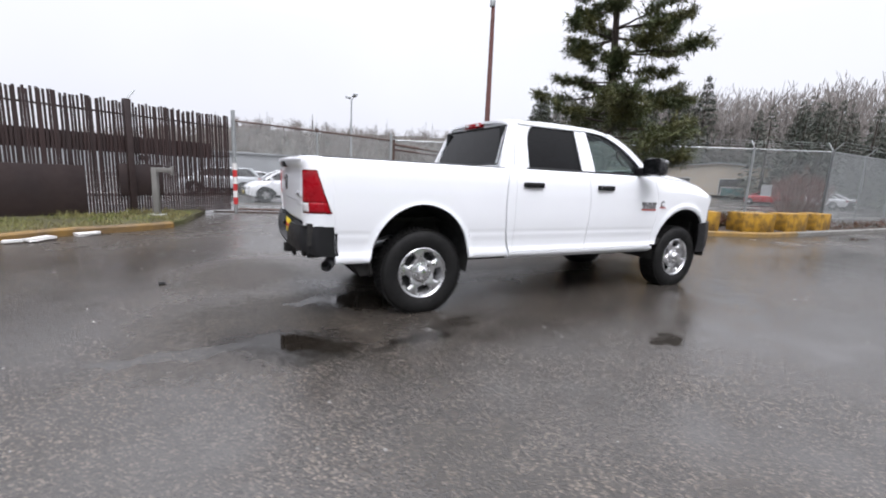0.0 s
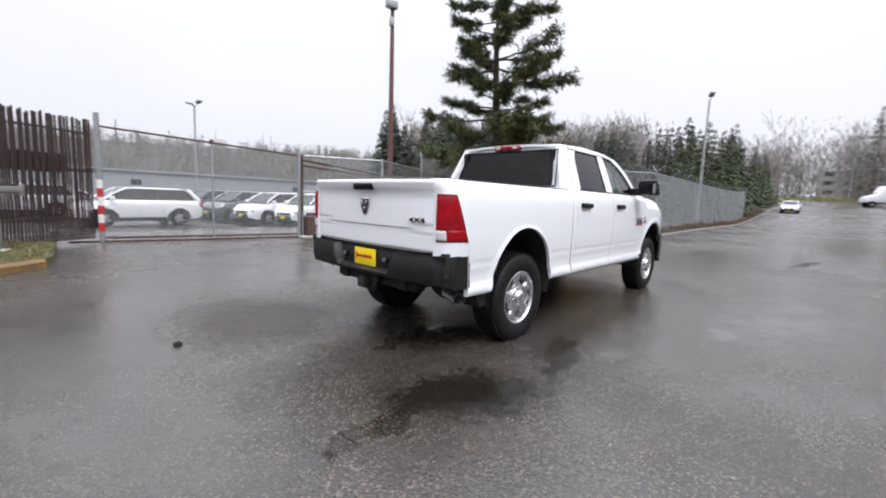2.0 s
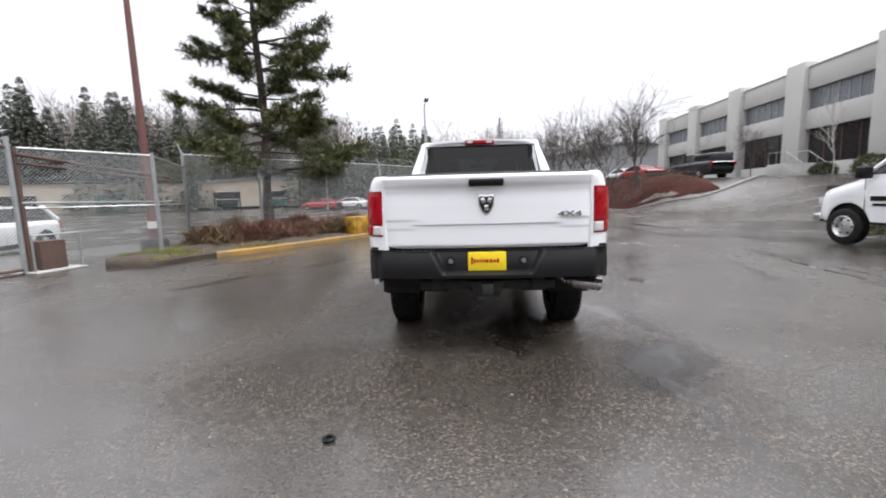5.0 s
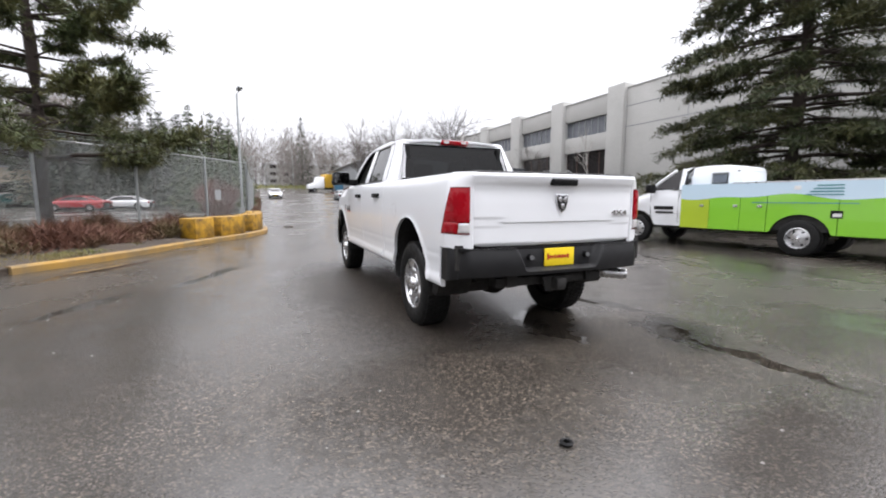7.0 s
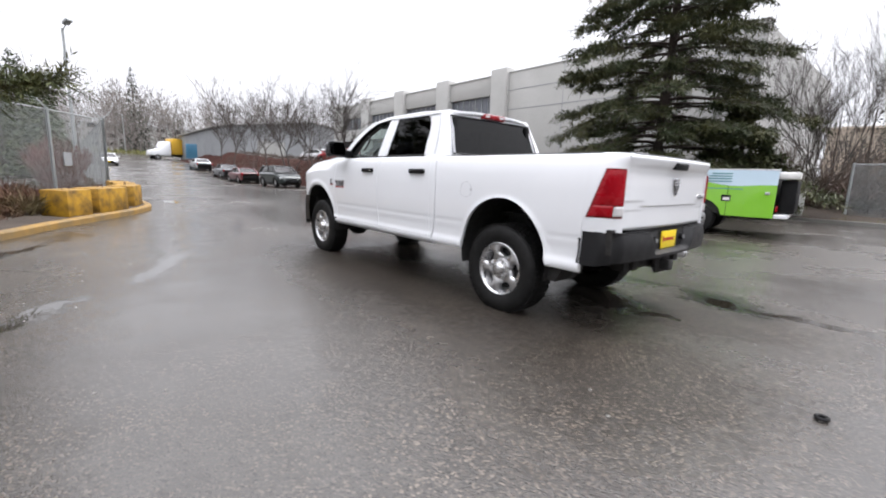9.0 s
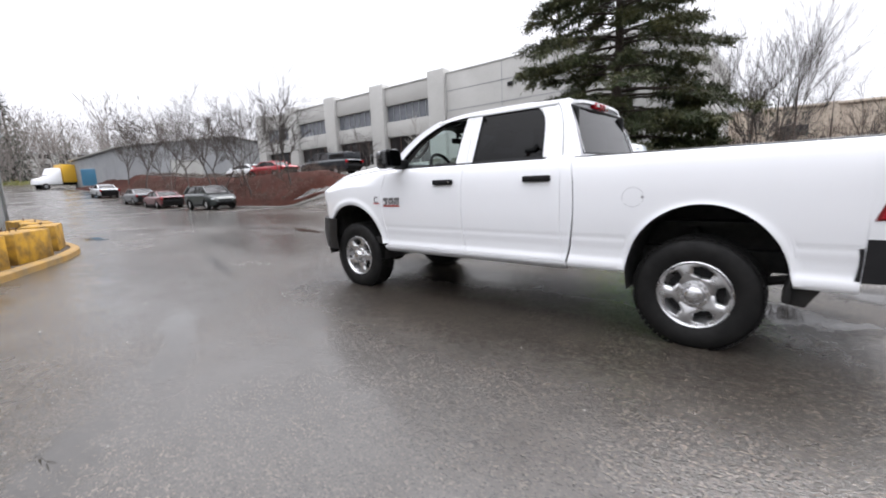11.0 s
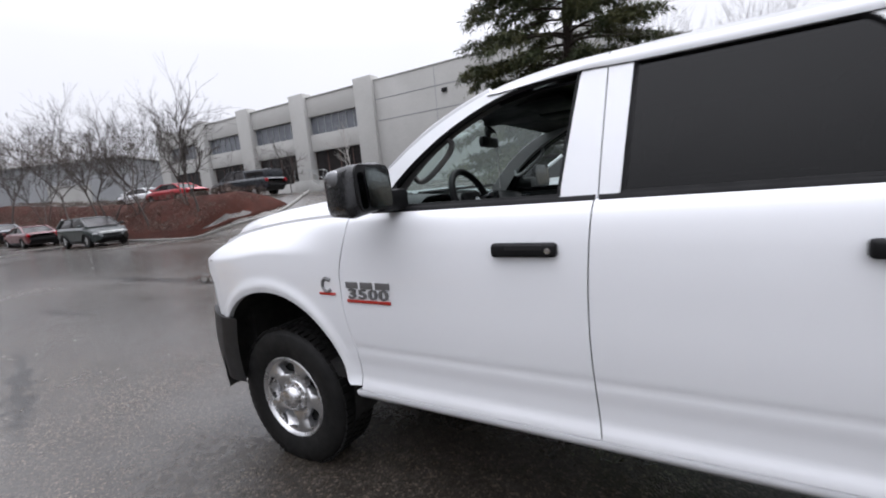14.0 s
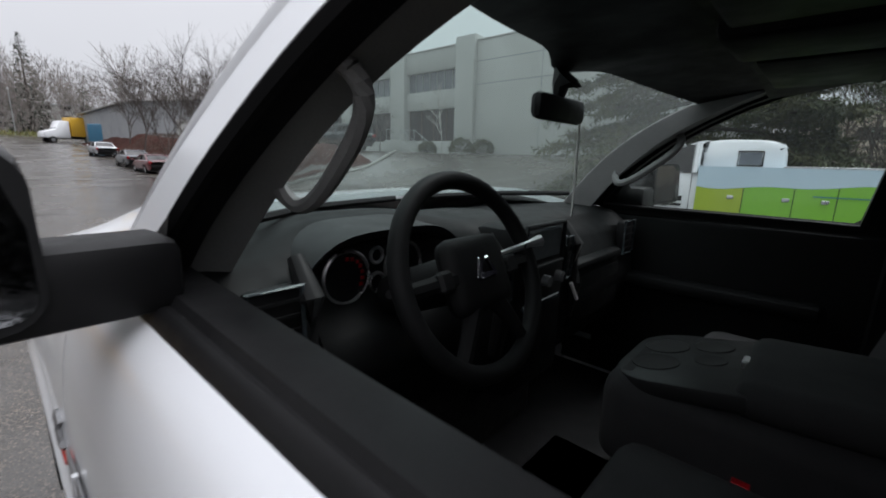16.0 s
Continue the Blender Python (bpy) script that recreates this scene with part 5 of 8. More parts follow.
both("bed_corner", shell(bed_corner, 18, 48, (0.02, -0.02, 0)), "white")

# high brake lamp on the roof's rear edge
hb = part("high_brake_lamp", box(0.995, 1.05, -0.185, 0.185, 1.922, 1.980, 0.014), "lens_red", truck, "red high-mounted brake lamp")
for yy in (-0.12, 0.12):
    part("cargo_lens", box(0.988, 0.998, yy - 0.035, yy + 0.035, 1.938, 1.968, 0.003), "lens_white", hb)
part("brake_lens", box(0.988, 0.998, -0.07, 0.07, 1.938, 1.970, 0.003), "lens_red", hb)


# rear step bumper with a plate recess
def rbump_fn(u, v):
    a = 2 * u - 1
    s = abs(a)
    y = math.copysign(0.940 * min(1.0, s / 0.80), a) if s < 0.80 else math.copysign(0.940 + 0.027 * smoothstep(0.80, 0.9, s), a)
    x = -1.190 + 0.075 * (s / 0.8) ** 2.5 if s < 0.80 else -1.115 + 0.275 * (s - 0.80) / 0.20
    round_ = smoothstep(0.70, 0.80, s) - smoothstep(0.80, 0.88, s)
    x += 0.035 * round_
    y -= math.copysign(0.03 * round_, a)
    z = 0.640 + 0.215 * v + (0.02 * v - 0.035 * (1 - v)) * smoothstep(0.70, 0.95, s)
    rec = 1 - smoothstep(0.30 + 0.10 * v, 0.345 + 0.10 * v, abs(y))
    x += 0.075 * rec * smoothstep(0.12, 0.26, v)
    x += 0.02 * (1 - math.sin(math.pi * min(1, max(0, v * 0.9 + 0.08))))
    return (x, y, z)


bumper = part("rear_bumper", grid(rbump_fn, 170, 16), "bumper", truck, "textured black rear step bumper")
part("step_pad", shell(lambda u, v: (-1.175 + 0.075 * abs(2 * u - 1) ** 2.5 + 0.13 * v + 0.075 * (1 - smoothstep(0.40, 0.45, abs(0.915 * (2 * u - 1)))) * (1 - v), 0.915 * (2 * u - 1), 0.852 + 0.006 * math.sin(v * math.pi) + 0.018 * smoothstep(0.75, 1.0, abs(2 * u - 1))), 80, 4, (0, 0, -0.02)), "trim", bumper, "ribbed black step pad")
for k in range(9):
    for sg in (-1, 1):
        part("tread_rib", box(-1.135 + 0.003 * k, -1.06, sg * (0.45 + 0.045 * k) - 0.012, sg * (0.45 + 0.045 * k) + 0.012, 0.856, 0.864, 0.003, 1), "bumper", bumper)
part("gate_gap_filler", box(-1.08, -1.01, -0.84, 0.84, 0.80, 0.875), "dark_gap", truck)
plate = part("licence_plate", box(-1.126, -1.118, -0.150, 0.150, 0.694, 0.844, 0.003), "plate", bumper, "yellow dealer plate with red script bars")
rp = random.Random(3)
xx = 0.125
for k in range(9):
    wv_ = rp.uniform(0.012, 0.026)
    hv_ = rp.uniform(0.02, 0.036) * (1.9 if k == 0 else 1)
    part("script_bar", box(-1.1285, -1.1255, xx - wv_, xx, 0.769 - hv_ * 0.4, 0.769 + hv_ * 0.6), "ink", bumper)
    xx -= wv_ + 0.006
for sy in (-0.285, 0.285):
    sk = part("trailer_socket", tube([(-1.10, sy, 0.775), (-1.138, sy, 0.775)], 0.030, 16), "trim", bumper, "round trailer socket with a hinged cap")
    part("socket_cap", tube([(-1.137, sy, 0.775), (-1.146, sy, 0.775)], 0.020, 12), "smoke", bumper)
rc = part("hitch_receiver", box(-1.17, -0.85, -0.045, 0.045, 0.50, 0.59, 0.008), "under", truck, "black tow hitch receiver")
part("hitch_crossbar", box(-1.02, -0.90, -0.55, 0.55, 0.52, 0.60, 0.012), "under", truck)
part("hitch_plate", prism([(-0.14, 0.60), (0.14, 0.60), (0.10, 0.47), (-0.10, 0.47)], -1.09, -1.06, 'x', bevel=0.006), "under", truck)

# door handles with recess cups
for sg, doors in ((1, (fd_l, rd_l)), (-1, (fd_r, rd_r))):
    for (x0, x1), d in zip(((2.145, 2.395), (1.085, 1.345)), doors):
        y = side_y((x0 + x1) / 2, 1.29)
        hb_ = box(x0, x1, y - 0.005, y + 0.036, 1.262, 1.315, 0.014, 3)
        cup = box(x0 + 0.05, x1 - 0.06, y + 0.030, y + 0.0375, 1.290, 1.309, 0.002, 1)
        hk = part("door_handle", hb_ if sg > 0 else mirrored(hb_), "trim", d, "matte black door handle")
        part("grip_slot", cup if sg > 0 else mirrored(cup), "dark_gap", d)
        if x0 > 2:
            lk = lathe([(0.0, y + 0.038), (0.011, y + 0.038), (0.012, y + 0.032)], 14)
            bmesh.ops.translate(lk, vec=(x0 + 0.03, 0, 1.288), verts=lk.verts)
            part("key_lock", lk if sg > 0 else mirrored(lk), "chrome", d)

# badges: chrome model letters on red bars, on both doors
for sg, way, d, fe in ((1, 'left', fd_l, fen_l), (-1, 'right', fd_r, fen_r)):
    y = side_y(3.03, 1.10)
    yb = (y + 0.002) * sg
    part("badge_shape", box(2.910, 3.172, min(yb, yb + 0.006 * sg), max(yb, yb + 0.006 * sg), 1.106, 1.138, 0.002, 1), "badge_grey", d, "grey metal name bar")
    for q in (2.990, 3.079):
        part("badge_gap", box(q, q + 0.012, min(yb, yb + 0.008 * sg), max(yb, yb + 0.008 * sg), 1.104, 1.140), "white", d)
    for i, ch in enumerate("3500"):
        lettering(ch, 0.072, facing(3.041, yb + 0.003 * sg, 1.077, way) @ Matrix.Diagonal((1.55, 0.92, 1, 1)) @ Matrix.Translation(((i - 1.5) * 0.0405, 0, 0)), "badge_grey", d, "digit", "satin metal model digit", bold=0.0015)
    part("badge_bar", box(2.910, 3.172, min(yb, yb + 0.006 * sg), max(yb, yb + 0.006 * sg), 1.036, 1.051, 0.002, 1), "ink", d, "red underline bar")
    ye = (side_y(3.30, 1.1) + 0.002) * sg
    ring = [(3.300 + 0.030 * math.cos(a), 1.116 + 0.034 * math.sin(a)) for a in [math.radians(q + (180 if sg > 0 else 0)) for q in range(40, 321, 20)]]
    part("engine_badge", tube([(x, ye, z) for x, z in (ring if sg > 0 else ring)], 0.009, 6), "badge_grey", fe, "chrome crescent engine badge")
    part("badge_bar", box(3.245, 3.355, min(ye, ye + 0.006 * sg), max(ye, ye + 0.006 * sg), 1.066, 1.078, 0.002, 1), "ink", fe)
# fuel flap seam and scratch mark on the left bed side
flap = [(0.42 + 0.078 * math.cos(2 * math.pi * k / 36), 1.122 + 0.074 * math.sin(2 * math.pi * k / 36)) for k in range(37)]
part("fuel_flap", tube([(x, side_y(x, z) + 0.0002, z) for x, z in flap], 0.0010, 4, close=False), "badge_grey", bed_l, "round fuel flap seam")
part("flap_notch", box(0.340, 0.358, side_y(0.35, 1.12) - 0.004, side_y(0.35, 1.12) + 0.002, 1.112, 1.132, 0.003, 1), "badge_grey", bed_l)


# tow mirrors
def mirror_shape():
    b = box(-0.072, 0.185, 0.0, 0.290, -0.100, 0.102, 0.050, 4)
    for v in b.verts:
        if v.co.x > 0:
            v.co.x *= 1.0 - 0.45 * abs(v.co.y - 0.125) / 0.125 * 0.5
            v.co.z *= 0.90
            v.co.y -= 0.10 * (v.co.x / 0.15) * max(0.0, v.co.y - 0.10) / 0.185 - 0.03 * (v.co.x / 0.15) * (v.co.y < 0.1)
        if v.co.z > 0:
            v.co.y -= 0.03 * max(0.0, v.co.y - 0.15) / 0.135
        v.co.z -= 0.012 * (v.co.y - 0.14) / 0.14
    return b


for sg in (1, -1):
    base = pose(2.905, 1.000, 1.562, 0, 4, 8)
    hs = mirror_shape()
    bmesh.ops.transform(hs, matrix=base, verts=hs.verts)
    d = fd_l if sg > 0 else fd_r
    mm = part("door_mirror", hs if sg > 0 else mirrored(hs), "wet_shell", truck, "black folding tow mirror with beaded rain")
    def rounded(y0, y1, z0, z1, r):
        return [(cy + r * math.cos(a), cz + r * math.sin(a)) for cy, cz, q in ((y1 - r, z1 - r, 0), (y0 + r, z1 - r, 1), (y0 + r, z0 + r, 2), (y1 - r, z0 + r, 3)) for a in [math.pi / 2 * (q + k / 5) for k in range(6)]]
    for nm, edge, x0, x1, mt, tilt in (("mirror_glass", rounded(0.016, 0.205, -0.080, 0.080, 0.026), -0.0775, -0.073, "mirror", 7), ("spotter_glass", rounded(0.214, 0.256, -0.078, 0.060, 0.016), -0.0775, -0.073, "mirror", -12), ("bezel", rounded(0.008, 0.268, -0.090, 0.090, 0.040), -0.0745, -0.066, "trim", 0)):
        gb_ = prism(edge, x0, x1, 'x')
        yc = (min(p[0] for p in edge) + max(p[0] for p in edge)) / 2
        bmesh.ops.transform(gb_, matrix=base @ Matrix.Translation((-0.079, yc, 0)) @ Matrix.Rotation(radians(tilt * 0.25), 4, 'Z') @ Matrix.Rotation(radians(0.5 if nm != "bezel" else 0), 4, 'Y') @ Matrix.Translation((0.079, -yc, 0)), verts=gb_.verts)
        part(nm, gb_ if sg > 0 else mirrored(gb_), mt, mm)
    for zz in (1.505,):
        ab = box(2.83, 2.94, 0.87, 1.06, zz - 0.045, zz + 0.05, 0.02)
        part("mirror_arm", ab if sg > 0 else mirrored(ab), "trim", mm)
    cp = box(0.02, 0.085, 0.165, 0.246, 0.02, 0.086, 0.026, 3)
    bmesh.ops.transform(cp, matrix=base, verts=cp.verts)
    part("signal_lens", cp if sg > 0 else mirrored(cp), "smoke", mm, "smoked turn signal lens")

# underbody
part("frame_rail", box(-1.05, 4.3, 0.36, 0.46, 0.52, 0.68, 0.01), "under", truck)
part("frame_rail", box(-1.05, 4.3, -0.46, -0.36, 0.52, 0.68, 0.01), "under", truck)
part("cab_floor", box(0.95, 3.55, -0.90, 0.90, 0.58, 0.66), "under", truck)
part("bed_underside", box(-1.08, 0.9, -0.52, 0.52, 0.86, 0.90), "under", truck)
for x0, x1 in ((-1.08, -0.58), (0.50, 0.9)):
    both("bed_liner", box(x0, x1, 0.53, 0.93, 0.70, 0.89), "under")
part("engine_sump", box(3.0, 4.3, -0.35, 0.35, 0.45, 1.0, 0.05), "under", truck)
part("transfer_case", box(1.7, 2.9, -0.3, 0.25, 0.42, 0.7, 0.06), "under", truck)
part("fuel_tank", box(0.95, 1.9, 0.40, 0.70, 0.50, 0.64, 0.05), "under", truck)
part("exhaust_muffler", tube([(0.5, -0.55, 0.55), (1.5, -0.55, 0.55)], 0.12, 14), "under", truck)
part("driveshaft", tube([(0.1, 0, 0.42), (2.0, -0.05, 0.52)], 0.045, 10), "under", truck)
for x in (0.0, 3.795):
    part("axle", tube([(x, -0.80, 0.40), (x, 0.80, 0.40)], 0.055, 12), "under", truck)
    df = lathe([(0.0, -0.17), (0.11, -0.15), (0.17, -0.06), (0.18, 0.05), (0.12, 0.14), (0.0, 0.16)], 18, 'x')
    bmesh.ops.translate(df, vec=(x, 0.0 if x < 1 else 0.25, 0.40), verts=df.verts)
    part("differential", df, "under", truck)
for sg in (-1, 1):
    part("leaf_spring", tube([(-0.72, sg * 0.55, 0.55), (-0.35, sg * 0.55, 0.46), (0, sg * 0.55, 0.44), (0.4, sg * 0.55, 0.46), (0.75, sg * 0.55, 0.55)], 0.035, 6), "under", truck)
    part("shock_absorber", tube([(-0.18, sg * 0.42, 0.42), (0.1, sg * 0.38, 0.85)], 0.035, 8), "under", truck)
part("exhaust_pipe", tube([(0.5, -0.55, 0.55), (0.25, -0.58, 0.66), (-0.2, -0.60, 0.70), (-0.60, -0.62, 0.60), (-0.80, -0.70, 0.545), (-0.90, -0.88, 0.53)], 0.042, 12, close=False), "alloy", truck, "bright steel tailpipe")
part("exhaust_tip", tube([(-0.84, -0.74, 0.540), (-0.93, -0.95, 0.522)], 0.050, 14, close=False), "alloy", truck)
both("mud_flap_bracket", box(-0.62, -0.56, 0.62, 0.90, 0.48, 0.66, 0.01), "under")
# wheel housings
for cx, r in ARCHES:
    def well(u, v, cx=cx, r=r):
        a = math.pi * (-0.08 + 1.16 * u)
        return (cx + (r + 0.004) * math.cos(a), 0.35 + (side_y(cx, 1.0) - 0.025 - 0.35) * v, 0.53 + (0.54 + 0.004) * math.sin(a))
    both("wheel_housing", grid(well, 28, 4), "under")
    both("housing_wall", box(cx - r, cx + r, 0.33, 0.36, 0.55, 1.08), "under")
both("splash_guard", prism([(-0.53, 0.58), (-0.50, 0.42), (-0.62, 0.40), (-0.75, 0.62)], 0.60, 0.92, 'y', bevel=0.01), "under")


# wheels
def wheel_parts(parent):
    tyre_prof = [(0.245, -0.115), (0.262, -0.130), (0.33, -0.140), (0.385, -0.132), (0.407, -0.112), (0.418, -0.075), (0.420, 0.0), (0.418, 0.075), (0.407, 0.112), (0.385, 0.132), (0.33, 0.140), (0.262, 0.130), (0.245, 0.115)]
    tb = lathe(tyre_prof, 64)
    ty = part("tyre", tb, "rubber", parent, "black all-terrain tyre")
    lug = bmesh.new()
    for k in range(60):
        a = 2 * math.pi * k / 60
        for row, (y0, y1) in enumerate(((-0.112, -0.06), (-0.045, -0.005), (0.005, 0.045), (0.06, 0.112))):
            aa = a + (0.05 if row % 2 else 0)
            m = Matrix.Rotation(aa, 4, 'Y') @ Matrix.Translation((0.4195, 0, 0))
            box(-0.006, 0.006, y0, y1, -0.0155, 0.0155, bm=lug, m=m)
    part("tread", lug, "rubber", parent, smooth=0)
    rim_prof = [(0.225, -0.10), (0.215, 0.02), (0.222, 0.085), (0.236, 0.100), (0.247, 0.112), (0.250, 0.122), (0.243, 0.126), (0.234, 0.118), (0.226, 0.104), (0.20, 0.06), (0.185, 0.02), (0.19, -0.08)]
    rim = part("rim", lathe(rim_prof, 56), "alloy", parent, "polished alloy rim")
    # five broad spokes
    for k in range(5):
        sp = bmesh.new()
        a0 = 2 * math.pi * k / 5 + math.pi / 2

        def spoke(u, v, a0=a0):
            r = 0.085 + (0.229 - 0.085) * v
            half = 0.628 - 0.36 * (smoothstep(0.28, 0.46, v) - smoothstep(0.84, 0.97, v))
            a = a0 + (2 * u - 1) * half
            y = 0.092 + 0.016 * v - 0.022 * abs(2 * u - 1) ** 3 * math.sin(v * math.pi) + 0.014 * math.sin(v * math.pi)
            return (r * math.cos(a), y, r * math.sin(a))
        shell(spoke, 12, 14, (0, -0.035, 0), sp)
        part("spoke", sp, "alloy", parent)
    hub = part("hub_cap", lathe([(0.0, 0.160), (0.030, 0.158), (0.052, 0.150), (0.066, 0.137), (0.072, 0.118), (0.076, 0.108), (0.098, 0.104), (0.106, 0.092), (0.110, 0.05)], 32), "hub_metal", parent, "bright centre cap")
    for k in range(8):
        a = 2 * math.pi * k / 8
        nb = lathe([(0.0, 0.116), (0.009, 0.115), (0.012, 0.095)], 8)
        bmesh.ops.translate(nb, vec=(0.083 * math.cos(a), 0, 0.083 * math.sin(a)), verts=nb.verts)
        part("wheel_nut", nb, "chrome", parent)
    # near-black disc stands in for the shade behind the spoke openings
    part("brake_disc", lathe([(0.0, 0.035), (0.195, 0.035), (0.198, 0.0), (0.0, -0.05)], 32), "dark_gap", parent)


def wheel_at(x, y, z, sg, turn=0, spin=0):
    w = new("wheel")
    w.parent = truck
    wheel_parts(w)
    w.matrix_basis = pose(x, y, z, 0, 0, turn if sg > 0 else 180 + turn) @ pose(0, 0, 0, 0, spin, 0)
    return w


for x, sg, sp in ((-0.005, 1, 20), (3.78, 1, 48), (-0.005, -1, 9), (3.78, -1, 31)):
    wheel_at(x, sg * 0.800, 0.402 if x < 1 else 0.396, sg, 0, sp)

# ---- cab interior, parts of the pickup ----
def cabin(name, bm, mat, label="", **kw):
    return part(name, bm, mat, truck, label, **kw)


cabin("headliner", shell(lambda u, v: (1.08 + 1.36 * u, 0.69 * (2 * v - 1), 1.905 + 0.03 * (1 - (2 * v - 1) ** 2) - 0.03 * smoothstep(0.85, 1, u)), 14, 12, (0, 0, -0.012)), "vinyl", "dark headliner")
# inside faces of doors and pillars
def trim_fn(u, v):
    z = 1.468 + 0.455 * v
    x = A_SIDE(z)
    p0 = Vector((x - 0.075, green_y(x, z) - 0.03, z - 0.01))
    p1 = ws_fn(1.0, v * 0.97) + Vector((-0.055, -0.095, -0.02))
    p2 = ws_fn(0.945, v * 0.98) + Vector((-0.008, 0, -0.010))
    return p0.lerp(p1, u / 0.6) if u < 0.6 else p1.lerp(p2, (u - 0.6) / 0.4)


for sg in (1, -1):
    for x0, x1 in ((2.06, 2.98), (1.05, 1.97)):
        b = box(x0, x1, 0.815, 0.862, 0.72, 1.445, 0.018, 2)
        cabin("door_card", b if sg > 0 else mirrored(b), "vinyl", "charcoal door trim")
        b = box(x0 + 0.15, x1 - 0.12, 0.73, 0.825, 1.16, 1.21, 0.02, 2)
        cabin("armrest", b if sg > 0 else mirrored(b), "vinyl")
    ap = shell(trim_fn, 10, 16, (-0.004, -0.006, -0.004))
    cabin("pillar_trim", ap if sg > 0 else mirrored(ap), "pillar_grey", "grey pillar trim")
    gc, g1, g2 = Vector((2.79, 0.712, 1.672)), Vector((-0.105, 0.010, 0.082)), Vector((-0.024, -0.022, -0.034))
    gh = tube([gc + g1 * math.copysign(abs(math.cos(a)) ** 0.7, math.cos(a)) + g2 * math.copysign(abs(math.sin(a)) ** 0.7, math.sin(a)) for a in [2 * math.pi * q / 28 for q in range(29)]], 0.0135, 8, close=False)
    cabin("grab_handle", gh if sg > 0 else mirrored(gh), "pillar_grey", "grey grab handle on the pillar")
    bp = box(2.00, 2.10, 0.70, 0.74, 0.75, 1.90, 0.02)
    for v in bp.verts:
        v.co.y = green_y(2.05, max(1.456, v.co.z)) - 0.065 - (0.03 if v.co.y < 0.72 else 0)
    cabin("pillar_trim", bp if sg > 0 else mirrored(bp), "vinyl")
    cp = box(0.98, 1.12, 0.60, 0.66, 1.0, 1.9, 0.02)
    cabin("pillar_trim", cp if sg > 0 else mirrored(cp), "vinyl")
cabin("rear_trim", box(0.955, 0.985, -0.70, 0.70, 0.7, 1.54), "vinyl")
cabin("carpet", box(1.0, 3.2, -0.78, 0.78, 0.66, 0.70), "cloth", "dark carpet")


# dashboard
dash_prof = [(2.88, 1.02), (2.82, 1.20), (2.84, 1.32), (2.865, 1.41), (2.93, 1.455), (3.00, 1.470), (3.12, 1.475), (3.34, 1.462), (3.36, 1.0)]


def dash_fn(u, v):
    y = 0.80 * (2 * u - 1)
    t = v * (len(dash_prof) - 1)
    i = min(int(t), len(dash_prof) - 2)
    f = t - i
    x = dash_prof[i][0] * (1 - f) + dash_prof[i + 1][0] * f
    z = dash_prof[i][1] * (1 - f) + dash_prof[i + 1][1] * f
    hood = 0.045 * math.exp(-((y - 0.40) / 0.24) ** 4) * smoothstep(0.45, 0.62, v) * (1 - smoothstep(0.80, 0.95, v))
    mid = 0.02 * math.exp(-((y - 0.0) / 0.16) ** 4) * smoothstep(0.4, 0.6, v) * (1 - smoothstep(0.8, 0.95, v))
    x += 0.10 * smoothstep(0.12, 0.26, y) * (1 - smoothstep(0.62, 0.85, v)) + 0.075 * math.exp(-((y - 0.42) / 0.19) ** 6) * smoothstep(0.20, 0.26, v) * (1 - smoothstep(0.42, 0.50, v))
    x += 0.03 * math.exp(-((y + 0.45) / 0.22) ** 4) * smoothstep(0.2, 0.4, v) * (1 - smoothstep(0.45, 0.6, v))
    return (x, y, z + hood + mid)


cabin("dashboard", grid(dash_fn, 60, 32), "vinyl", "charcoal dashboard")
cabin("instrument_hood", shell(lambda u, v: (2.945 + 0.17 * v, 0.42 + 0.225 * (2 * u - 1), 1.435 + 0.068 * (1 - (2 * u - 1) ** 4) + 0.012 * v), 20, 6, (0.02, 0, -0.02)), "soft_grey")
cabin("instrument_panel", box(3.025, 3.06, 0.22, 0.62, 1.31, 1.465, 0.01), "trim", "dark instrument cluster")
for yy, zz, r in ((0.505, 1.392, 0.060), (0.335, 1.392, 0.060), (0.42, 1.365, 0.022), (0.42, 1.43, 0.018)):
    ring = [(3.018, yy + r * math.cos(a), zz + r * math.sin(a)) for a in [2 * math.pi * k / 24 for k in range(25)]]
    cabin("gauge_ring", tube(ring, 0.0045, 6, close=False), "alloy", "bright gauge ring")
for k in range(7):
    a = math.radians(210 - k * 20)
    cabin("gauge_tick", box(3.014, 3.018, 0.505 + 0.042 * math.cos(a) - 0.004, 0.505 + 0.042 * math.cos(a) + 0.004, 1.392 + 0.042 * math.sin(a) - 0.004, 1.392 + 0.042 * math.sin(a) + 0.004), "lens_red")
for y0, y1 in ((0.665, 0.765), (0.135, 0.165), (-0.205, -0.165), (-0.765, -0.665)):
    xv = 2.823 + (0.10 if y0 > 0.3 else 0.0)
    vent = cabin("air_vent", box(xv + 0.002, xv + 0.037, y0, y1, 1.30, 1.43, 0.012), "trim", "air vent with a bright frame")
    part("vent_frame", tube([(xv, y0, 1.30), (xv, y0, 1.43), (xv, y1, 1.43), (xv, y1, 1.30), (xv, y0, 1.30)], 0.005, 6, close=False), "screen", vent)
    for q in range(4):
        part("vent_slat", box(xv - 0.002, xv + 0.006, y0 + 0.006, y1 - 0.006, 1.318 + 0.028 * q, 1.324 + 0.028 * q), "soft_grey", vent)
for yb_ in (0.648, 0.180, -0.225):
    xo = 0.10 if yb_ > 0.3 else 0.0
    cabin("dash_bolster", tube([(2.835 + xo, yb_, 1.16), (2.815 + xo, yb_, 1.28), (2.822 + xo, yb_, 1.40), (2.875 + xo, yb_, 1.468)], [0.018, 0.024, 0.024, 0.016], 10), "soft_grey", "rounded grey dash bolster")
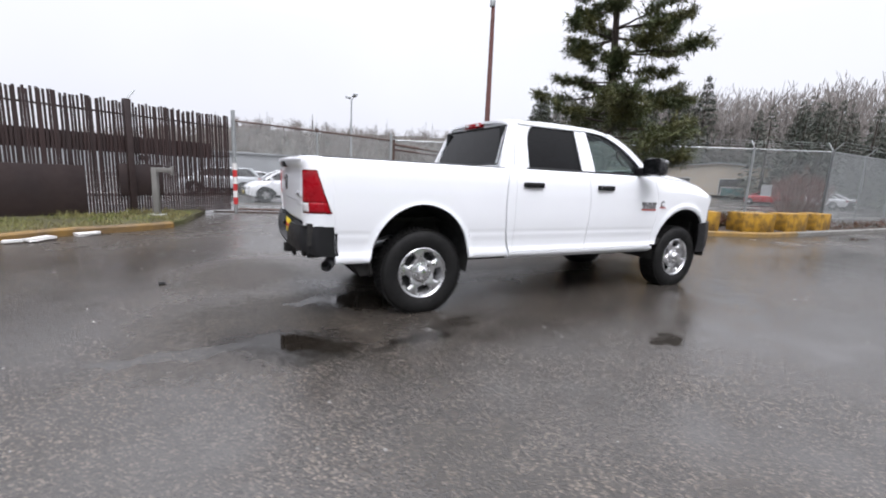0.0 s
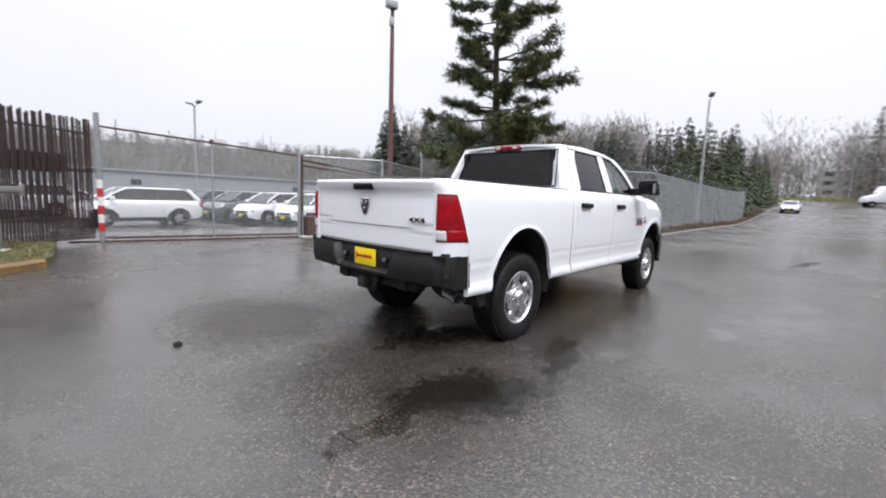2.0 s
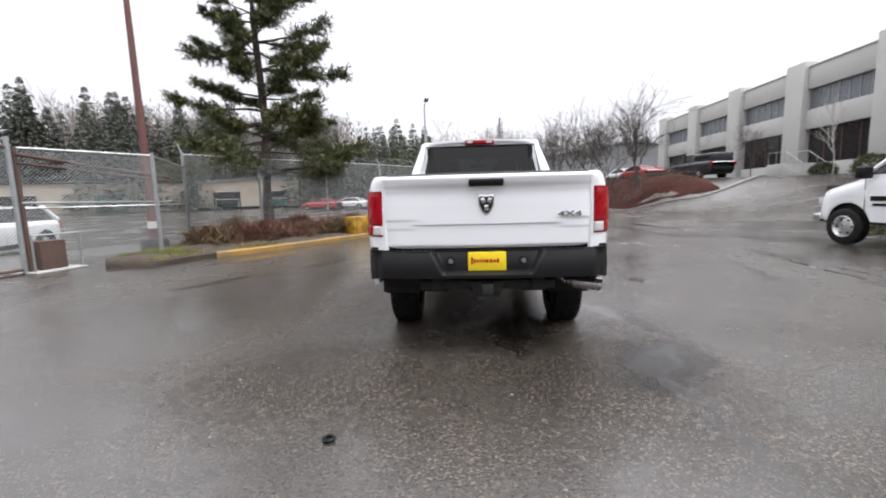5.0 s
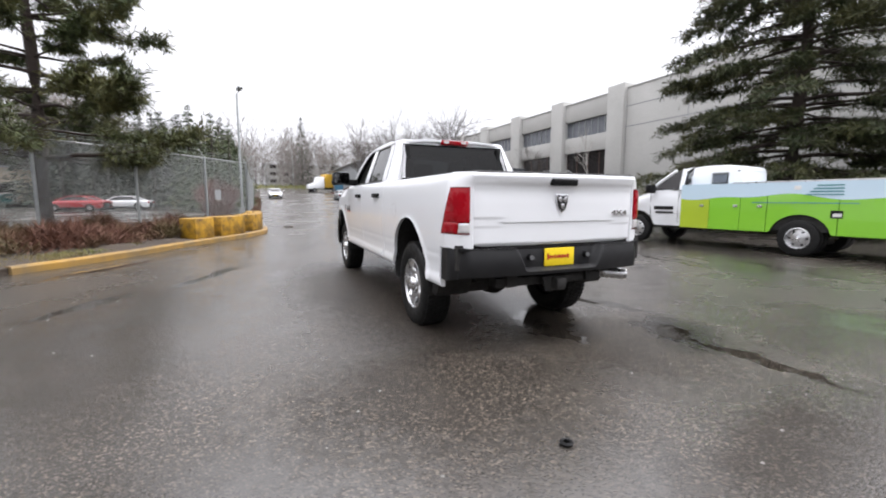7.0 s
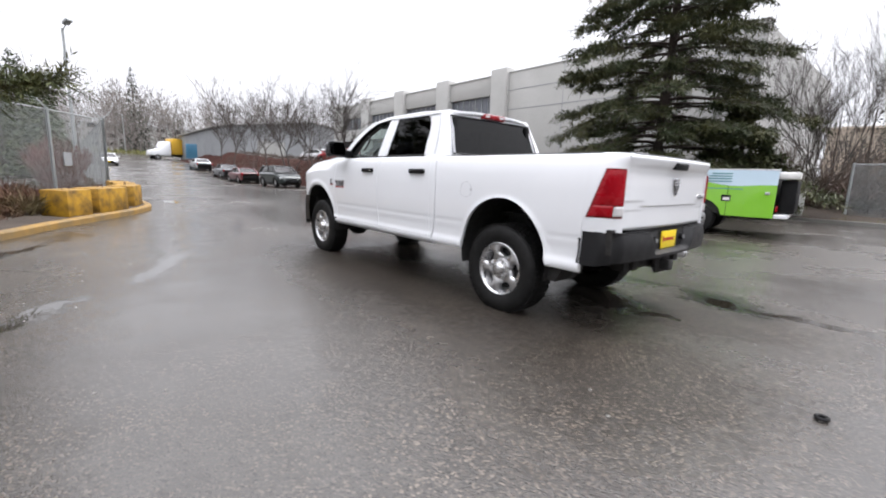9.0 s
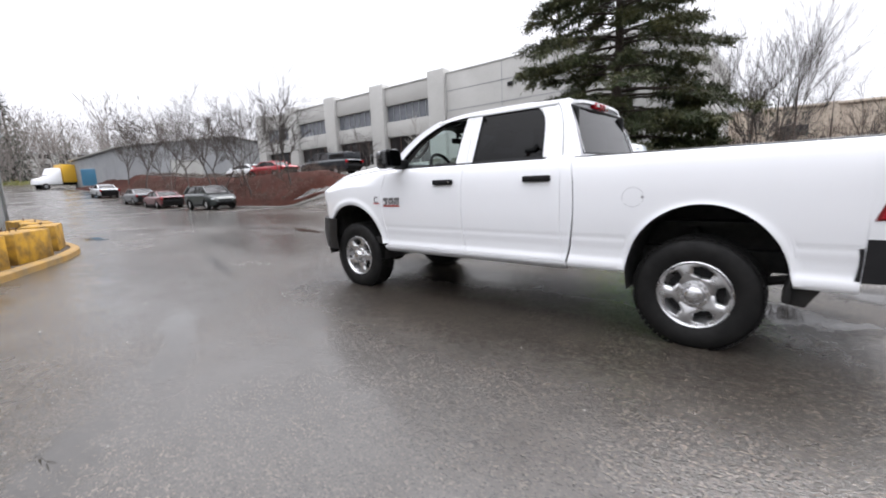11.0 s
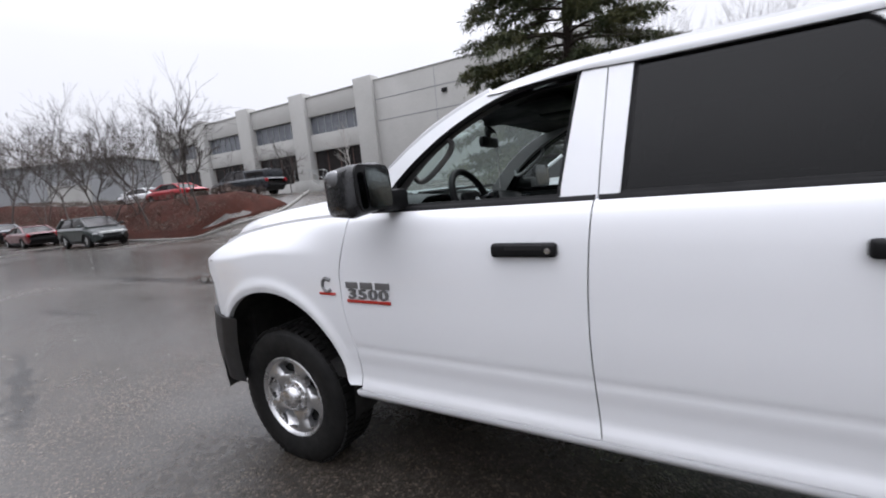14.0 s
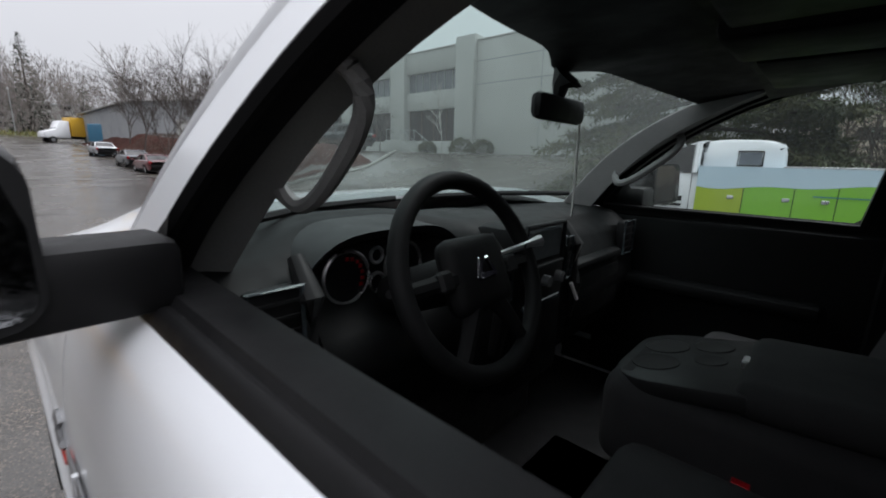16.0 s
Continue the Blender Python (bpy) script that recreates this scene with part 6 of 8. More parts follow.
cabin("radio_panel", box(2.82, 2.96, -0.165, 0.135, 1.00, 1.488, 0.03, 2), "vinyl")
cabin("touch_screen", box(2.812, 2.825, -0.105, 0.075, 1.385, 1.475, 0.006, 1), "radio_glass", "radio screen")
cabin("screen_frame", tube([(2.814, -0.120, 1.372), (2.814, -0.120, 1.486), (2.814, 0.088, 1.486), (2.814, 0.088, 1.372), (2.814, -0.120, 1.372)], 0.007, 6, close=False), "soft_grey")
for yy in (-0.09, -0.015, 0.06):
    kn = lathe([(0, -0.022), (0.016, -0.02), (0.018, 0.0)], 16, 'x')
    bmesh.ops.translate(kn, vec=(2.812, yy, 1.325), verts=kn.verts)
    cabin("knob", kn, "smoke", "metal-rimmed dial")
cabin("button_row", box(2.812, 2.822, -0.12, 0.09, 1.25, 1.268, 0.003, 1), "screen")
cabin("glove_box", box(2.825, 2.86, -0.66, -0.24, 1.10, 1.28, 0.02), "vinyl")
cabin("tray", box(2.81, 2.88, -0.62, -0.22, 1.305, 1.335, 0.012), "vinyl", "grey tray in the dashboard")
cabin("dangling_key", tube([(2.80, -0.165, 1.29), (2.785, -0.185, 1.235)], 0.006, 6), "lens_white")

# steering wheel
sc, tilt_ = Vector((2.735, 0.405, 1.440)), 23
sm = pose(*sc, 0, -90 + tilt_, 0)
ring = [sm @ Vector((0.190 * math.cos(a), 0.190 * math.sin(a), 0)) for a in [2 * math.pi * k / 48 for k in range(49)]]
wheel_s = cabin("steering_wheel", tube(ring, 0.0185, 12, close=False), "vinyl", "black steering wheel with a chrome emblem")
hubb = box(-0.075, 0.075, -0.085, 0.085, -0.03, 0.025, 0.028, 3, m=sm)
part("horn_pad", hubb, "vinyl", wheel_s)
for a0, ln in ((0, 0.18), (180, 0.18), (238, 0.18), (302, 0.18)):
    c, s = math.cos(radians(a0 - 0)), math.sin(radians(a0))
    # wheel's own axes: x is up the rim, y is across
    p0, p1 = Vector((0.05 * s, 0.05 * c, 0.0)), Vector((ln * s, ln * c, -0.006))
    part("spoke", tube([sm @ p0, sm @ ((p0 + p1) / 2 + Vector((0, 0, 0.004))), sm @ p1], [0.024, 0.016, 0.015], 8), "vinyl", wheel_s)
for q in ((-0.018, 22), (0.018, -22)):
    part("wheel_emblem", box(-0.022, 0.022, q[0] - 0.007, q[0] + 0.007, 0.024, 0.031, 0.003, 1, m=sm @ pose(0.0, 0, 0, 0, 0, q[1])), "chrome", wheel_s)
part("wheel_emblem", box(-0.014, 0.0, -0.02, 0.02, 0.024, 0.0305, 0.003, 1, m=sm), "chrome", wheel_s)
for s in (-1, 1):
    part("switch_pad", box(-0.02, 0.02, s * 0.10 - 0.018, s * 0.10 + 0.018, 0.004, 0.022, 0.006, 1, m=sm), "trim", wheel_s)
cabin("steering_column", tube([sm @ Vector((0, 0, -0.02)), sm @ Vector((0, 0, -0.26))], 0.05, 12), "vinyl")
cabin("shift_lever", tube([(2.80, 0.36, 1.43), (2.73, 0.22, 1.475), (2.72, 0.19, 1.48)], [0.008, 0.008, 0.014], 8), "alloy", "column shift lever")
cabin("stalk", tube([(2.80, 0.47, 1.42), (2.75, 0.61, 1.44)], 0.008, 8), "trim")

# lining over the top of the windshield
def header_fn(u, v):
    e = 0.03 + 0.94 * u
    cut = 0.86 - 0.05 * abs(2 * e - 1) ** 2 - 0.06 * math.exp(-((e - 0.5) / 0.07) ** 2)
    a = ws_fn(e, cut) + Vector((-0.012, 0, -0.022))
    b = Vector((2.30, a.y * 0.98, 1.895 + 0.02 * (1 - (2 * e - 1) ** 2)))
    return a.lerp(b, v)


cabin("header_trim", shell(header_fn, 30, 6, (0.004, 0, 0.014)), "vinyl", "dark lining over the windshield")
# inside mirror
cabin("inside_mirror", box(2.785, 2.82, -0.135, 0.115, 1.755, 1.82, 0.018, 2), "trim", "rear-view mirror on the windshield")
cabin("mirror_stem", tube([(2.81, -0.01, 1.80), (2.80, 0.0, 1.845), (2.78, 0.0, 1.865)], [0.012, 0.022, 0.045], 8), "trim")
cabin("overhead_console", box(2.10, 2.45, -0.12, 0.12, 1.87, 1.925, 0.02, 2), "vinyl")
for s in (1, -1):
    cabin("sun_visor", box(2.20, 2.42, s * 0.36 - 0.2, s * 0.36 + 0.2, 1.875, 1.895, 0.008, 2), "vinyl")
cabin("lanyard", tube([(2.80, -0.13, 1.76), (2.80, -0.13, 1.50)], 0.0035, 5), "litter", "white cord hanging from the mirror")


# seats
def seat_shape(y0, y1, x_back, x_front, z_cush, z_top):
    out = []
    c = box(x_back, x_front, y0, y1, z_cush - 0.16, z_cush, 0.05, 3)
    out.append(("seat_cushion", c))
    bk = box(-0.075, 0.075, y0, y1, 0.0, z_top - z_cush, 0.06, 3, m=pose(x_back + 0.02, 0, z_cush - 0.04, 0, -14, 0))
    out.append(("seat_back", bk))
    w = 0.13
    yc = (y0 + y1) / 2
    tz = z_top + 0.09
    out.append(("headrest", box(-0.05, 0.05, yc - w, yc + w, -0.09, 0.09, 0.04, 3, m=pose(x_back - 0.16, 0, tz, 0, -14, 0))))
    return out


for y0, y1 in ((0.16, 0.66), (-0.66, -0.16)):
    for n_, b in seat_shape(y0, y1, 2.02, 2.50, 1.10, 1.62):
        cabin(n_, b, "cloth", "dark grey cloth seat")
for y0, y1 in ((0.10, 0.68), (-0.68, 0.08)):
    for n_, b in seat_shape(y0, y1, 1.28, 1.70, 1.06, 1.50):
        cabin(n_, b, "cloth", "dark grey cloth seat")
con = cabin("centre_console", box(1.96, 2.57, -0.155, 0.155, 0.98, 1.205, 0.05, 3), "cloth", "folded centre seat console")
tray_m = pose(2.43, -0.02, 1.205, 0, 11, 0)
tray = [(-0.13, -0.165)] + [(0.04 + 0.09 * math.cos(a), 0.075 * s_ + 0.09 * math.sin(a)) for s_, a0 in ((-1, -90), (1, 0)) for a in [radians(a0 + 15 * q) for q in range(7)]] + [(-0.13, 0.165)]
tb_ = prism(tray, -0.02, 0.016, 'z', bevel=0.006)
bmesh.ops.transform(tb_, matrix=tray_m, verts=tb_.verts)
part("console_top", tb_, "soft_grey", con, "grey cup-holder tray")
part("console_lid", box(-0.24, 0.24, -0.165, 0.165, -0.04, 0.035, 0.032, 3, m=pose(2.09, -0.02, 1.247, 0, 4, 0)), "cloth", con, "padded grey console lid")
# flat dark discs painted in place of shaded cup wells
for x, y, r in ((0.055, 0.055, 0.044), (0.060, -0.058, 0.044), (-0.035, -0.09, 0.036), (-0.045, 0.005, 0.026)):
    cl = lathe([(0.0, 0.0165), (r, 0.0168), (r + 0.005, 0.0185), (r + 0.007, 0.014)], 20, 'z')
    bmesh.ops.transform(cl, matrix=tray_m @ Matrix.Translation((x, y, 0)), verts=cl.verts)
    part("cup_holder", cl, "dark_gap", con)
part("latch", box(2.318, 2.334, -0.04, 0.0, 1.236, 1.256, 0.004, 1), "alloy", con)
cabin("belt_buckle", box(2.27, 2.31, 0.150, 0.175, 1.02, 1.08, 0.006, 1), "trim")
cabin("buckle_button", box(2.275, 2.305, 0.152, 0.173, 1.078, 1.086, 0.002, 1), "lens_red", "red seat-belt button")

# ---- other vehicles ----
def road_wheel(parent, x, y, r, w, sg, rim="alloy", spokes=5):
    wh = new("wheel")
    wh.parent = parent
    part("tyre", lathe([(r * 0.62, -w / 2), (r * 0.9, -w * 0.52), (r * 0.985, -w * 0.42), (r, -w * 0.3), (r, w * 0.3), (r * 0.985, w * 0.42), (r * 0.9, w * 0.52), (r * 0.62, w / 2)], 28), "rubber", wh)
    part("rim", lathe([(r * 0.60, -w * 0.3), (r * 0.60, w * 0.3), (r * 0.645, w * 0.47), (r * 0.62, w * 0.52), (r * 0.575, w * 0.42), (r * 0.55, w * 0.15), (0.0, w * 0.12)], 28), "under", wh)
    for k in range(spokes):
        a = 2 * math.pi * k / spokes
        part("spoke", box(r * 0.08, r * 0.60, w * 0.22, w * 0.44, -r * 0.15, r * 0.15, 0.012, 1, m=Matrix.Rotation(a, 4, 'Y')), rim, wh)
    part("hub_cap", lathe([(0, w * 0.47), (r * 0.16, w * 0.45), (r * 0.2, w * 0.3)], 16), rim, wh)
    wh.matrix_basis = pose(x, y, r, 0, 0, 0 if sg > 0 else 180)
    return wh


def car(name, label, mat, m, wb=2.75, length=4.7, width=1.88, kind="suv", group="", rim="alloy", plate="plate", trim_low=True):
    """A road car facing +x with the rear axle at the origin. kind: suv, sedan or pickup."""
    th = thing(name, label, "car" if kind != "pickup" else "truck", group, m)
    r = 0.36 if kind != "sedan" else 0.33
    fo = (length - wb) * 0.46
    ro = length - wb - fo
    xr, xf = -ro, wb + fo
    hood, belt_z, roof = {"suv": (1.04, 1.12, 1.66), "sedan": (0.92, 0.98, 1.45), "pickup": (1.12, 1.16, 1.82)}[kind]
    xs_ = {"suv": (wb + 0.0, wb - 0.86, -ro + 0.62, -ro + 0.16), "sedan": (wb - 0.10, wb - 1.0, 0.55, -0.35), "pickup": (wb - 0.25, wb - 0.95, 0.95, 0.72)}[kind]
    deck = {"suv": belt_z, "sedan": 1.02, "pickup": 1.22}[kind]
    topl = spline([(xr, deck - 0.12), (xr + 0.12, deck), (xs_[3], max(deck, belt_z)), (wb - 0.3, belt_z), (wb - 0.05, hood + 0.02), (wb + 0.35, hood - 0.03), (xf - 0.30, hood - 0.14), (xf - 0.10, hood - 0.26), (xf, hood - 0.48)])
    half = spline([(xr, width / 2 - 0.14), (xr + 0.25, width / 2 - 0.02), (0.4, width / 2), (wb - 0.3, width / 2), (xf - 0.42, width / 2 - 0.05), (xf - 0.15, width / 2 - 0.17), (xf, width / 2 - 0.42)])
    base = 0.30 if kind != "pickup" else 0.42

    def low(x):
        z = base + 0.10 * smoothstep(xf - 0.3, xf, x) + 0.12 * smoothstep(xr + 0.3, xr, x)
        for cx in (0.0, wb):
            d = abs(x - cx) / (r + 0.075)
            if d < 1:
                z = max(z, r * 0.9 + (r + 0.09) * math.sqrt(1 - d * d))
        return z

    def body(u, v):
        x = xr + (xf - xr) * u
        w, zt, zb = half(x), topl(x), low(x)
        if v < 0.4 or v > 0.6:
            k = v / 0.4 if v < 0.4 else (1 - v) / 0.4
            z = zb + (zt - 0.02 - zb) * k
            q = (z - base) / (zt - base)
            y = w * (0.93 + 0.09 * math.sin(min(1, max(0, q)) * math.pi * 0.72) - 0.06 * smoothstep(0.8, 1.0, q))
            y += 0.02 * sum(math.exp(-((math.hypot(x - cx, z - r) - r - 0.1) / 0.05) ** 2) for cx in (0, wb))
            return (x, y if v < 0.4 else -y, z)
        k = (v - 0.4) / 0.2
        return (x, w * 0.93 * (1 - 2 * k), zt + 0.02 * math.sin(k * math.pi))
    b = grid(body, 64, 30)
    bmesh.ops.holes_fill(b, edges=[e for e in b.edges if len(e.link_faces) == 1 and all(abs(v.co.x - xf) < 1e-4 or abs(v.co.x - xr) < 1e-4 for v in e.verts)], sides=0)
    part("body", b, mat, th, smooth=40)
    part("underbody", box(xr + 0.25, xf - 0.55, -width / 2 + 0.12, width / 2 - 0.12, base - 0.08, belt_z - 0.2), "under", th)
    # glasshouse
    wb_, wr_ = width / 2 - 0.09, width / 2 - 0.27
    lo = [(xs_[0], wb_ - 0.06), (xs_[3], wb_ - 0.03)]
    hi = [(xs_[1], wr_), (xs_[2], wr_)]
    g = bmesh.new()
    c = [g.verts.new(p) for p in ((lo[0][0], lo[0][1], belt_z), (lo[1][0], lo[1][1], belt_z), (lo[1][0], -lo[1][1], belt_z), (lo[0][0], -lo[0][1], belt_z), (hi[0][0], hi[0][1], roof - 0.05), (hi[1][0], hi[1][1], roof - 0.05), (hi[1][0], -hi[1][1], roof - 0.05), (hi[0][0], -hi[0][1], roof - 0.05))]
    for f in ((0, 1, 5, 4), (2, 3, 7, 6), (1, 2, 6, 5), (3, 0, 4, 7), (4, 5, 6, 7)):
        g.faces.new([c[i] for i in f])
    part("glasshouse", g, "win_dark", th, "dark window glass", smooth=0)
    part("roof", shell(lambda u, v: (hi[1][0] - 0.06 + (hi[0][0] - hi[1][0] + 0.10) * u, (wr_ + 0.025) * (2 * v - 1), roof - 0.045 + 0.055 * (1 - (2 * v - 1) ** 4) * (1 - (2 * u - 1) ** 6)), 14, 12, (0, 0, -0.03)), mat, th)
    for s in (1, -1):
        part("pillar", tube([(lo[0][0], s * lo[0][1], belt_z), ((lo[0][0] + hi[0][0]) / 2 + 0.04, s * (lo[0][1] + hi[0][1]) / 2, (belt_z + roof) / 2), (hi[0][0], s * hi[0][1], roof - 0.04)], 0.04, 6), mat, th)
        part("pillar", tube([(lo[1][0], s * lo[1][1], belt_z), (hi[1][0], s * hi[1][1], roof - 0.04)], 0.10 if kind == "suv" else 0.055, 8), mat, th)
        xm = (xs_[1] + xs_[2]) / 2 + 0.15
        part("pillar", tube([(xm, s * (wb_ - 0.02), belt_z), (xm - 0.03, s * (wr_ + 0.01), roof - 0.05)], 0.03, 6), "trim", th)
        part("door_mirror", box(xs_[0] - 0.32, xs_[0] - 0.16, s * (width / 2 + 0.09) - 0.09, s * (width / 2 + 0.09) + 0.09, belt_z + 0.0, belt_z + 0.14, 0.03), mat, th)
        for xd in (wb - 1.15, wb - 2.1 if kind != "pickup" else 0.95):
            part("door_handle", box(xd, xd + 0.18, s * (width / 2 + 0.005) - 0.02, s * (width / 2 + 0.005) + 0.02, belt_z - 0.20, belt_z - 0.165, 0.008), mat, th)
            part("door_seam", tube([(xd - 0.05, s * (half(xd) * 1.012), base + 0.12), (xd - 0.05, s * (half(xd) * 1.005), belt_z - 0.05)], 0.006, 4), "dark_gap", th)
        part("headlamp", box(xf - 0.42, xf - 0.08, s * (half(xf - 0.18) - 0.07) - 0.13, s * (half(xf - 0.18) - 0.07) + 0.07, hood - 0.36, hood - 0.25, 0.04), "head", th)
        part("tail_lamp", box(xr + 0.01, xr + 0.22, s * (half(xr + 0.1) + 0.0) - 0.12, s * (half(xr + 0.1) + 0.0) + 0.05, deck - 0.30, deck - 0.08, 0.03), "lens_red", th)
        if trim_low:
            part("sill_trim", box(r + 0.12, wb - r - 0.12, s * (width / 2 - 0.06) - 0.03, s * (width / 2 - 0.06) + 0.03, base - 0.03, base + 0.09, 0.02), "trim", th)
    part("grille", box(xf - 0.14, xf - 0.005, -width / 2 + 0.50, width / 2 - 0.50, hood - 0.46, hood - 0.34, 0.02), "trim", th)
    part("front_bumper", box(xf - 0.22, xf + 0.012, -width / 2 + 0.48, width / 2 - 0.48, base + 0.12, base + 0.22, 0.03), "trim", th)
    if kind == "suv":
        for cx in (0.0, wb):
            for s in (1, -1):
                arc = [(cx + (r + 0.085) * math.cos(a), s * (half(cx) * 0.985 + 0.004), r + (r + 0.085) * math.sin(a) * 0.97) for a in [math.pi * q / 14 for q in range(15)]]
                part("arch_trim", tube(arc, 0.045, 6), "trim", th, "dark wheel arch cladding")
    part("rear_bumper", box(xr - 0.03, xr + 0.15, -width / 2 + 0.2, width / 2 - 0.2, base + 0.15, base + 0.36, 0.04), "trim", th)
    if plate:
        part("plate", box(xf + 0.03, xf + 0.045, -0.15, 0.15, base + 0.12, base + 0.25), plate, th)
    if kind == "pickup":
        part("canopy", box(xr + 0.1, xs_[3] + 0.08, -wb_ + 0.05, wb_ - 0.05, deck - 0.02, roof - 0.08, 0.08, 2), mat, th)
        for s in (1, -1):
            part("canopy_window", box(xr + 0.35, xs_[3] - 0.15, s * (wb_ - 0.052) - 0.008, s * (wb_ - 0.052) + 0.008, deck + 0.14, roof - 0.22, 0.004, 1), "win_dark", th)
    for x in (0.0, wb):
        for s in (1, -1):
            road_wheel(th, x, s * (width / 2 - 0.12), r, 0.235, s, rim)
    return th


LOT = "new cars parked in the lot"
car("suv", "white compact SUV parked in the fenced lot", "white", pose(2.62, 19.7, height(2.6, 19.7), 0, 0, 186), group=LOT)
car("suv", "white mid-size SUV parked nose-out beside another", "white", pose(9.0, 19.3, height(9, 19.3), 0, 0, 194), 2.95, 4.9, group=LOT)
car("suv", "white SUV parked beside the gate post", "white", pose(9.8, 16.7, height(9.8, 16.7), 0, 0, 194), 2.9, 4.8, group=LOT)
car("suv", "dark grey SUV parked nose-out in the lot", "grey", pose(8.3, 22.3, height(8.3, 22.3), 0, 0, 193), group=LOT)
car("suv", "black SUV parked nose-out in the lot", "black", pose(7.7, 25.3, height(7.7, 25.3), 0, 0, 193), group=LOT)
car("sedan", "silver car parked further back in the lot", "silver", pose(6.9, 28.5, height(6.9, 28.5), 0, 0, 192), kind="sedan", group=LOT)
for k, (mt, lb) in enumerate((("silver", "silver car parked far back in the lot"), ("grey", "grey car parked far back in the lot"), ("white", "white car parked far back in the lot"))):
    car("sedan", lb, mt, pose(-0.95 + 1.1 * k, 26.3 + 3.2 * k, height(0, 26.3 + 3.2 * k), 0, 0, 187), kind="sedan" if k else "suv", group=LOT)
STREET = "cars parked along the street"
car("suv", "dark green SUV parked at the kerb, facing down the road", "green_dark", pose(32.9, -8.45, 0, 0, 0, 181), 2.7, 4.6, group=STREET, plate=None)
car("sedan", "maroon sedan parked at the kerb", "maroon", pose(40.0, -8.5, 0.0, 0, 0, 1), kind="sedan", group=STREET, plate=None)
car("sedan", "dark blue-grey sedan parked at the kerb", "grey", pose(46.6, -8.6, height(46.6, -8.6), 0, -1, 0), kind="sedan", group=STREET, plate=None)
car("sedan", "grey hatchback parked up the street", "silver", pose(59.0, -8.6, height(59, -8.6), 0, -2.5, 0), kind="sedan", group=STREET)
car("suv", "white car coming down the far lane", "white", pose(66.5, 0.6, height(66, 0.6), 0, 2.5, 180), kind="sedan", group=STREET)
car("sedan", "white car parked on the upper lot", "white", pose(37.6, -15.3, 2.1, 0, 0, 12), kind="sedan", group="cars on the upper lot")
car("hatchback", "bright red hatchback parked above the mulch bank", "red", pose(32.6, -14.9, 2.06, 0, 0, 12), 2.6, 4.3, kind="sedan", group="cars on the upper lot")
car("pickup", "dark blue-black pickup with a canopy on the upper lot", "night_blue", pose(26.6, -16.6, 2.0, 0, 0, 8), 3.2, 5.4, kind="pickup", group="cars on the upper lot")
car("sedan", "red car in the yard behind the fence", "red", pose(45.5, 16.9, height(45, 17), 0, 0, 80), kind="sedan", group="cars in the yard")
car("sedan", "white car in the yard behind the fence", "white", pose(48.5, 14.0, height(48, 14), 0, 0, 86), kind="sedan", group="cars in the yard")
car("sedan", "orange car in the yard behind the fence", "yellow_paint", pose(54.5, 8.6, height(54.5, 9), 0, 0, 92), kind="sedan", group="cars in the yard")


def steel_wheel(parent, x, y, r, w, sg):
    """Black tyre on a bright dished steel disc with hand holes and a hub."""
    wh = new("wheel")
    wh.parent = parent
    part("tyre", lathe([(r * 0.56, -w / 2), (r * 0.88, -w * 0.52), (r * 0.985, -w * 0.42), (r, -w * 0.3), (r, w * 0.3), (r * 0.985, w * 0.42), (r * 0.88, w * 0.52), (r * 0.56, w / 2)], 30), "rubber", wh)
    part("rim", lathe([(r * 0.55, -w * 0.3), (r * 0.55, w * 0.3), (r * 0.60, w * 0.50), (r * 0.57, w * 0.53), (r * 0.52, w * 0.40), (r * 0.50, w * 0.22), (r * 0.30, w * 0.34), (r * 0.20, w * 0.36), (0.0, w * 0.36)], 30), "alloy", wh, "bright steel disc")
    for k in range(6):
        a = 2 * math.pi * k / 6
        hole = lathe([(0.0, 0.012), (r * 0.062, 0.012), (r * 0.062, -0.02)], 10)
        bmesh.ops.translate(hole, vec=(r * 0.40 * math.cos(a), w * 0.28, r * 0.40 * math.sin(a)), verts=hole.verts)
        part("hand_hole", hole, "dark_gap", wh)
    part("hub_cap", lathe([(0, w * 0.60), (r * 0.12, w * 0.57), (r * 0.16, w * 0.30)], 16), "chrome", wh)
    wh.matrix_basis = pose(x, y, r, 0, 0, 0 if sg > 0 else 180)
    return wh


# ---- service truck with a lime green utility body ----
van = thing("service_truck", "white cab service truck with a lime green utility body, parked", "truck", m=pose(1.62, -9.54, 0, 0, 0, 7))
WBV = 3.96
cab_low = spline([(2.7, 0.52), (3.4, 0.52), (4.4, 0.50), (4.75, 0.55)])
cab_top = spline([(2.6, 1.52), (3.45, 1.50), (3.70, 1.42), (4.2, 1.28), (4.55, 1.16), (4.72, 1.00), (4.76, 0.9)])
cab_half = spline([(2.6, 0.98), (3.6, 0.98), (4.3, 0.96), (4.6, 0.88), (4.76, 0.74)])


def cabv(u, v):
    x = 2.66 + 2.10 * u
    w, zt, zb = cab_half(x), cab_top(x), cab_low(x)
    d = abs(x - WBV) / 0.49
    if d < 1:
        zb = max(zb, 0.40 + 0.52 * math.sqrt(1 - d * d))
    if v < 0.4 or v > 0.6:
        k = v / 0.4 if v < 0.4 else (1 - v) / 0.4
        z = zb + (zt - zb) * k
        y = w * (0.95 + 0.05 * math.sin(k * math.pi)) - 0.05 * smoothstep(0.85, 1, k)
        y += 0.018 * math.exp(-((math.hypot(x - WBV, z - 0.4) - 0.54) / 0.05) ** 2)
        return (x, y if v < 0.4 else -y, z)
    k = (v - 0.4) / 0.2
    return (x, (w - 0.06) * (1 - 2 * k), zt + 0.04 * math.sin(k * math.pi))


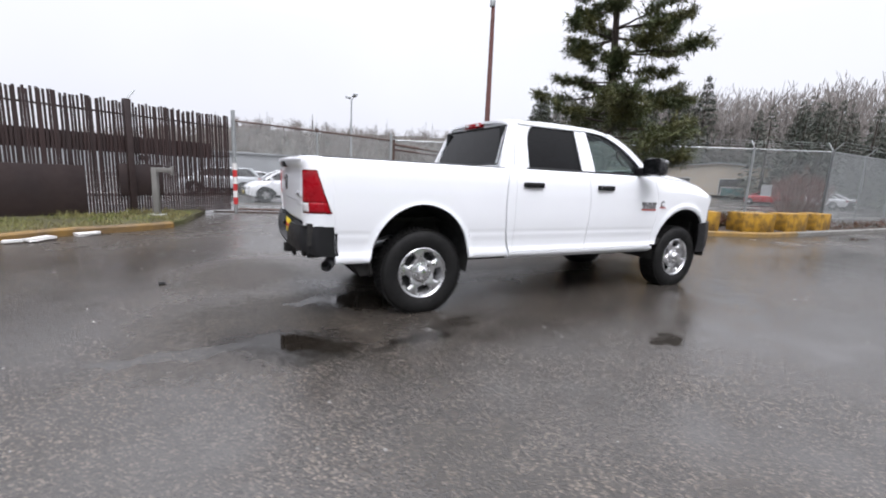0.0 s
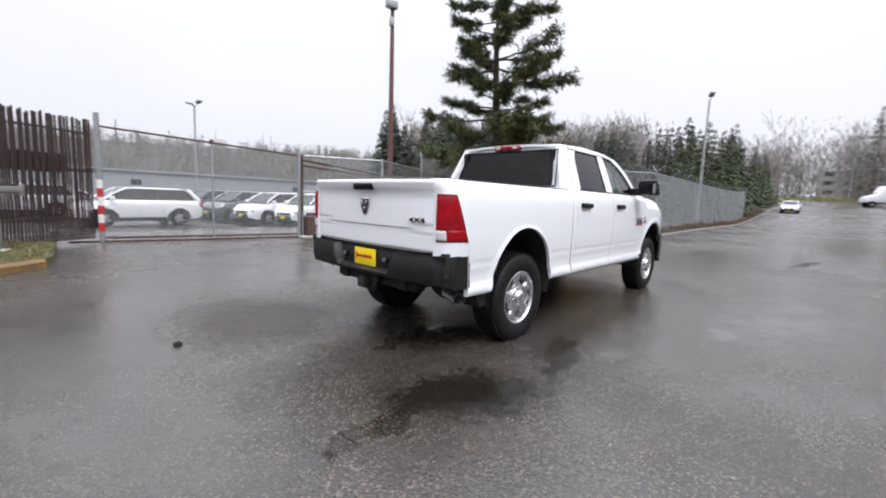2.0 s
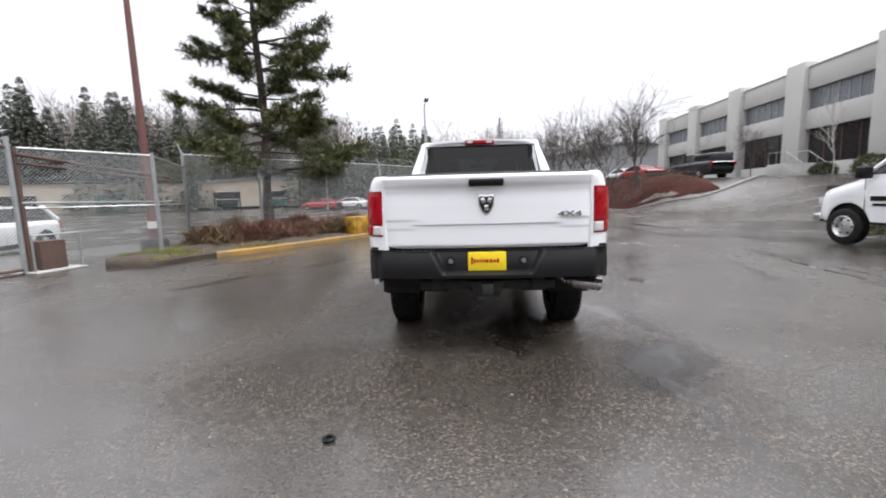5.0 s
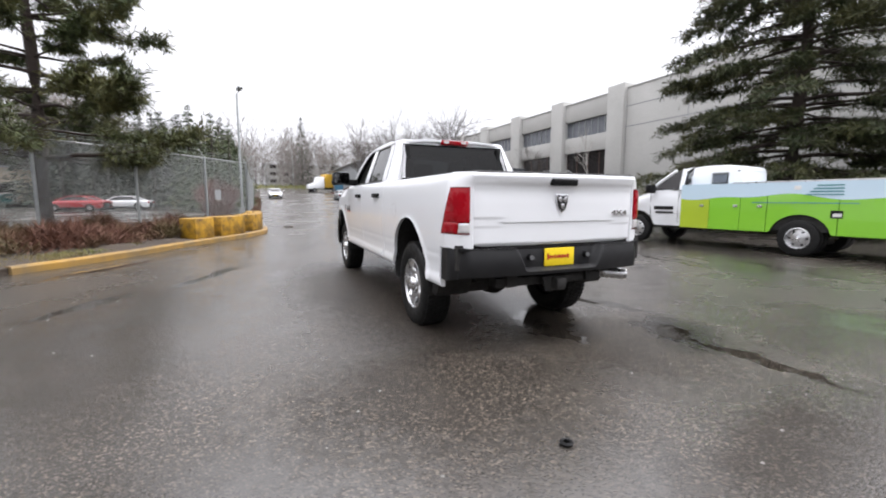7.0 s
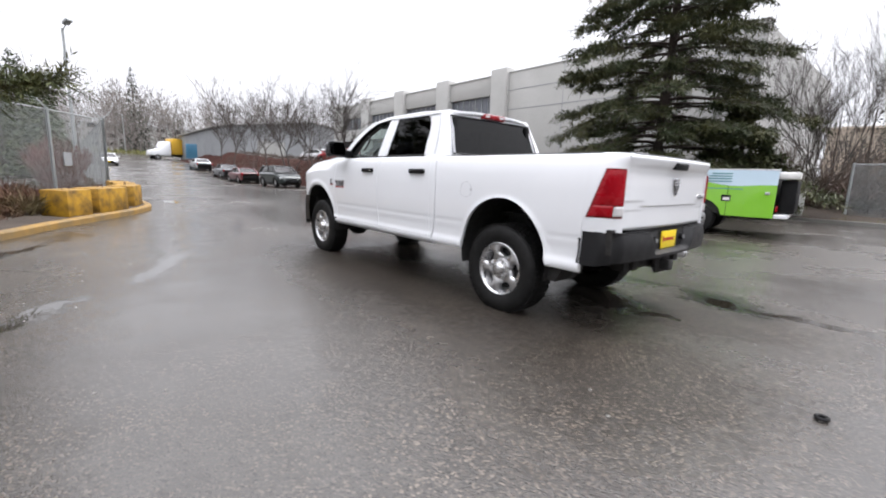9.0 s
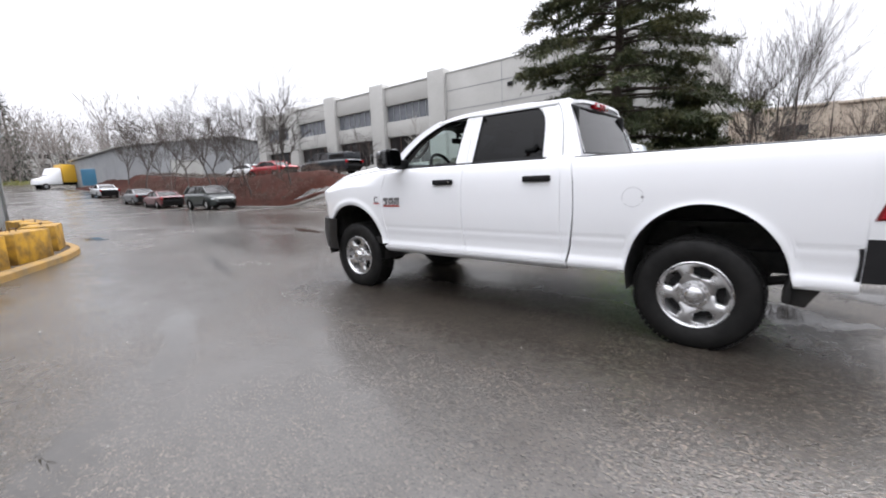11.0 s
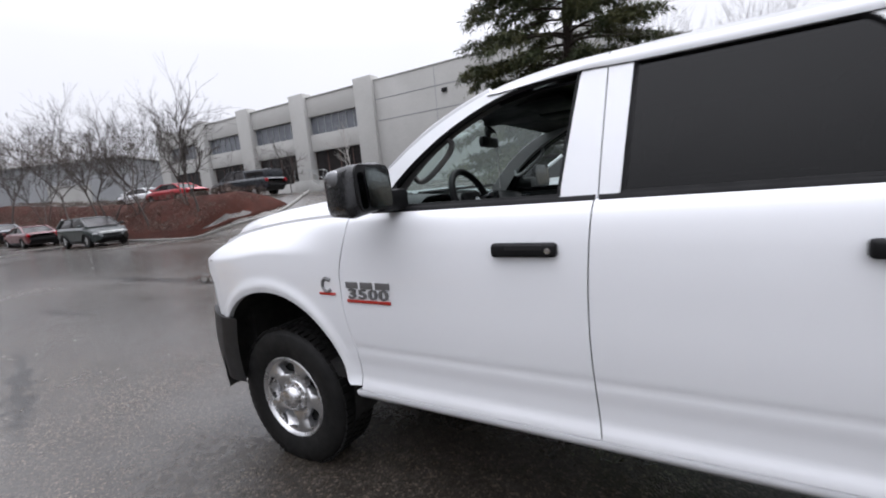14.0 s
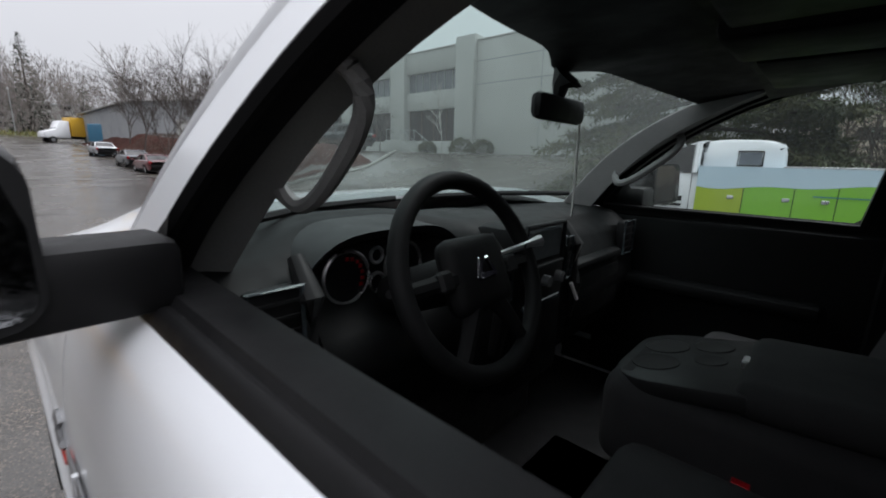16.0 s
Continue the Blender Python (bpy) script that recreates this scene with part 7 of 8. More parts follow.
b = grid(cabv, 48, 30)
bmesh.ops.holes_fill(b, edges=[e for e in b.edges if len(e.link_faces) == 1 and all(v.co.x > 4.75 for v in e.verts)], sides=0)
part("cab_body", b, "white", van)
part("cab_core", box(2.66, 4.6, -0.80, 0.80, 0.45, 1.3), "under", van)
# cab glass and roof
g = bmesh.new()
lo = ((3.74, 0.88, 1.44), (2.70, 0.94, 1.50), (2.70, -0.94, 1.50), (3.74, -0.88, 1.44))
hi = ((2.98, 0.78, 2.02), (2.70, 0.80, 2.05), (2.70, -0.80, 2.05), (2.98, -0.78, 2.02))
c = [g.verts.new(p) for p in lo + hi]
for f in ((0, 1, 5, 4), (2, 3, 7, 6), (3, 0, 4, 7)):
    g.faces.new([c[i] for i in f])
part("cab_glass", g, "win_dark", van, "dark cab windows", smooth=0)
for s in (1, -1):
    part("pillar", tube([(3.76, s * 0.88, 1.44), (3.36, s * 0.835, 1.76), (2.96, s * 0.78, 2.04)], 0.045, 6), "white", van)
    part("door_frame", tube([(2.72, s * 0.945, 1.50), (2.72, s * 0.80, 2.06)], 0.06, 6), "white", van)
    part("door_mirror", box(3.40, 3.58, s * 1.14 - 0.12, s * 1.14 + 0.12, 1.42, 1.66, 0.03), "trim", van)
    part("mirror_arm", tube([(3.5, s * 0.9, 1.52), (3.5, s * 1.12, 1.54)], 0.02, 6), "trim", van)
    part("door_seam", tube([(2.76, s * 0.985, 0.6), (2.76, s * 0.965, 1.48)], 0.007, 4), "dark_gap", van)
    part("door_seam", tube([(3.56, s * 0.985, 0.62), (3.60, s * 0.965, 1.46)], 0.007, 4), "dark_gap", van)
    part("headlamp", box(4.55, 4.75, s * 0.70 - 0.14, s * 0.70 + 0.14, 0.86, 1.02, 0.03), "head", van)
    part("door_lettering", box(2.88, 3.46, s * 0.992 - 0.004, s * 0.992 + 0.004, 0.96, 1.06, 0.002, 1), "trim", van, "dark bars of unreadable lettering")
    part("door_lettering", box(2.88, 3.40, s * 0.992 - 0.004, s * 0.992 + 0.004, 0.86, 0.91, 0.002, 1), "trim", van)
part("front_bumper", box(4.60, 4.80, -0.92, 0.92, 0.46, 0.66, 0.04), "chrome", van, "chrome front bumper")
part("grille", box(4.68, 4.78, -0.5, 0.5, 0.72, 0.98, 0.03), "trim", van)
# raised white cap behind the cab
cap_prof = [(3.02, 1.98), (2.85, 2.08), (2.30, 2.14), (1.70, 2.13), (1.42, 2.07), (1.36, 1.98), (1.33, 1.55), (2.74, 1.50), (2.74, 2.0)]
part("cab_cap", prism(cap_prof, -0.64, 0.64, 'y', bevel=0.11), "white", van, "raised white fibreglass cap")
for s in (1, -1):
    part("cap_window", box(1.72, 2.06, s * 0.645 - 0.012, s * 0.645 + 0.012, 1.68, 1.90, 0.006, 1), "win_grey", van)
    part("window_seal", tube([(1.70, s * 0.65, 1.66), (1.70, s * 0.65, 1.92), (2.08, s * 0.65, 1.92), (2.08, s * 0.65, 1.66), (1.70, s * 0.65, 1.66)], 0.014, 6, close=False), "trim", van)


# utility body: wavy border between green below and pale blue above
def wave(x):
    return 1.30 + 0.05 * math.sin((x + 0.4) * 1.9) + 0.03 * math.sin(x * 4.1 + 1)


def body_band(x0, x1, fz0, fz1, n, y=1.02, off=0.012):
    def fn(u, v):
        x = x0 + (x1 - x0) * u
        z = fz0(x) * (1 - v) + fz1(x) * v
        return (x, y, z)
    return shell(fn, n, 6, (0, -0.03 - off, 0))


def low_v(x):
    z = 0.50
    d = abs(x) / 0.56
    return max(z, 0.42 + 0.50 * math.sqrt(1 - d * d)) if d < 1 else z


for s in (1, -1):
    for x0, x1, mt, nn in ((1.92, 2.66, "lime2", 10), (1.20, 1.915, "lime", 10), (0.64, 1.195, "lime", 8), (-0.64, 0.635, "lime", 30), (-1.62, -0.645, "lime", 10)):
        b = body_band(x0 + 0.004, x1 - 0.004, low_v, lambda x: wave(x), nn)
        part("locker_door", b if s > 0 else mirrored(b), mt, van, "lime green locker panel")
    b = body_band(-1.62, 2.66, lambda x: wave(x) + 0.003, lambda x: 1.635, 50)
    part("upper_panel", b if s > 0 else mirrored(b), "skyblue", van, "pale blue upper panel")
    for xx in (2.10, 1.30, 0.78, -1.45):
        part("latch", box(xx - 0.05, xx + 0.05, s * 1.03 - 0.012, s * 1.03 + 0.012, 1.06, 1.12, 0.006, 1), "alloy", van)
    part("picture_panel", box(-0.72, -0.52, s * 1.026 - 0.004, s * 1.026 + 0.004, 0.86, 1.02), "trim", van, "small dark square label")
    part("picture_panel", box(-0.70, -0.56, s * 1.031 - 0.003, s * 1.031 + 0.003, 0.89, 0.96), "stripe_w", van)
    for k in range(4):
        part("lettering_bar", box(-0.70, -0.70 + 0.62 - 0.06 * k, s * 1.026 - 0.004, s * 1.026 + 0.004, 1.34 + 0.065 * k, 1.365 + 0.065 * k), "teal", van)
    part("lettering_bar", box(-0.95, 0.95, s * 1.026 - 0.003, s * 1.026 + 0.003, 1.165, 1.185), "teal", van)
    part("vent_box", box(0.02, 0.14, s * 1.026 - 0.006, s * 1.026 + 0.006, 1.46, 1.55, 0.003, 1), "stripe_w", van)
    part("top_rail", box(-1.64, 1.40, s * 0.99 - 0.03, s * 0.99 + 0.03, 1.625, 1.665, 0.008), "alloy", van)
    part("tail_lamp", box(-1.68, -1.63, s * 0.9 - 0.06, s * 0.9 + 0.06, 0.66, 0.80, 0.01), "lens_red", van)
part("body_core", box(-1.60, 2.62, -0.96, 0.96, 0.55, 1.60), "under", van)
part("body_top", box(-1.62, 2.66, -1.0, 1.0, 1.60, 1.632), "skyblue", van)
part("rear_bumper", box(-1.90, -1.62, -1.0, 1.0, 0.50, 0.60, 0.02), "white", van, "white step bumper")
part("lift_gate", box(-1.98, -1.66, -0.72, 0.72, 0.62, 1.42, 0.03), "trim", van, "black equipment box on the tail")
part("crane_head", box(-2.02, -1.55, 0.55, 0.95, 1.44, 1.60, 0.03), "stripe_w", van)
part("chassis", box(-1.5, 4.3, -0.45, 0.45, 0.42, 0.56), "under", van)
for x, ys in ((0.0, (0.93, 0.66)), (WBV, (0.90,))):
    for s in (1, -1):
        for y in ys:
            steel_wheel(van, x, s * y, 0.395, 0.225, s)


# ---- lorry, container and far vehicles up the street ----
lz = height(89, -11)
lorry = thing("box_lorry", "white conventional truck with a yellow box body", "truck", m=pose(93.2, -12.4, lz, 0, 0, 106))
part("box_body", box(-3.2, 2.6, -1.25, 1.25, 1.1, 4.0, 0.04), "yellow_paint", lorry, "yellow cargo box")
part("cab", prism([(2.7, 0.8), (2.7, 3.4), (3.9, 3.4), (4.5, 2.1), (5.9, 1.7), (6.1, 0.8)], -1.1, 1.1, 'y', bevel=0.12), "white", lorry, "white sloping cab")
part("windshield", prism([(3.96, 3.1), (4.42, 2.2), (4.46, 2.2), (4.0, 3.1)], -0.95, 0.95, 'y'), "win_dark", lorry)
part("chassis", box(-3.2, 5.8, -0.5, 0.5, 0.7, 1.1), "under", lorry)
for x in (-1.8, -0.6, 5.0):
    for s in (1, -1):
        road_wheel(lorry, x, s * 1.0, 0.5, 0.3, s)
cont = thing("shipping_container", "blue steel shipping container at the roadside", "container", m=pose(80.0, -13.0, height(80, -13), 0, -2, 20))
cb = box(-3, 3, -1.2, 1.2, 0, 2.5, 0.02)
part("shell", cb, "blue", cont)
for k in range(24):
    part("rib", box(-2.9 + k * 0.25, -2.82 + k * 0.25, 1.19, 1.23, 0.1, 2.4), "blue", cont)

# ---- trees and plants ----
def cards_mesh(name, pts, dirs, ups, lengths, widths, mat):
    """Many narrow leaf blades: each a slim kite of two triangles."""
    pts, dirs, ups = np.asarray(pts, float), np.asarray(dirs, float), np.asarray(ups, float)
    dirs /= np.linalg.norm(dirs, axis=1, keepdims=True) + 1e-9
    side = np.cross(dirs, ups)
    side /= np.linalg.norm(side, axis=1, keepdims=True) + 1e-9
    ln, wd = np.asarray(lengths, float)[:, None], np.asarray(widths, float)[:, None]
    a = pts
    b = pts + dirs * ln * 0.45 + side * wd * 0.5
    c = pts + dirs * ln
    d = pts + dirs * ln * 0.45 - side * wd * 0.5
    n = len(pts)
    verts = np.stack([a, b, c, d], 1).reshape(-1, 3)
    me = bpy.data.meshes.new(name)
    me.vertices.add(4 * n)
    me.vertices.foreach_set("co", verts.ravel())
    me.loops.add(4 * n)
    me.loops.foreach_set("vertex_index", np.arange(4 * n, dtype=np.int32))
    me.polygons.add(n)
    me.polygons.foreach_set("loop_start", np.arange(0, 4 * n, 4, dtype=np.int32))
    me.update(calc_edges=True)
    me.materials.append(M[mat])
    return me


def prisms_mesh(name, segs, mat, sides=4):
    """Many tapered twigs from rows (p, q, r0, r1)."""
    n = len(segs)
    p = np.array([s[0] for s in segs], float)
    q = np.array([s[1] for s in segs], float)
    r0 = np.array([s[2] for s in segs], float)[:, None]
    r1 = np.array([s[3] for s in segs], float)[:, None]
    d = q - p
    d /= np.linalg.norm(d, axis=1, keepdims=True) + 1e-9
    ref = np.where(np.abs(d[:, 2:3]) > 0.9, np.array([[1.0, 0, 0]]), np.array([[0, 0, 1.0]]))
    u = np.cross(d, ref)
    u /= np.linalg.norm(u, axis=1, keepdims=True) + 1e-9
    v = np.cross(d, u)
    vs = []
    for k in range(sides):
        a = 2 * math.pi * k / sides
        vs.append(p + (u * math.cos(a) + v * math.sin(a)) * r0)
    for k in range(sides):
        a = 2 * math.pi * k / sides
        vs.append(q + (u * math.cos(a) + v * math.sin(a)) * r1)
    verts = np.stack(vs, 1).reshape(-1, 3)
    quads = []
    for k in range(sides):
        quads.append([k, (k + 1) % sides, sides + (k + 1) % sides, sides + k])
    quads = np.array(quads)
    idx = (np.arange(n)[:, None, None] * (2 * sides) + quads[None]).reshape(-1)
    m = n * sides
    me = bpy.data.meshes.new(name)
    me.vertices.add(len(verts))
    me.vertices.foreach_set("co", verts.ravel())
    me.loops.add(4 * m)
    me.loops.foreach_set("vertex_index", idx.astype(np.int32))
    me.polygons.add(m)
    me.polygons.foreach_set("loop_start", np.arange(0, 4 * m, 4, dtype=np.int32))
    me.polygons.foreach_set("use_smooth", np.ones(m, bool))
    me.update(calc_edges=True)
    me.materials.append(M[mat])
    return me


def conifer(name, label, m, seed, h, rad, z0, nbranch, per, blade, width, mat="needles", droop=0.25, gap=0.0, shape=0.85, trunk_r=0.2, tip_up=0.0, bulge=None, category="tree", inner=0.18, whorls=0, tuft=(7, 13), rise=0.0):
    """Trunk, limbs that sag or rise, and sprays of needles along them."""
    rng = np.random.default_rng(seed)
    th = thing(name, label, category, m=m)
    lean = rng.normal(0, 0.015, 2)
    tr = [(0.0, 0.0, -0.2)]
    for k in range(1, 15):
        z = h * k / 14
        tr.append((lean[0] * z + 0.05 * math.sin(z * 0.9 + seed), lean[1] * z + 0.05 * math.cos(z * 0.7), z))
    part("trunk", tube(tr, [trunk_r * (1 - 0.95 * k / 14) + (0.10 * trunk_r if k == 0 else 0) for k in range(15)], 10), "bark", th)
    segs, P, D, U, LN, WD = [], [], [], [], [], []
    for i in range(nbranch):
        f = (i + rng.random()) / nbranch
        if whorls:
            f = (math.floor(f * whorls) + 0.8 * rng.random() ** 1.3) / whorls
        z = z0 + (h - z0) * f**1.12
        if gap and math.sin(z * 2.3 + seed) * 0.5 + 0.5 < gap and rng.random() < 0.75:
            continue
        az = i * 2.399963 + rng.normal(0, 0.35)
        env = (1 - (z - z0 * 0.6) / (h - z0 * 0.6)) ** shape
        if bulge:
            env *= bulge(z)
        ln = rad * max(0.06, env) * rng.uniform(0.62, 1.12)
        base = np.array([np.interp(z, [t[2] for t in tr], [t[0] for t in tr]), np.interp(z, [t[2] for t in tr], [t[1] for t in tr]), z])
        out = np.array([math.cos(az), math.sin(az), 0.0])
        sag = droop * rng.uniform(0.6, 1.4)
        npt = 9
        pts = []
        for k in range(npt + 1):
            s = k / npt
            pts.append(base + out * ln * s + np.array([0, 0, ln * (0.22 * s - sag * s**1.5 + tip_up * s**3)]) + rng.normal(0, 0.03 * ln * s, 3) * 0.5)
        r0 = 0.012 + 0.014 * ln
        for k in range(npt):
            segs.append((pts[k], pts[k + 1], r0 * (1 - 0.9 * k / npt), r0 * (1 - 0.9 * (k + 1) / npt)))
        # side shoots bearing needle sprays
        ns = max(4, int(per * ln / rad))
        for _ in range(ns):
            s = inner + (1 - inner) * rng.random() ** 0.7
            j = min(int(s * npt), npt - 1)
            o = pts[j] + (pts[j + 1] - pts[j]) * (s * npt - j)
            sd = 1 if rng.random() < 0.5 else -1
            ang = rng.uniform(0.5, 1.25) * sd
            dv = out * math.cos(ang) + np.array([-out[1], out[0], 0]) * math.sin(ang)
            shoot = ln * rng.uniform(0.10, 0.30) * (1.15 - 0.55 * s)
            dv = dv + np.array([0, 0, rng.uniform(-0.45, 0.18 + rise) - droop * 0.4 + tip_up * 0.5])
            dv /= np.linalg.norm(dv)
            e = o + dv * shoot
            segs.append((o, e, 0.006, 0.003))
            nb = int(rng.integers(*tuft))
            for q in range(nb):
                t_ = (q + rng.random()) / nb
                b_ = o + (e - o) * t_
                dd = dv * 0.7 + rng.normal(0, 0.62, 3) + np.array([0, 0, -0.15 if droop > 0.2 else 0.1])
                P.append(b_)
                D.append(dd)
                U.append(np.array([0, 0, 1.0]) + rng.normal(0, 0.6, 3))
                LN.append(blade * rng.uniform(0.6, 1.3))
                WD.append(width * rng.uniform(0.7, 1.3))
    part("framework", prisms_mesh("framework", segs, "bark", 4), None, th)
    part("crown", cards_mesh("crown", P, D, U, LN, WD, mat), None, th)
    return th


conifer("pine_tree", "tall open-crowned pine with green-brown clumped needles", pose(11.9, 8.12, 0.10, 0, 0, 0), 4, 16.2, 4.3, 2.25, 118, 124, 0.21, 0.030, "needles", droop=0.36, shape=0.62, trunk_r=0.21, tip_up=0.27, bulge=lambda z: 0.98 if z < 4.0 else 0.78 + 0.12 * math.sin(z * 2.1), inner=0.34, whorls=13, tuft=(15, 24), rise=0.65)
conifer("spruce_tree", "big dark spruce with drooping layered boughs behind the service truck", pose(6.3, -17.2, 0.1, 0, 0, 40), 11, 19.0, 6.1, 1.0, 240, 120, 0.26, 0.042, "needles_dark", droop=0.36, gap=0.12, shape=0.75, trunk_r=0.30, inner=0.26, tuft=(11, 18))
conifer("spruce_tree", "low dark spruce standing close behind a larger one", pose(3.4, -19.2, 0.1, 0, 0, 10), 17, 5.2, 2.6, 0.3, 70, 50, 0.32, 0.09, "needles_dark", droop=0.30, gap=0.05, shape=0.8, trunk_r=0.2)


def bare_tree(seed, h, spread=0.42, depth=5, stems=1, lean=0.1, thin=1.0, up=0.35, dense=0.8):
    """Segments of a leafless tree that forks again and again."""
    rng = np.random.default_rng(seed)
    segs = []

    def grow(p, d, ln, r, level):
        n = 3
        for k in range(n):
            d2 = d + rng.normal(0, 0.09, 3)
            d2 /= np.linalg.norm(d2)
            q = p + d2 * ln / n
            segs.append((p, q, r * (1 - 0.12 * k), r * (1 - 0.12 * (k + 1))))
            p, d = q, d2
            if level < depth and (k > 0 or level > 0) and rng.random() < dense:
                branch(p, d, ln * rng.uniform(0.4, 0.9), r * 0.6, level + 1)
        if level < depth:
            for _ in range(2):
                branch(p, d, ln * rng.uniform(0.45, 1.0), r * 0.66, level + 1)

    def branch(p, d, ln, r, level):
        s = rng.normal(0, 1, 3)
        s -= d * (s @ d)
        s /= np.linalg.norm(s) + 1e-9
        a = rng.uniform(0.55, 1.3) * spread
        d2 = d * math.cos(a) + s * math.sin(a) + np.array([0, 0, up * 0.25])
        d2 /= np.linalg.norm(d2)
        grow(p, d2, ln, max(r, 0.0045 * thin), level)

    for i in range(stems):
        a = 2 * math.pi * i / max(stems, 1) + rng.random()
        d = np.array([math.cos(a) * (lean + 0.22 * (stems > 1)), math.sin(a) * (lean + 0.22 * (stems > 1)), 1.0])
        grow(np.array([0.08 * math.cos(a) * (stems > 1), 0.08 * math.sin(a) * (stems > 1), -0.1]), d / np.linalg.norm(d), h * 0.36, 0.016 * h * thin / (1 + 0.3 * (stems - 1)), 0)
    top = max(s[1][2] for s in segs)
    k = h / top
    return [(np.asarray(a) * k, np.asarray(b) * k, r0, r1) for a, b, r0, r1 in segs]


def split_tree(segs):
    """Trunk and limbs apart from the thin branches."""
    big = 0.45 * max(q[2] for q in segs)
    return [prisms_mesh("trunk", [q for q in segs if q[2] > big], "bark_grey", 6), prisms_mesh("branches", [q for q in segs if q[2] <= big], "bark_grey", 3)]


BARE = [split_tree(bare_tree(sd, 8.0, sp, 5, st, 0.06, 0.50, 0.50, 0.66)) for sd, sp, st in ((2, 0.49, 1), (7, 0.44, 2), (12, 0.52, 1), (21, 0.42, 3))]


def place_bare(i, x, y, h, yaw, label):
    th = thing("bare_tree", label, "tree", "leafless trees along the street" if x > 20 else "", m=pose(x, y, height(x, y) + 0.05, 0, 0, yaw) @ Matrix.Diagonal((h / 8, h / 8, h / 8, 1)))
    part("trunk", BARE[i % 4][0], None, th)
    part("crown", BARE[i % 4][1], None, th)
    return th


rb = random.Random(8)
for i, (x, y, h) in enumerate(((26.1, -11.6, 8.6), (28.2, -12.2, 8.2), (30.5, -11.0, 8.0), (33.2, -11.8, 8.8), (39.0, -11.6, 9.2), (36.0, -11.2, 9.8), (41.5, -10.9, 9.0), (47.5, -11.3, 10.4), (54.0, -11.0, 9.6), (62.0, -11.4, 10.8))):
    place_bare(i, x, y, h, rb.uniform(0, 360), "leafless street tree on the mulch bank")
ms = thing("bare_tree", "many-stemmed leafless tree beside the spruce", "tree", m=pose(0.6, -21.0, height(0.6, -21) + 0.05))
for nm_, me_ in zip(("trunk", "crown"), split_tree(bare_tree(33, 10.5, 0.38, 5, 8, 0.16, 0.50, 0.75, 0.72))):
    part(nm_, me_, None, ms)
place_bare(1, -3.6, -25.0, 6.0, 120, "leafless tree in the brush")
place_bare(1, 39.5, -24.5, 5.5, 60, "slim leafless tree in front of the office")
place_bare(0, 28.4, -20.4, 4.9, 140, "slim dark leafless tree at the end of the bank")
pt = thing("bare_tree", "slim pale-trunked young tree by the entrance steps", "tree", m=pose(23.9, -22.5, height(23.9, -22.5) - 0.05))
pale = bare_tree(5, 5.6, 0.42, 3, 1, 0.05, 0.5, 0.6, 0.66)
thick = 0.4 * max(q[2] for q in pale)
part("trunk", prisms_mesh("trunk", [q for q in pale if q[2] > thick], "bark_pale", 6), None, pt)
part("crown", prisms_mesh("branches", [q for q in pale if q[2] <= thick], "bark_pale", 3), None, pt)


def far_conifers(name, label, rows, seed, mat="needles_far", n_cards=640):
    """Many distant firs in one mesh: layered ragged cones of sprays."""
    rng = np.random.default_rng(seed)
    P, D, U, LN, WD, segs = [], [], [], [], [], []
    for x, y, h, r in rows:
        z0 = height(x, y)
        segs.append((np.array([x, y, z0 - 0.5]), np.array([x, y, z0 + h]), 0.022 * h, 0.01))
        n = int(n_cards * max(0.6, h / 14))
        f = rng.random(n) ** 1.25
        tier = np.floor(f * 16) / 16 + rng.normal(0, 0.008, n)
        f = 0.7 * f + 0.3 * tier
        az = rng.random(n) * 2 * math.pi
        lim = r * (1 - f) ** 0.85 * (0.65 + 0.35 * np.sin(az * 3 + f * 40) ** 2)
        rr = lim * rng.random(n) ** 0.45
        p = np.stack([x + rr * np.cos(az), y + rr * np.sin(az), z0 + h * (0.06 + 0.94 * f) - 0.10 * rr], 1)
        d = np.stack([np.cos(az), np.sin(az), np.full(n, -0.35)], 1) + rng.normal(0, 0.35, (n, 3))
        P.append(p)
        D.append(d)
        U.append(np.array([[0, 0, 1.0]]) + rng.normal(0, 0.5, (n, 3)))
        s = h / 14
        LN.append(rng.uniform(0.6, 1.25, n) * s * (1.2 - 0.95 * f))
        WD.append(rng.uniform(0.22, 0.45, n) * s * (1.2 - 0.85 * f))
    th = thing(name, label, "trees", kind="stuff")
    part("crowns", cards_mesh("crowns", np.concatenate(P), np.concatenate(D), np.concatenate(U), np.concatenate(LN), np.concatenate(WD), mat), None, th)
    part("trunks", prisms_mesh("trunks", segs, "bark", 5), None, th)
    return th


rf = random.Random(31)
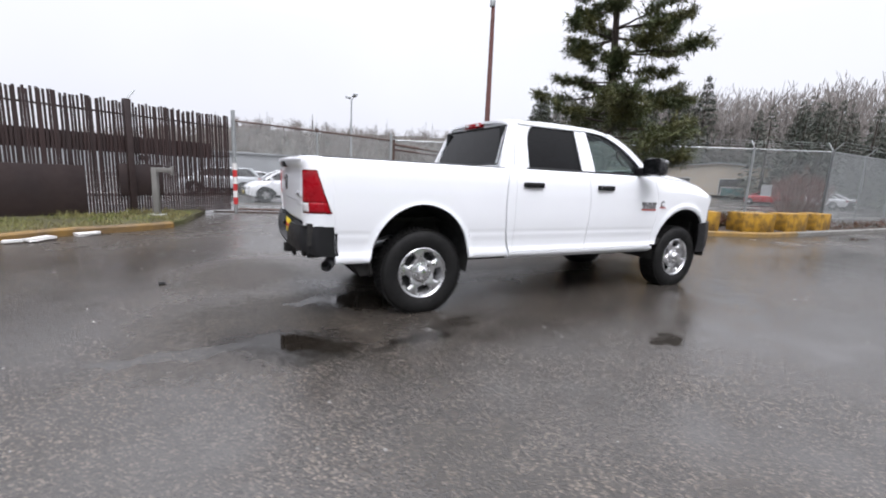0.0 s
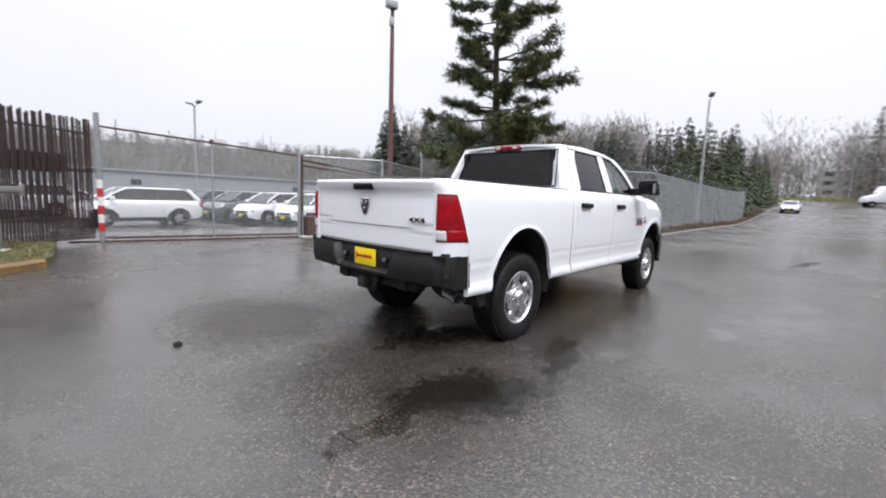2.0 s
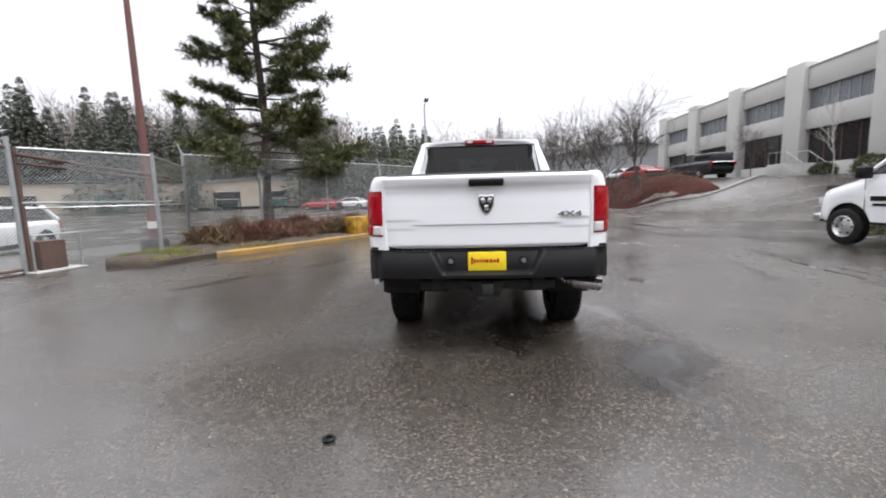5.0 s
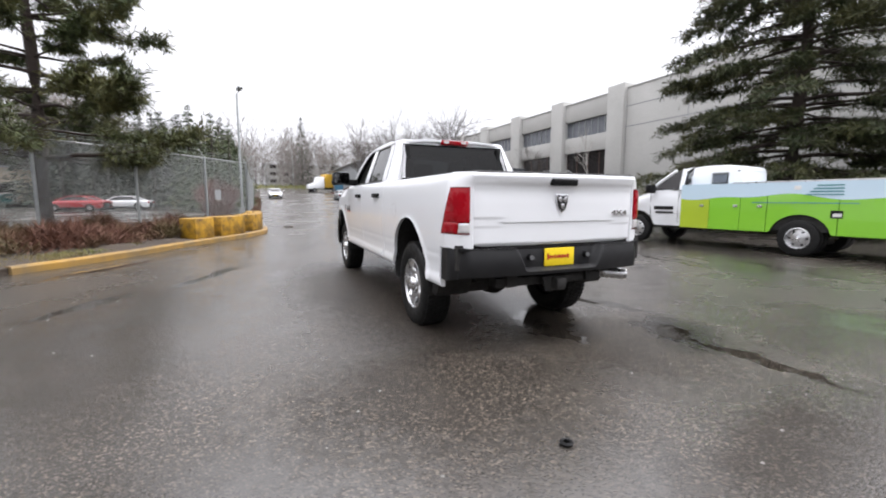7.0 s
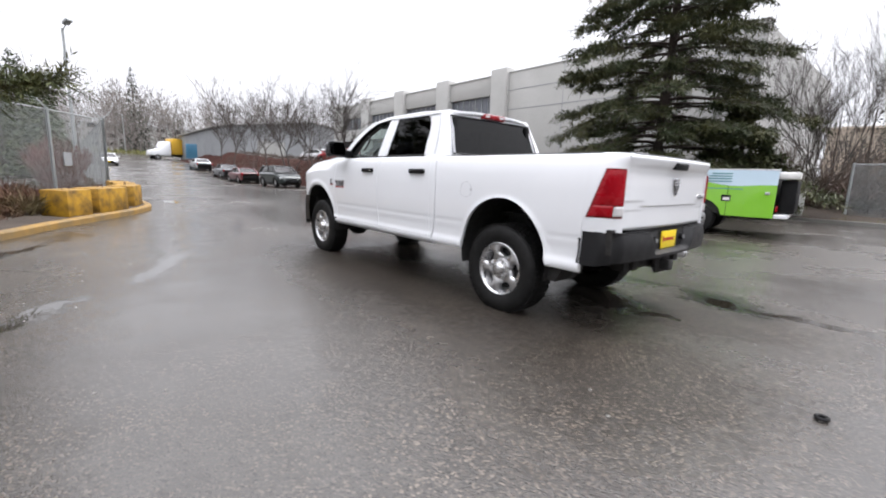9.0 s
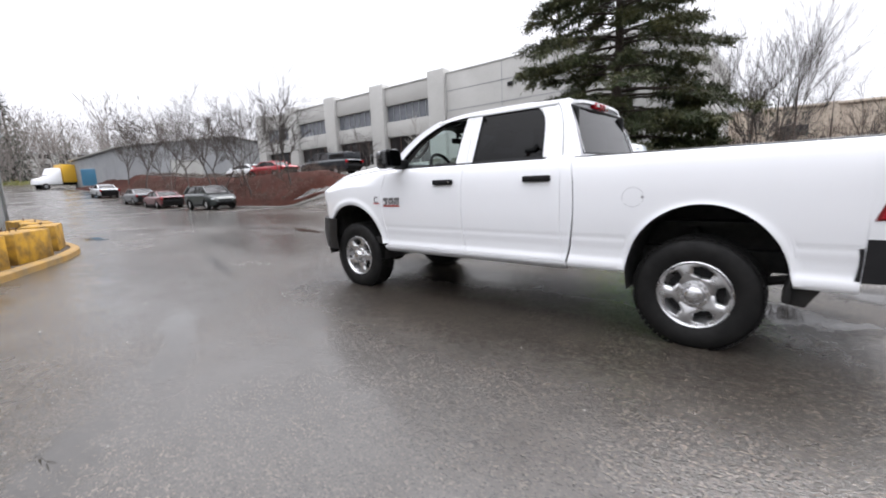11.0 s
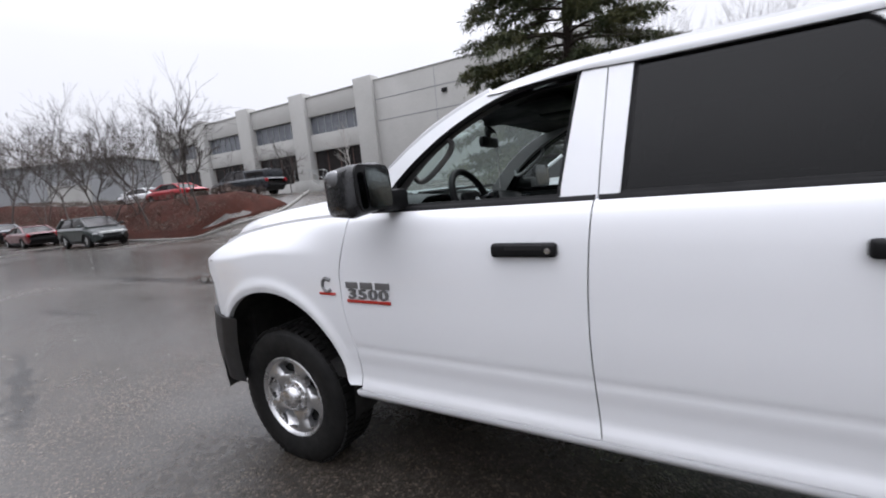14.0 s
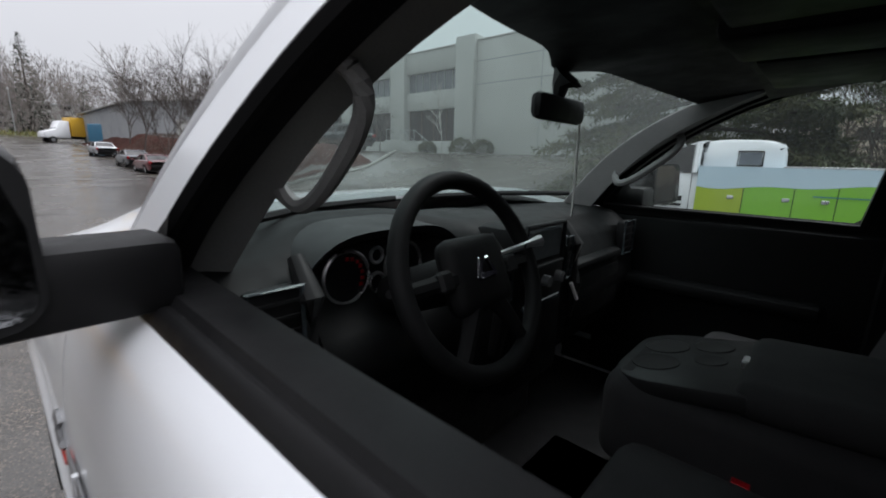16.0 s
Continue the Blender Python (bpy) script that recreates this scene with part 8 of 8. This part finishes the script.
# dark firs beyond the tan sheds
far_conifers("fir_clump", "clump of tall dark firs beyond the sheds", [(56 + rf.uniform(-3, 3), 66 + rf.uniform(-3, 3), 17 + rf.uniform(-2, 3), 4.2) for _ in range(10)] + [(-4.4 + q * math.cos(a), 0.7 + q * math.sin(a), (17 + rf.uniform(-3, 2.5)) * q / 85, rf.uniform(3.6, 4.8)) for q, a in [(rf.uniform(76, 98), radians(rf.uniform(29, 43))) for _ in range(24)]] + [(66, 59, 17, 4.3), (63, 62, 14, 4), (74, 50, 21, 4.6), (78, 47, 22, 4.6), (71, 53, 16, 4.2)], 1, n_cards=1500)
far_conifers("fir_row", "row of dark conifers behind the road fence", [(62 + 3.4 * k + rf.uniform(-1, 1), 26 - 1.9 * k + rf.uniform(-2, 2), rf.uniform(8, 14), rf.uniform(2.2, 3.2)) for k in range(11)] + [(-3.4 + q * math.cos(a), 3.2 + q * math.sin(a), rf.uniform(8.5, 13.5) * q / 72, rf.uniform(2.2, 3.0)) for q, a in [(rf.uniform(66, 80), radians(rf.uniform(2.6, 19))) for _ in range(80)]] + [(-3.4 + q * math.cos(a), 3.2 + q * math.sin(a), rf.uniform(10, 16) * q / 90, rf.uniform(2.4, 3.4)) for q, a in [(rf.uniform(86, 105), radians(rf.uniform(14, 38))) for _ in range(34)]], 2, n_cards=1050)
far_conifers("conifer_hedge", "dense green conifers beside the upper road", [(46.6, 5.4, 9.0, 2.4), (52.0, 6.6, 6.5, 1.9), (52.5, 5.6, 9.0, 2.2)] + [(55 + 3.6 * k, 6.0 + rf.uniform(-0.6, 1.6), rf.uniform(8.0, 11.0), rf.uniform(2.0, 2.6)) for k in range(14)] + [(49, 7.2, 10.5, 2.4), (50.5, 9.5, 11.5, 2.6), (46.0, 8.0, 8.5, 2.3)], 3, "needles_road", 1900)
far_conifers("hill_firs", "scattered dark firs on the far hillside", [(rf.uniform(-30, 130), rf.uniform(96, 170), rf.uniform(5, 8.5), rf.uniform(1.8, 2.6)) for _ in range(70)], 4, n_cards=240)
# added out of view, tall enough to darken what the door mirrors reflect
far_conifers("west_firs", "unseen dark firs added to close the west side and darken reflections", [(rf.uniform(-60, -42), -80 + 2.6 * k + rf.uniform(-2, 2), rf.uniform(12, 19), rf.uniform(3.2, 4.4)) for k in range(70)], 8, n_cards=320)
far_conifers("fir_tree", "lone tall fir at the head of the road", [(150, -10.5, 24, 4.2), (144, -20, 14, 3)], 5)
far_conifers("ridge_firs", "firs along the ridge beyond the road", [(rf.uniform(150, 230), rf.uniform(-60, 50), rf.uniform(9, 16), rf.uniform(2.2, 3.2)) for _ in range(36)], 6, n_cards=260)
far_conifers("south_firs", "dark firs beyond the brush", [(rf.uniform(-12, 4), rf.uniform(-40, -30), rf.uniform(4, 6.5), rf.uniform(1.6, 2.4)) for _ in range(7)] + [(-12, -64, 9.5, 2)], 7)


def far_woods(name, label, rows, seed, mat="twigs", cards=320, wide=1.0):
    """A brown leafless wood far off, in one mesh."""
    base = [bare_tree(sd, 10.0, 0.42, 3, 1, 0.05, 1.0, 0.6) for sd in (3, 5, 9)]
    arrs = [(np.array([s[0] for s in b]), np.array([s[1] for s in b]), np.array([s[2] for s in b]), np.array([s[3] for s in b])) for b in base]
    rng = np.random.default_rng(seed)
    segs = []
    P, D, U, LN, WD = [], [], [], [], []
    for x, y, h in rows:
        a, b, r0, r1 = arrs[rng.integers(3)]
        k = h / 10
        an = rng.random() * 2 * math.pi
        R = np.array([[math.cos(an), -math.sin(an), 0], [math.sin(an), math.cos(an), 0], [0, 0, 1]]) * k
        o = np.array([x, y, height(x, y) - 0.2])
        pa, pb = a @ R.T + o, b @ R.T + o
        segs.extend(zip(pa, pb, r0 * k * (1.3 if wide > 0.9 else 0.6), r1 * k * (1.3 if wide > 0.9 else 0.6)))
        n = cards
        f = rng.random(n)
        p = o + np.stack([rng.normal(0, 1.5 * k, n), rng.normal(0, 1.5 * k, n), h * (0.05 + 0.88 * f * (1 - 0.12 * rng.random(n)))], 1)
        P.append(p)
        lean = 0.5 if wide > 0.9 else 0.2
        D.append(np.stack([rng.normal(0, lean, n), rng.normal(0, lean, n), np.ones(n)], 1))
        U.append(rng.normal(0, 1, (n, 3)))
        LN.append(rng.uniform(0.35, 0.85, n) * k)
        WD.append(rng.uniform(0.05, 0.12, n) * k * wide)
    th = thing(name, label, "trees", kind="stuff")
    part("branches", prisms_mesh("branches", segs, mat, 3), None, th)
    part("twigs", cards_mesh("twigs", np.concatenate(P), np.concatenate(D), np.concatenate(U), np.concatenate(LN), np.concatenate(WD), mat), None, th)
    return th


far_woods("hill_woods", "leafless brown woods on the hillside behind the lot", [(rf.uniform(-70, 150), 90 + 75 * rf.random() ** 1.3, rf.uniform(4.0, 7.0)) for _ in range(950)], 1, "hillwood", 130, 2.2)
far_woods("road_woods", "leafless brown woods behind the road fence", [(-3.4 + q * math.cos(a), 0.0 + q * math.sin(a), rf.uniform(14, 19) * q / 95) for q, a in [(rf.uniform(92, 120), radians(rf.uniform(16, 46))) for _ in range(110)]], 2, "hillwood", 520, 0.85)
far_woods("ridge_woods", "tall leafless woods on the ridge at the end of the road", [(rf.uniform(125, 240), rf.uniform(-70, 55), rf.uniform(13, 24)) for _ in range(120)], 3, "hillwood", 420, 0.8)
far_woods("south_brush", "brown leafless brush and saplings behind the far fence", [(rf.uniform(-26, -4), rf.uniform(-36, -19.5), rf.uniform(1.4, 2.8)) for _ in range(90)] + [(rf.uniform(-3.5, 3), rf.uniform(-30, -19.8), rf.uniform(2.0, 4.6)) for _ in range(36)], 4, "brush", 420, 0.55)
# unseen filler behind the west firs, for reflections only
far_woods("west_woods", "unseen leafless woods added to close the west side and darken reflections", [(rf.uniform(-75, -48), rf.uniform(-80, 100), rf.uniform(9, 15)) for _ in range(110)], 5, "twigs", 140, 2.4)


def ground_cover(name, label, area, n, seed, ln, wd, mat, up=1.0, lift=0.12, clump=0.0, category="plants"):
    """Blades or twigs over a patch of ground given as a function that says yes or no inside a rectangle."""
    (x0, x1, y0, y1), inside = area
    rng = np.random.default_rng(seed)
    P, D, U, LN, WD = [], [], [], [], []
    while len(P) < n:
        x, y = rng.uniform(x0, x1), rng.uniform(y0, y1)
        if not inside(x, y):
            continue
        c = noise.noise(Vector((x * 1.1, y * 1.1, seed)))
        if clump and c < clump - 0.5 and rng.random() < 0.85:
            continue
        hh = max(0.15, 0.6 + c)
        P.append((x, y, height(x, y) + lift * rng.uniform(0.7, 1.0) + (rng.random() * ln * 0.9 * hh if up < 0.9 else 0)))
        D.append((rng.normal(0, 0.5), rng.normal(0, 0.5), up * rng.uniform(0.3, 1.2)))
        U.append(rng.normal(0, 1, 3))
        LN.append(ln * rng.uniform(0.5, 1.3) * hh)
        WD.append(wd * rng.uniform(0.7, 1.3))
    me = cards_mesh(name, P, D, U, LN, WD, mat)
    ob = new(name, me)
    return tagged(ob, label, category, kind="stuff")


def poly_inside(poly):
    def f(x, y):
        c, j = False, len(poly) - 1
        for i in range(len(poly)):
            if (poly[i][1] > y) != (poly[j][1] > y) and x < (poly[j][0] - poly[i][0]) * (y - poly[i][1]) / (poly[j][1] - poly[i][1]) + poly[i][0]:
                c = not c
            j = i
        return c
    return f


strip_poly = [(p.x, p.y + 0.2) for p in line_a] + [(-2.7, 6.6), (-2.55, 7.6), (-2.4, 9.2), (-11.0, 4.1)]
ground_cover("grass", "tufts of yellow-green winter grass by the fence", ((-10.5, -2.2, 0.6, 9.4), poly_inside(strip_poly)), 9000, 1, 0.17, 0.012, "grassblade", clump=0.35)
ground_cover("grass", "rough grass at the foot of the red pole", ((3.6, 9.2, 5.0, 8.8), poly_inside([(3.8, 6.8), (5.0, 6.3), (6.0, 5.7), (7.6, 5.0), (9.0, 4.3), (9.0, 5.2), (6.6, 6.6), (6.6, 8.4), (4.5, 8.2)])), 8000, 2, 0.14, 0.012, "grassblade", clump=0.3)
ground_cover("heather", "low mounds of brown heather and dead stems below the pine", ((5.8, 15.0, 3.0, 8.8), poly_inside([(6.0, 6.6), (7.6, 5.4), (9.6, 4.4), (10.9, 4.3), (12.6, 3.6), (14.6, 3.3), (13.5, 5.0), (12.6, 6.2), (12.8, 8.2), (9.5, 8.8), (6.6, 8.2)])), 26000, 3, 0.42, 0.022, "heather", up=0.7, lift=0.16, clump=0.2)
ground_cover("weeds", "dry weeds along the road fence", ((17.5, 60, 2.6, 3.5), lambda x, y: True), 7000, 4, 0.30, 0.02, "heather", up=0.7, clump=0.35)
ground_cover("bank_plants", "brown ground-cover stems on the mulch bank", ((23.0, 60, -14.4, -10.2), lambda x, y: (x > 26 and y > -13.6) or y < -10.1 - 1.1 * max(0, 25 - x)), 14000, 5, 0.30, 0.025, "brush", up=0.6, lift=0.45, clump=0.25)
ground_cover("grass", "mossy grass and leaf litter by the far kerb", ((-14, 10, -20.5, -17.0), lambda x, y: y < -17.35 + 0.11 * max(0, -x - 0)), 9000, 6, 0.16, 0.014, "grassblade", clump=0.4)
ground_cover("brambles", "tangle of brown brambles behind the far fence", ((-18, 2, -26, -18.8), lambda x, y: True), 46000, 7, 1.2, 0.045, "brush", up=0.5, lift=0.2, clump=0.1)
ground_cover("far_bank_grass", "pale rough grass bank at the head of the road", ((112, 150, -40, 30), lambda x, y: True), 5000, 8, 0.8, 0.2, "grassblade", up=0.8, lift=0.1)

# red-stemmed shrub inside the fence corner
rng = np.random.default_rng(77)
n = 2600
a, q = rng.random(n) * 2 * math.pi, rng.random(n) ** 0.5
hz = rng.random(n)
P = np.stack([1.25 * q * np.cos(a) * (0.45 + 0.55 * hz), 1.0 * q * np.sin(a) * (0.45 + 0.55 * hz), 2.1 * hz * (1 - 0.35 * q)], 1)
Dv = np.stack([0.35 * np.cos(a) * q, 0.35 * np.sin(a) * q, np.ones(n)], 1) + rng.normal(0, 0.22, (n, 3))
sh = thing("shrub", "bare red-stemmed shrub behind the fence corner", "shrub", m=pose(18.9, 4.3, 0.05))
part("stems", cards_mesh("stems", P, Dv, rng.normal(0, 1, (n, 3)), rng.uniform(0.25, 0.6, n), rng.uniform(0.012, 0.03, n), "red_twig"), None, sh)

# ---- buildings beyond ----
def shed(name, label, m, w, d, h, ridge, mat, doors=(), windows=(), roof="roofgrey", category="building"):
    """A gabled shed: walls, roof slabs with eaves, doors and windows on its front (the -y side)."""
    th = thing(name, label, category, m=m)
    part("wall", prism([(-w / 2, 0), (w / 2, 0), (w / 2, h), (0, h + ridge), (-w / 2, h)] if ridge else [(-w / 2, 0), (w / 2, 0), (w / 2, h), (-w / 2, h)], 0, d, 'y'), mat, th)
    if ridge:
        for s in (-1, 1):
            a = math.degrees(math.atan2(ridge, w / 2)) * s
            ln = math.hypot(ridge, w / 2) + 0.4
            part("roof", box(-0.1, ln, -0.4, d + 0.4, 0.02, 0.16, m=pose(0, 0, h + ridge, 0, a, 0) if s > 0 else pose(0, 0, h + ridge, 0, a, 0) @ Matrix.Diagonal((-1, 1, 1, 1))), roof, th)
    else:
        part("roof", box(-w / 2 - 0.3, w / 2 + 0.3, -0.3, d + 0.3, h, h + 0.25, 0.02), roof, th)
    for x, ww, hh, mt in doors:
        dr = part("door", box(x - ww / 2, x + ww / 2, -0.06, 0.02, 0, hh), mt, th)
        part("door_frame", tube([(x - ww / 2, -0.06, 0), (x - ww / 2, -0.06, hh), (x + ww / 2, -0.06, hh), (x + ww / 2, -0.06, 0)], 0.09, 4), "concrete", th)
    for x, z, ww, hh in windows:
        part("window", box(x - ww / 2, x + ww / 2, -0.05, 0.02, z, z + hh), "win_dark", th)
    return th


shed("tan_shed", "tan metal workshop with open bay doors and teal equipment inside", pose(62.5, 33.5, 0.6, 0, 0, -66), 19, 16, 3.7, 0.9, "tan", doors=((-5.6, 4.0, 2.4, "win_dark"), (2.0, 3.6, 2.4, "win_dark"), (-5.6, 3.2, 1.2, "teal"), (2.0, 3.0, 1.2, "teal")), windows=((7.2, 1.2, 1.6, 1.0),))
shed("tan_shed", "long tan metal warehouse with a dark low roof", pose(51.0, 55.0, 0.3, 0, 0, -60), 26, 14, 4.1, 0.0, "tan", doors=((4.0, 4.0, 2.6, "teal"), (-6.0, 4.0, 2.6, "win_dark")), roof="under")
shed("long_warehouse", "long low pale-grey warehouse behind the car lot", pose(18.0, 66.0, 0, 0, 0, 0), 120, 20, 3.4, 0.0, "roofgrey", windows=[(-30 + 23 * k, 1.7, 1.2, 0.7) for k in range(4)], roof="roofgrey")
shed("grey_warehouse", "pale blue-grey metal warehouse behind bare trees", pose(64.0, -25.0, 2.0, 0, 0, -90), 26, 30, 5.2, 1.8, "roofgrey", doors=((-6, 4, 3.5, "concrete"),), windows=((4, 1.2, 2.5, 1.4), (9, 1.2, 2.5, 1.4)), roof="concrete")
shed("hill_building", "three-storey grey block on the far hill", pose(190, -22, height(190, -22), 0, 0, -90), 46, 18, 9.0, 0.0, "concrete", windows=[(-20 + 5 * k, 1.5 + 3 * j, 2.6, 1.4) for k in range(9) for j in range(3)])
bei = shed("beige_warehouse", "large beige stucco warehouse beyond the brush", pose(-22.0, -60.0, 0.8, 0, 0, 186), 56, 30, 6.6, 0.0, "beige", doors=((-8, 4, 3.2, "orange"), (-16, 4, 3.2, "orange")), windows=[(-22 + 9 * k, 3.6, 2.5, 1.2) for k in range(5)], roof="beige")
for k in range(8):
    part("pilaster", box(-27 + 7.6 * k, -26 + 7.6 * k, -0.25, 0.05, 0, 6.9), "beige", bei)
oc = thing("shipping_container", "rusty orange shipping container beside the beige warehouse", "container", m=pose(-12.5, -47.0, 0.9, 0, 0, 6))
part("shell", box(-6, 6, -1.2, 1.2, 0, 2.6, 0.02), "orange", oc)
for k in range(40):
    part("rib", box(-5.9 + k * 0.3, -5.8 + k * 0.3, 1.19, 1.24, 0.1, 2.5), "orange", oc)
part("roof_sheet", box(-6.1, 6.1, -1.3, 1.3, 2.6, 2.7), "blue", oc)

# ---- poles and lamps ----
pole = thing("light_pole", "rusty red steel light pole in a concrete footing", "street lamp", m=pose(6.9, 9.1, 0))
part("shaft", tube([(0, 0, 0.2), (-0.03, 0.0, 4.0), (-0.05, 0.02, 7.9)], [0.115, 0.09, 0.065], 14), "pole_red", pole)
part("base_plate", box(-0.22, 0.22, -0.22, 0.22, 0.30, 0.34, 0.01), "rust", pole)
ft = lathe([(0.0, 0.34), (0.30, 0.33), (0.34, 0.25), (0.36, -0.1)], 18, 'z')
part("footing", ft, "under", pole)
part("band", tube([(-0.012, 0, 0.62), (-0.014, 0, 0.82)], 0.125, 14), "stripe_w", pole)
part("lamp_head", box(-0.32, 0.10, -0.14, 0.14, 7.88, 8.16, 0.05), "galv", pole)
part("junction_box", box(-0.16, -0.03, -0.08, 0.08, 7.3, 7.6, 0.02), "galv", pole)


def lamp_post(x, y, h, label, yaw=0, two=False):
    th = thing("lamp_post", label, "street lamp", m=pose(x, y, height(x, y), 0, 0, yaw))
    part("shaft", tube([(0, 0, -0.1), (0, 0, h)], [0.10, 0.06], 10), "galv", th)
    part("base", tube([(0, 0, 0), (0, 0, 0.5)], 0.22, 12), "concrete", th)
    for s in ((1, -1) if two else (1,)):
        part("arm", tube([(0, 0, h - 0.1), (0.45 * s, 0, h + 0.1)], 0.03, 6), "galv", th)
        part("lamp_head", box(0.15, 0.75, -0.16, 0.16, -0.08, 0.10, 0.05, m=pose(0.25 * s, 0, h + 0.12, 0, -14 * s, 0) @ Matrix.Diagonal((s, 1, 1, 1))), "galv", th)
    return th


lamp_post(8.1, 33.5, 8.0, "tall lamp post with twin flood heads in the car lot", 100, True)
lamp_post(30.1, 3.7, 8.6, "tall lamp post with one head behind the road fence", 200)
lamp_post(128, -6, 9.0, "distant wooden-grey light pole at the road head", 0)

# gooseneck key stand by the gate
ks = thing("key_stand", "grey steel gooseneck stand for a gate keypad", "keypad stand", m=pose(-3.25, 7.75, 0.08, 0, 0, -20))
part("stem", box(-0.06, 0.06, -0.06, 0.06, 0, 1.15, 0.012), "kerb", ks)
part("arm", box(-0.06, 0.40, -0.055, 0.055, 1.05, 1.16, 0.012), "kerb", ks)
part("keypad", box(0.36, 0.42, -0.05, 0.05, 0.99, 1.20, 0.012), "kerb", ks)
part("pad", box(-0.15, 0.15, -0.15, 0.15, -0.05, 0.04, 0.01), "concrete", ks)

# utility cabinet by the far kerb
uc = thing("utility_cabinet", "off-white metal utility cabinet on the verge", "cabinet", m=pose(0.95, -17.6, 0.1, 0, 0, 4))
part("body", box(-0.22, 0.22, -0.2, 0.2, 0, 1.05, 0.015), "box_white", uc)
part("door", box(-0.19, 0.19, 0.2, 0.215, 0.08, 0.98, 0.006), "box_white", uc)
part("label_plate", box(-0.05, 0.05, 0.215, 0.22, 0.55, 0.72), "teal", uc)
part("plinth", box(-0.26, 0.26, -0.24, 0.24, -0.08, 0.03, 0.01), "concrete", uc)

# notice board on the yard fence
nb = thing("notice_board", "blank pale notice board wired to the fence", "sign", m=pose(15.75, 4.0, 1.2, 0, 0, -32))
part("board", box(-0.18, 0.18, -0.012, 0.012, 0.0, 0.40, 0.006, 1), "roofgrey", nb)
part("edge_frame", tube([(-0.18, -0.014, 0), (-0.18, -0.014, 0.40), (0.18, -0.014, 0.40), (0.18, -0.014, 0), (-0.18, -0.014, 0)], 0.009, 6, close=False), "galv", nb)

# clipped shrubs by the office wall
for x, y, r, lb in ((27.6, -24.8, 0.7, "rounded dark green shrub by the office wall"), (24.0, -24.9, 0.9, "dark green shrub by the office wall"), (22.0, -25.0, 0.8, "dark green shrub by the office wall")):
    rng = np.random.default_rng(int(x * 10))
    n = 1500
    a, c = rng.random(n) * 6.283, rng.uniform(-0.3, 1, n)
    rr = r * (0.75 + 0.3 * rng.random(n))
    q = np.sqrt(1 - np.clip(c, -1, 1) ** 2)
    P = np.stack([rr * q * np.cos(a), rr * q * np.sin(a), 0.35 * r + 0.9 * rr * c], 1)
    th = thing("shrub", lb, "shrub", "shrubs by the office", m=pose(x, y, height(x, y)))
    part("crown", cards_mesh("crown", P, P + rng.normal(0, 0.4, (n, 3)), rng.normal(0, 1, (n, 3)), rng.uniform(0.12, 0.25, n), rng.uniform(0.04, 0.08, n), "needles_dark"), None, th)

# ---- litter and small marks on the ground ----
nut = lathe([(0.020, 0.0), (0.034, 0.004), (0.036, 0.014), (0.028, 0.022), (0.018, 0.018), (0.017, 0.006), (0.020, 0.0)], 18, 'z')
solid("rubber_ring", nut, "trim", "small black rubber ring lying on the asphalt", "ring", m=pose(-2.36, 0.90, 0.003))
rl = random.Random(12)
for x, y, s in ((-4.45, 4.42, 0.20), (-3.95, 4.95, 0.17), (-4.7, 4.2, 0.12)):
    b = box(-s, s, -s * 0.45, s * 0.45, 0, 0.05, 0.015, 2)
    for v in b.verts:
        v.co += Vector((rl.uniform(-1, 1), rl.uniform(-1, 1), rl.uniform(0, 1))) * 0.02
    solid("litter", b, "litter", "crumpled pale litter at the foot of the kerb", "litter", "litter by the kerb", m=pose(x, y, 0.0, 0, 0, rl.uniform(0, 180)))
peb = bmesh.new()
for _ in range(260):
    x, y = rl.uniform(-7, 9), rl.uniform(-7, 7)
    s = rl.uniform(0.004, 0.011)
    m_ = pose(x, y, 0.0, rl.uniform(-20, 20), 0, rl.uniform(0, 180))
    vs = [peb.verts.new(m_ @ Vector(p)) for p in ((-s, -s, 0), (s, -s, 0), (s, s, 0), (-s, s, 0), (0, 0, s * 1.1))]
    for f in ((0, 1, 4), (1, 2, 4), (2, 3, 4), (3, 0, 4)):
        peb.faces.new([vs[i] for i in f])
solid("grit", peb, "kerb", "loose grit scattered over the asphalt", "grit", kind="stuff", smooth=0)
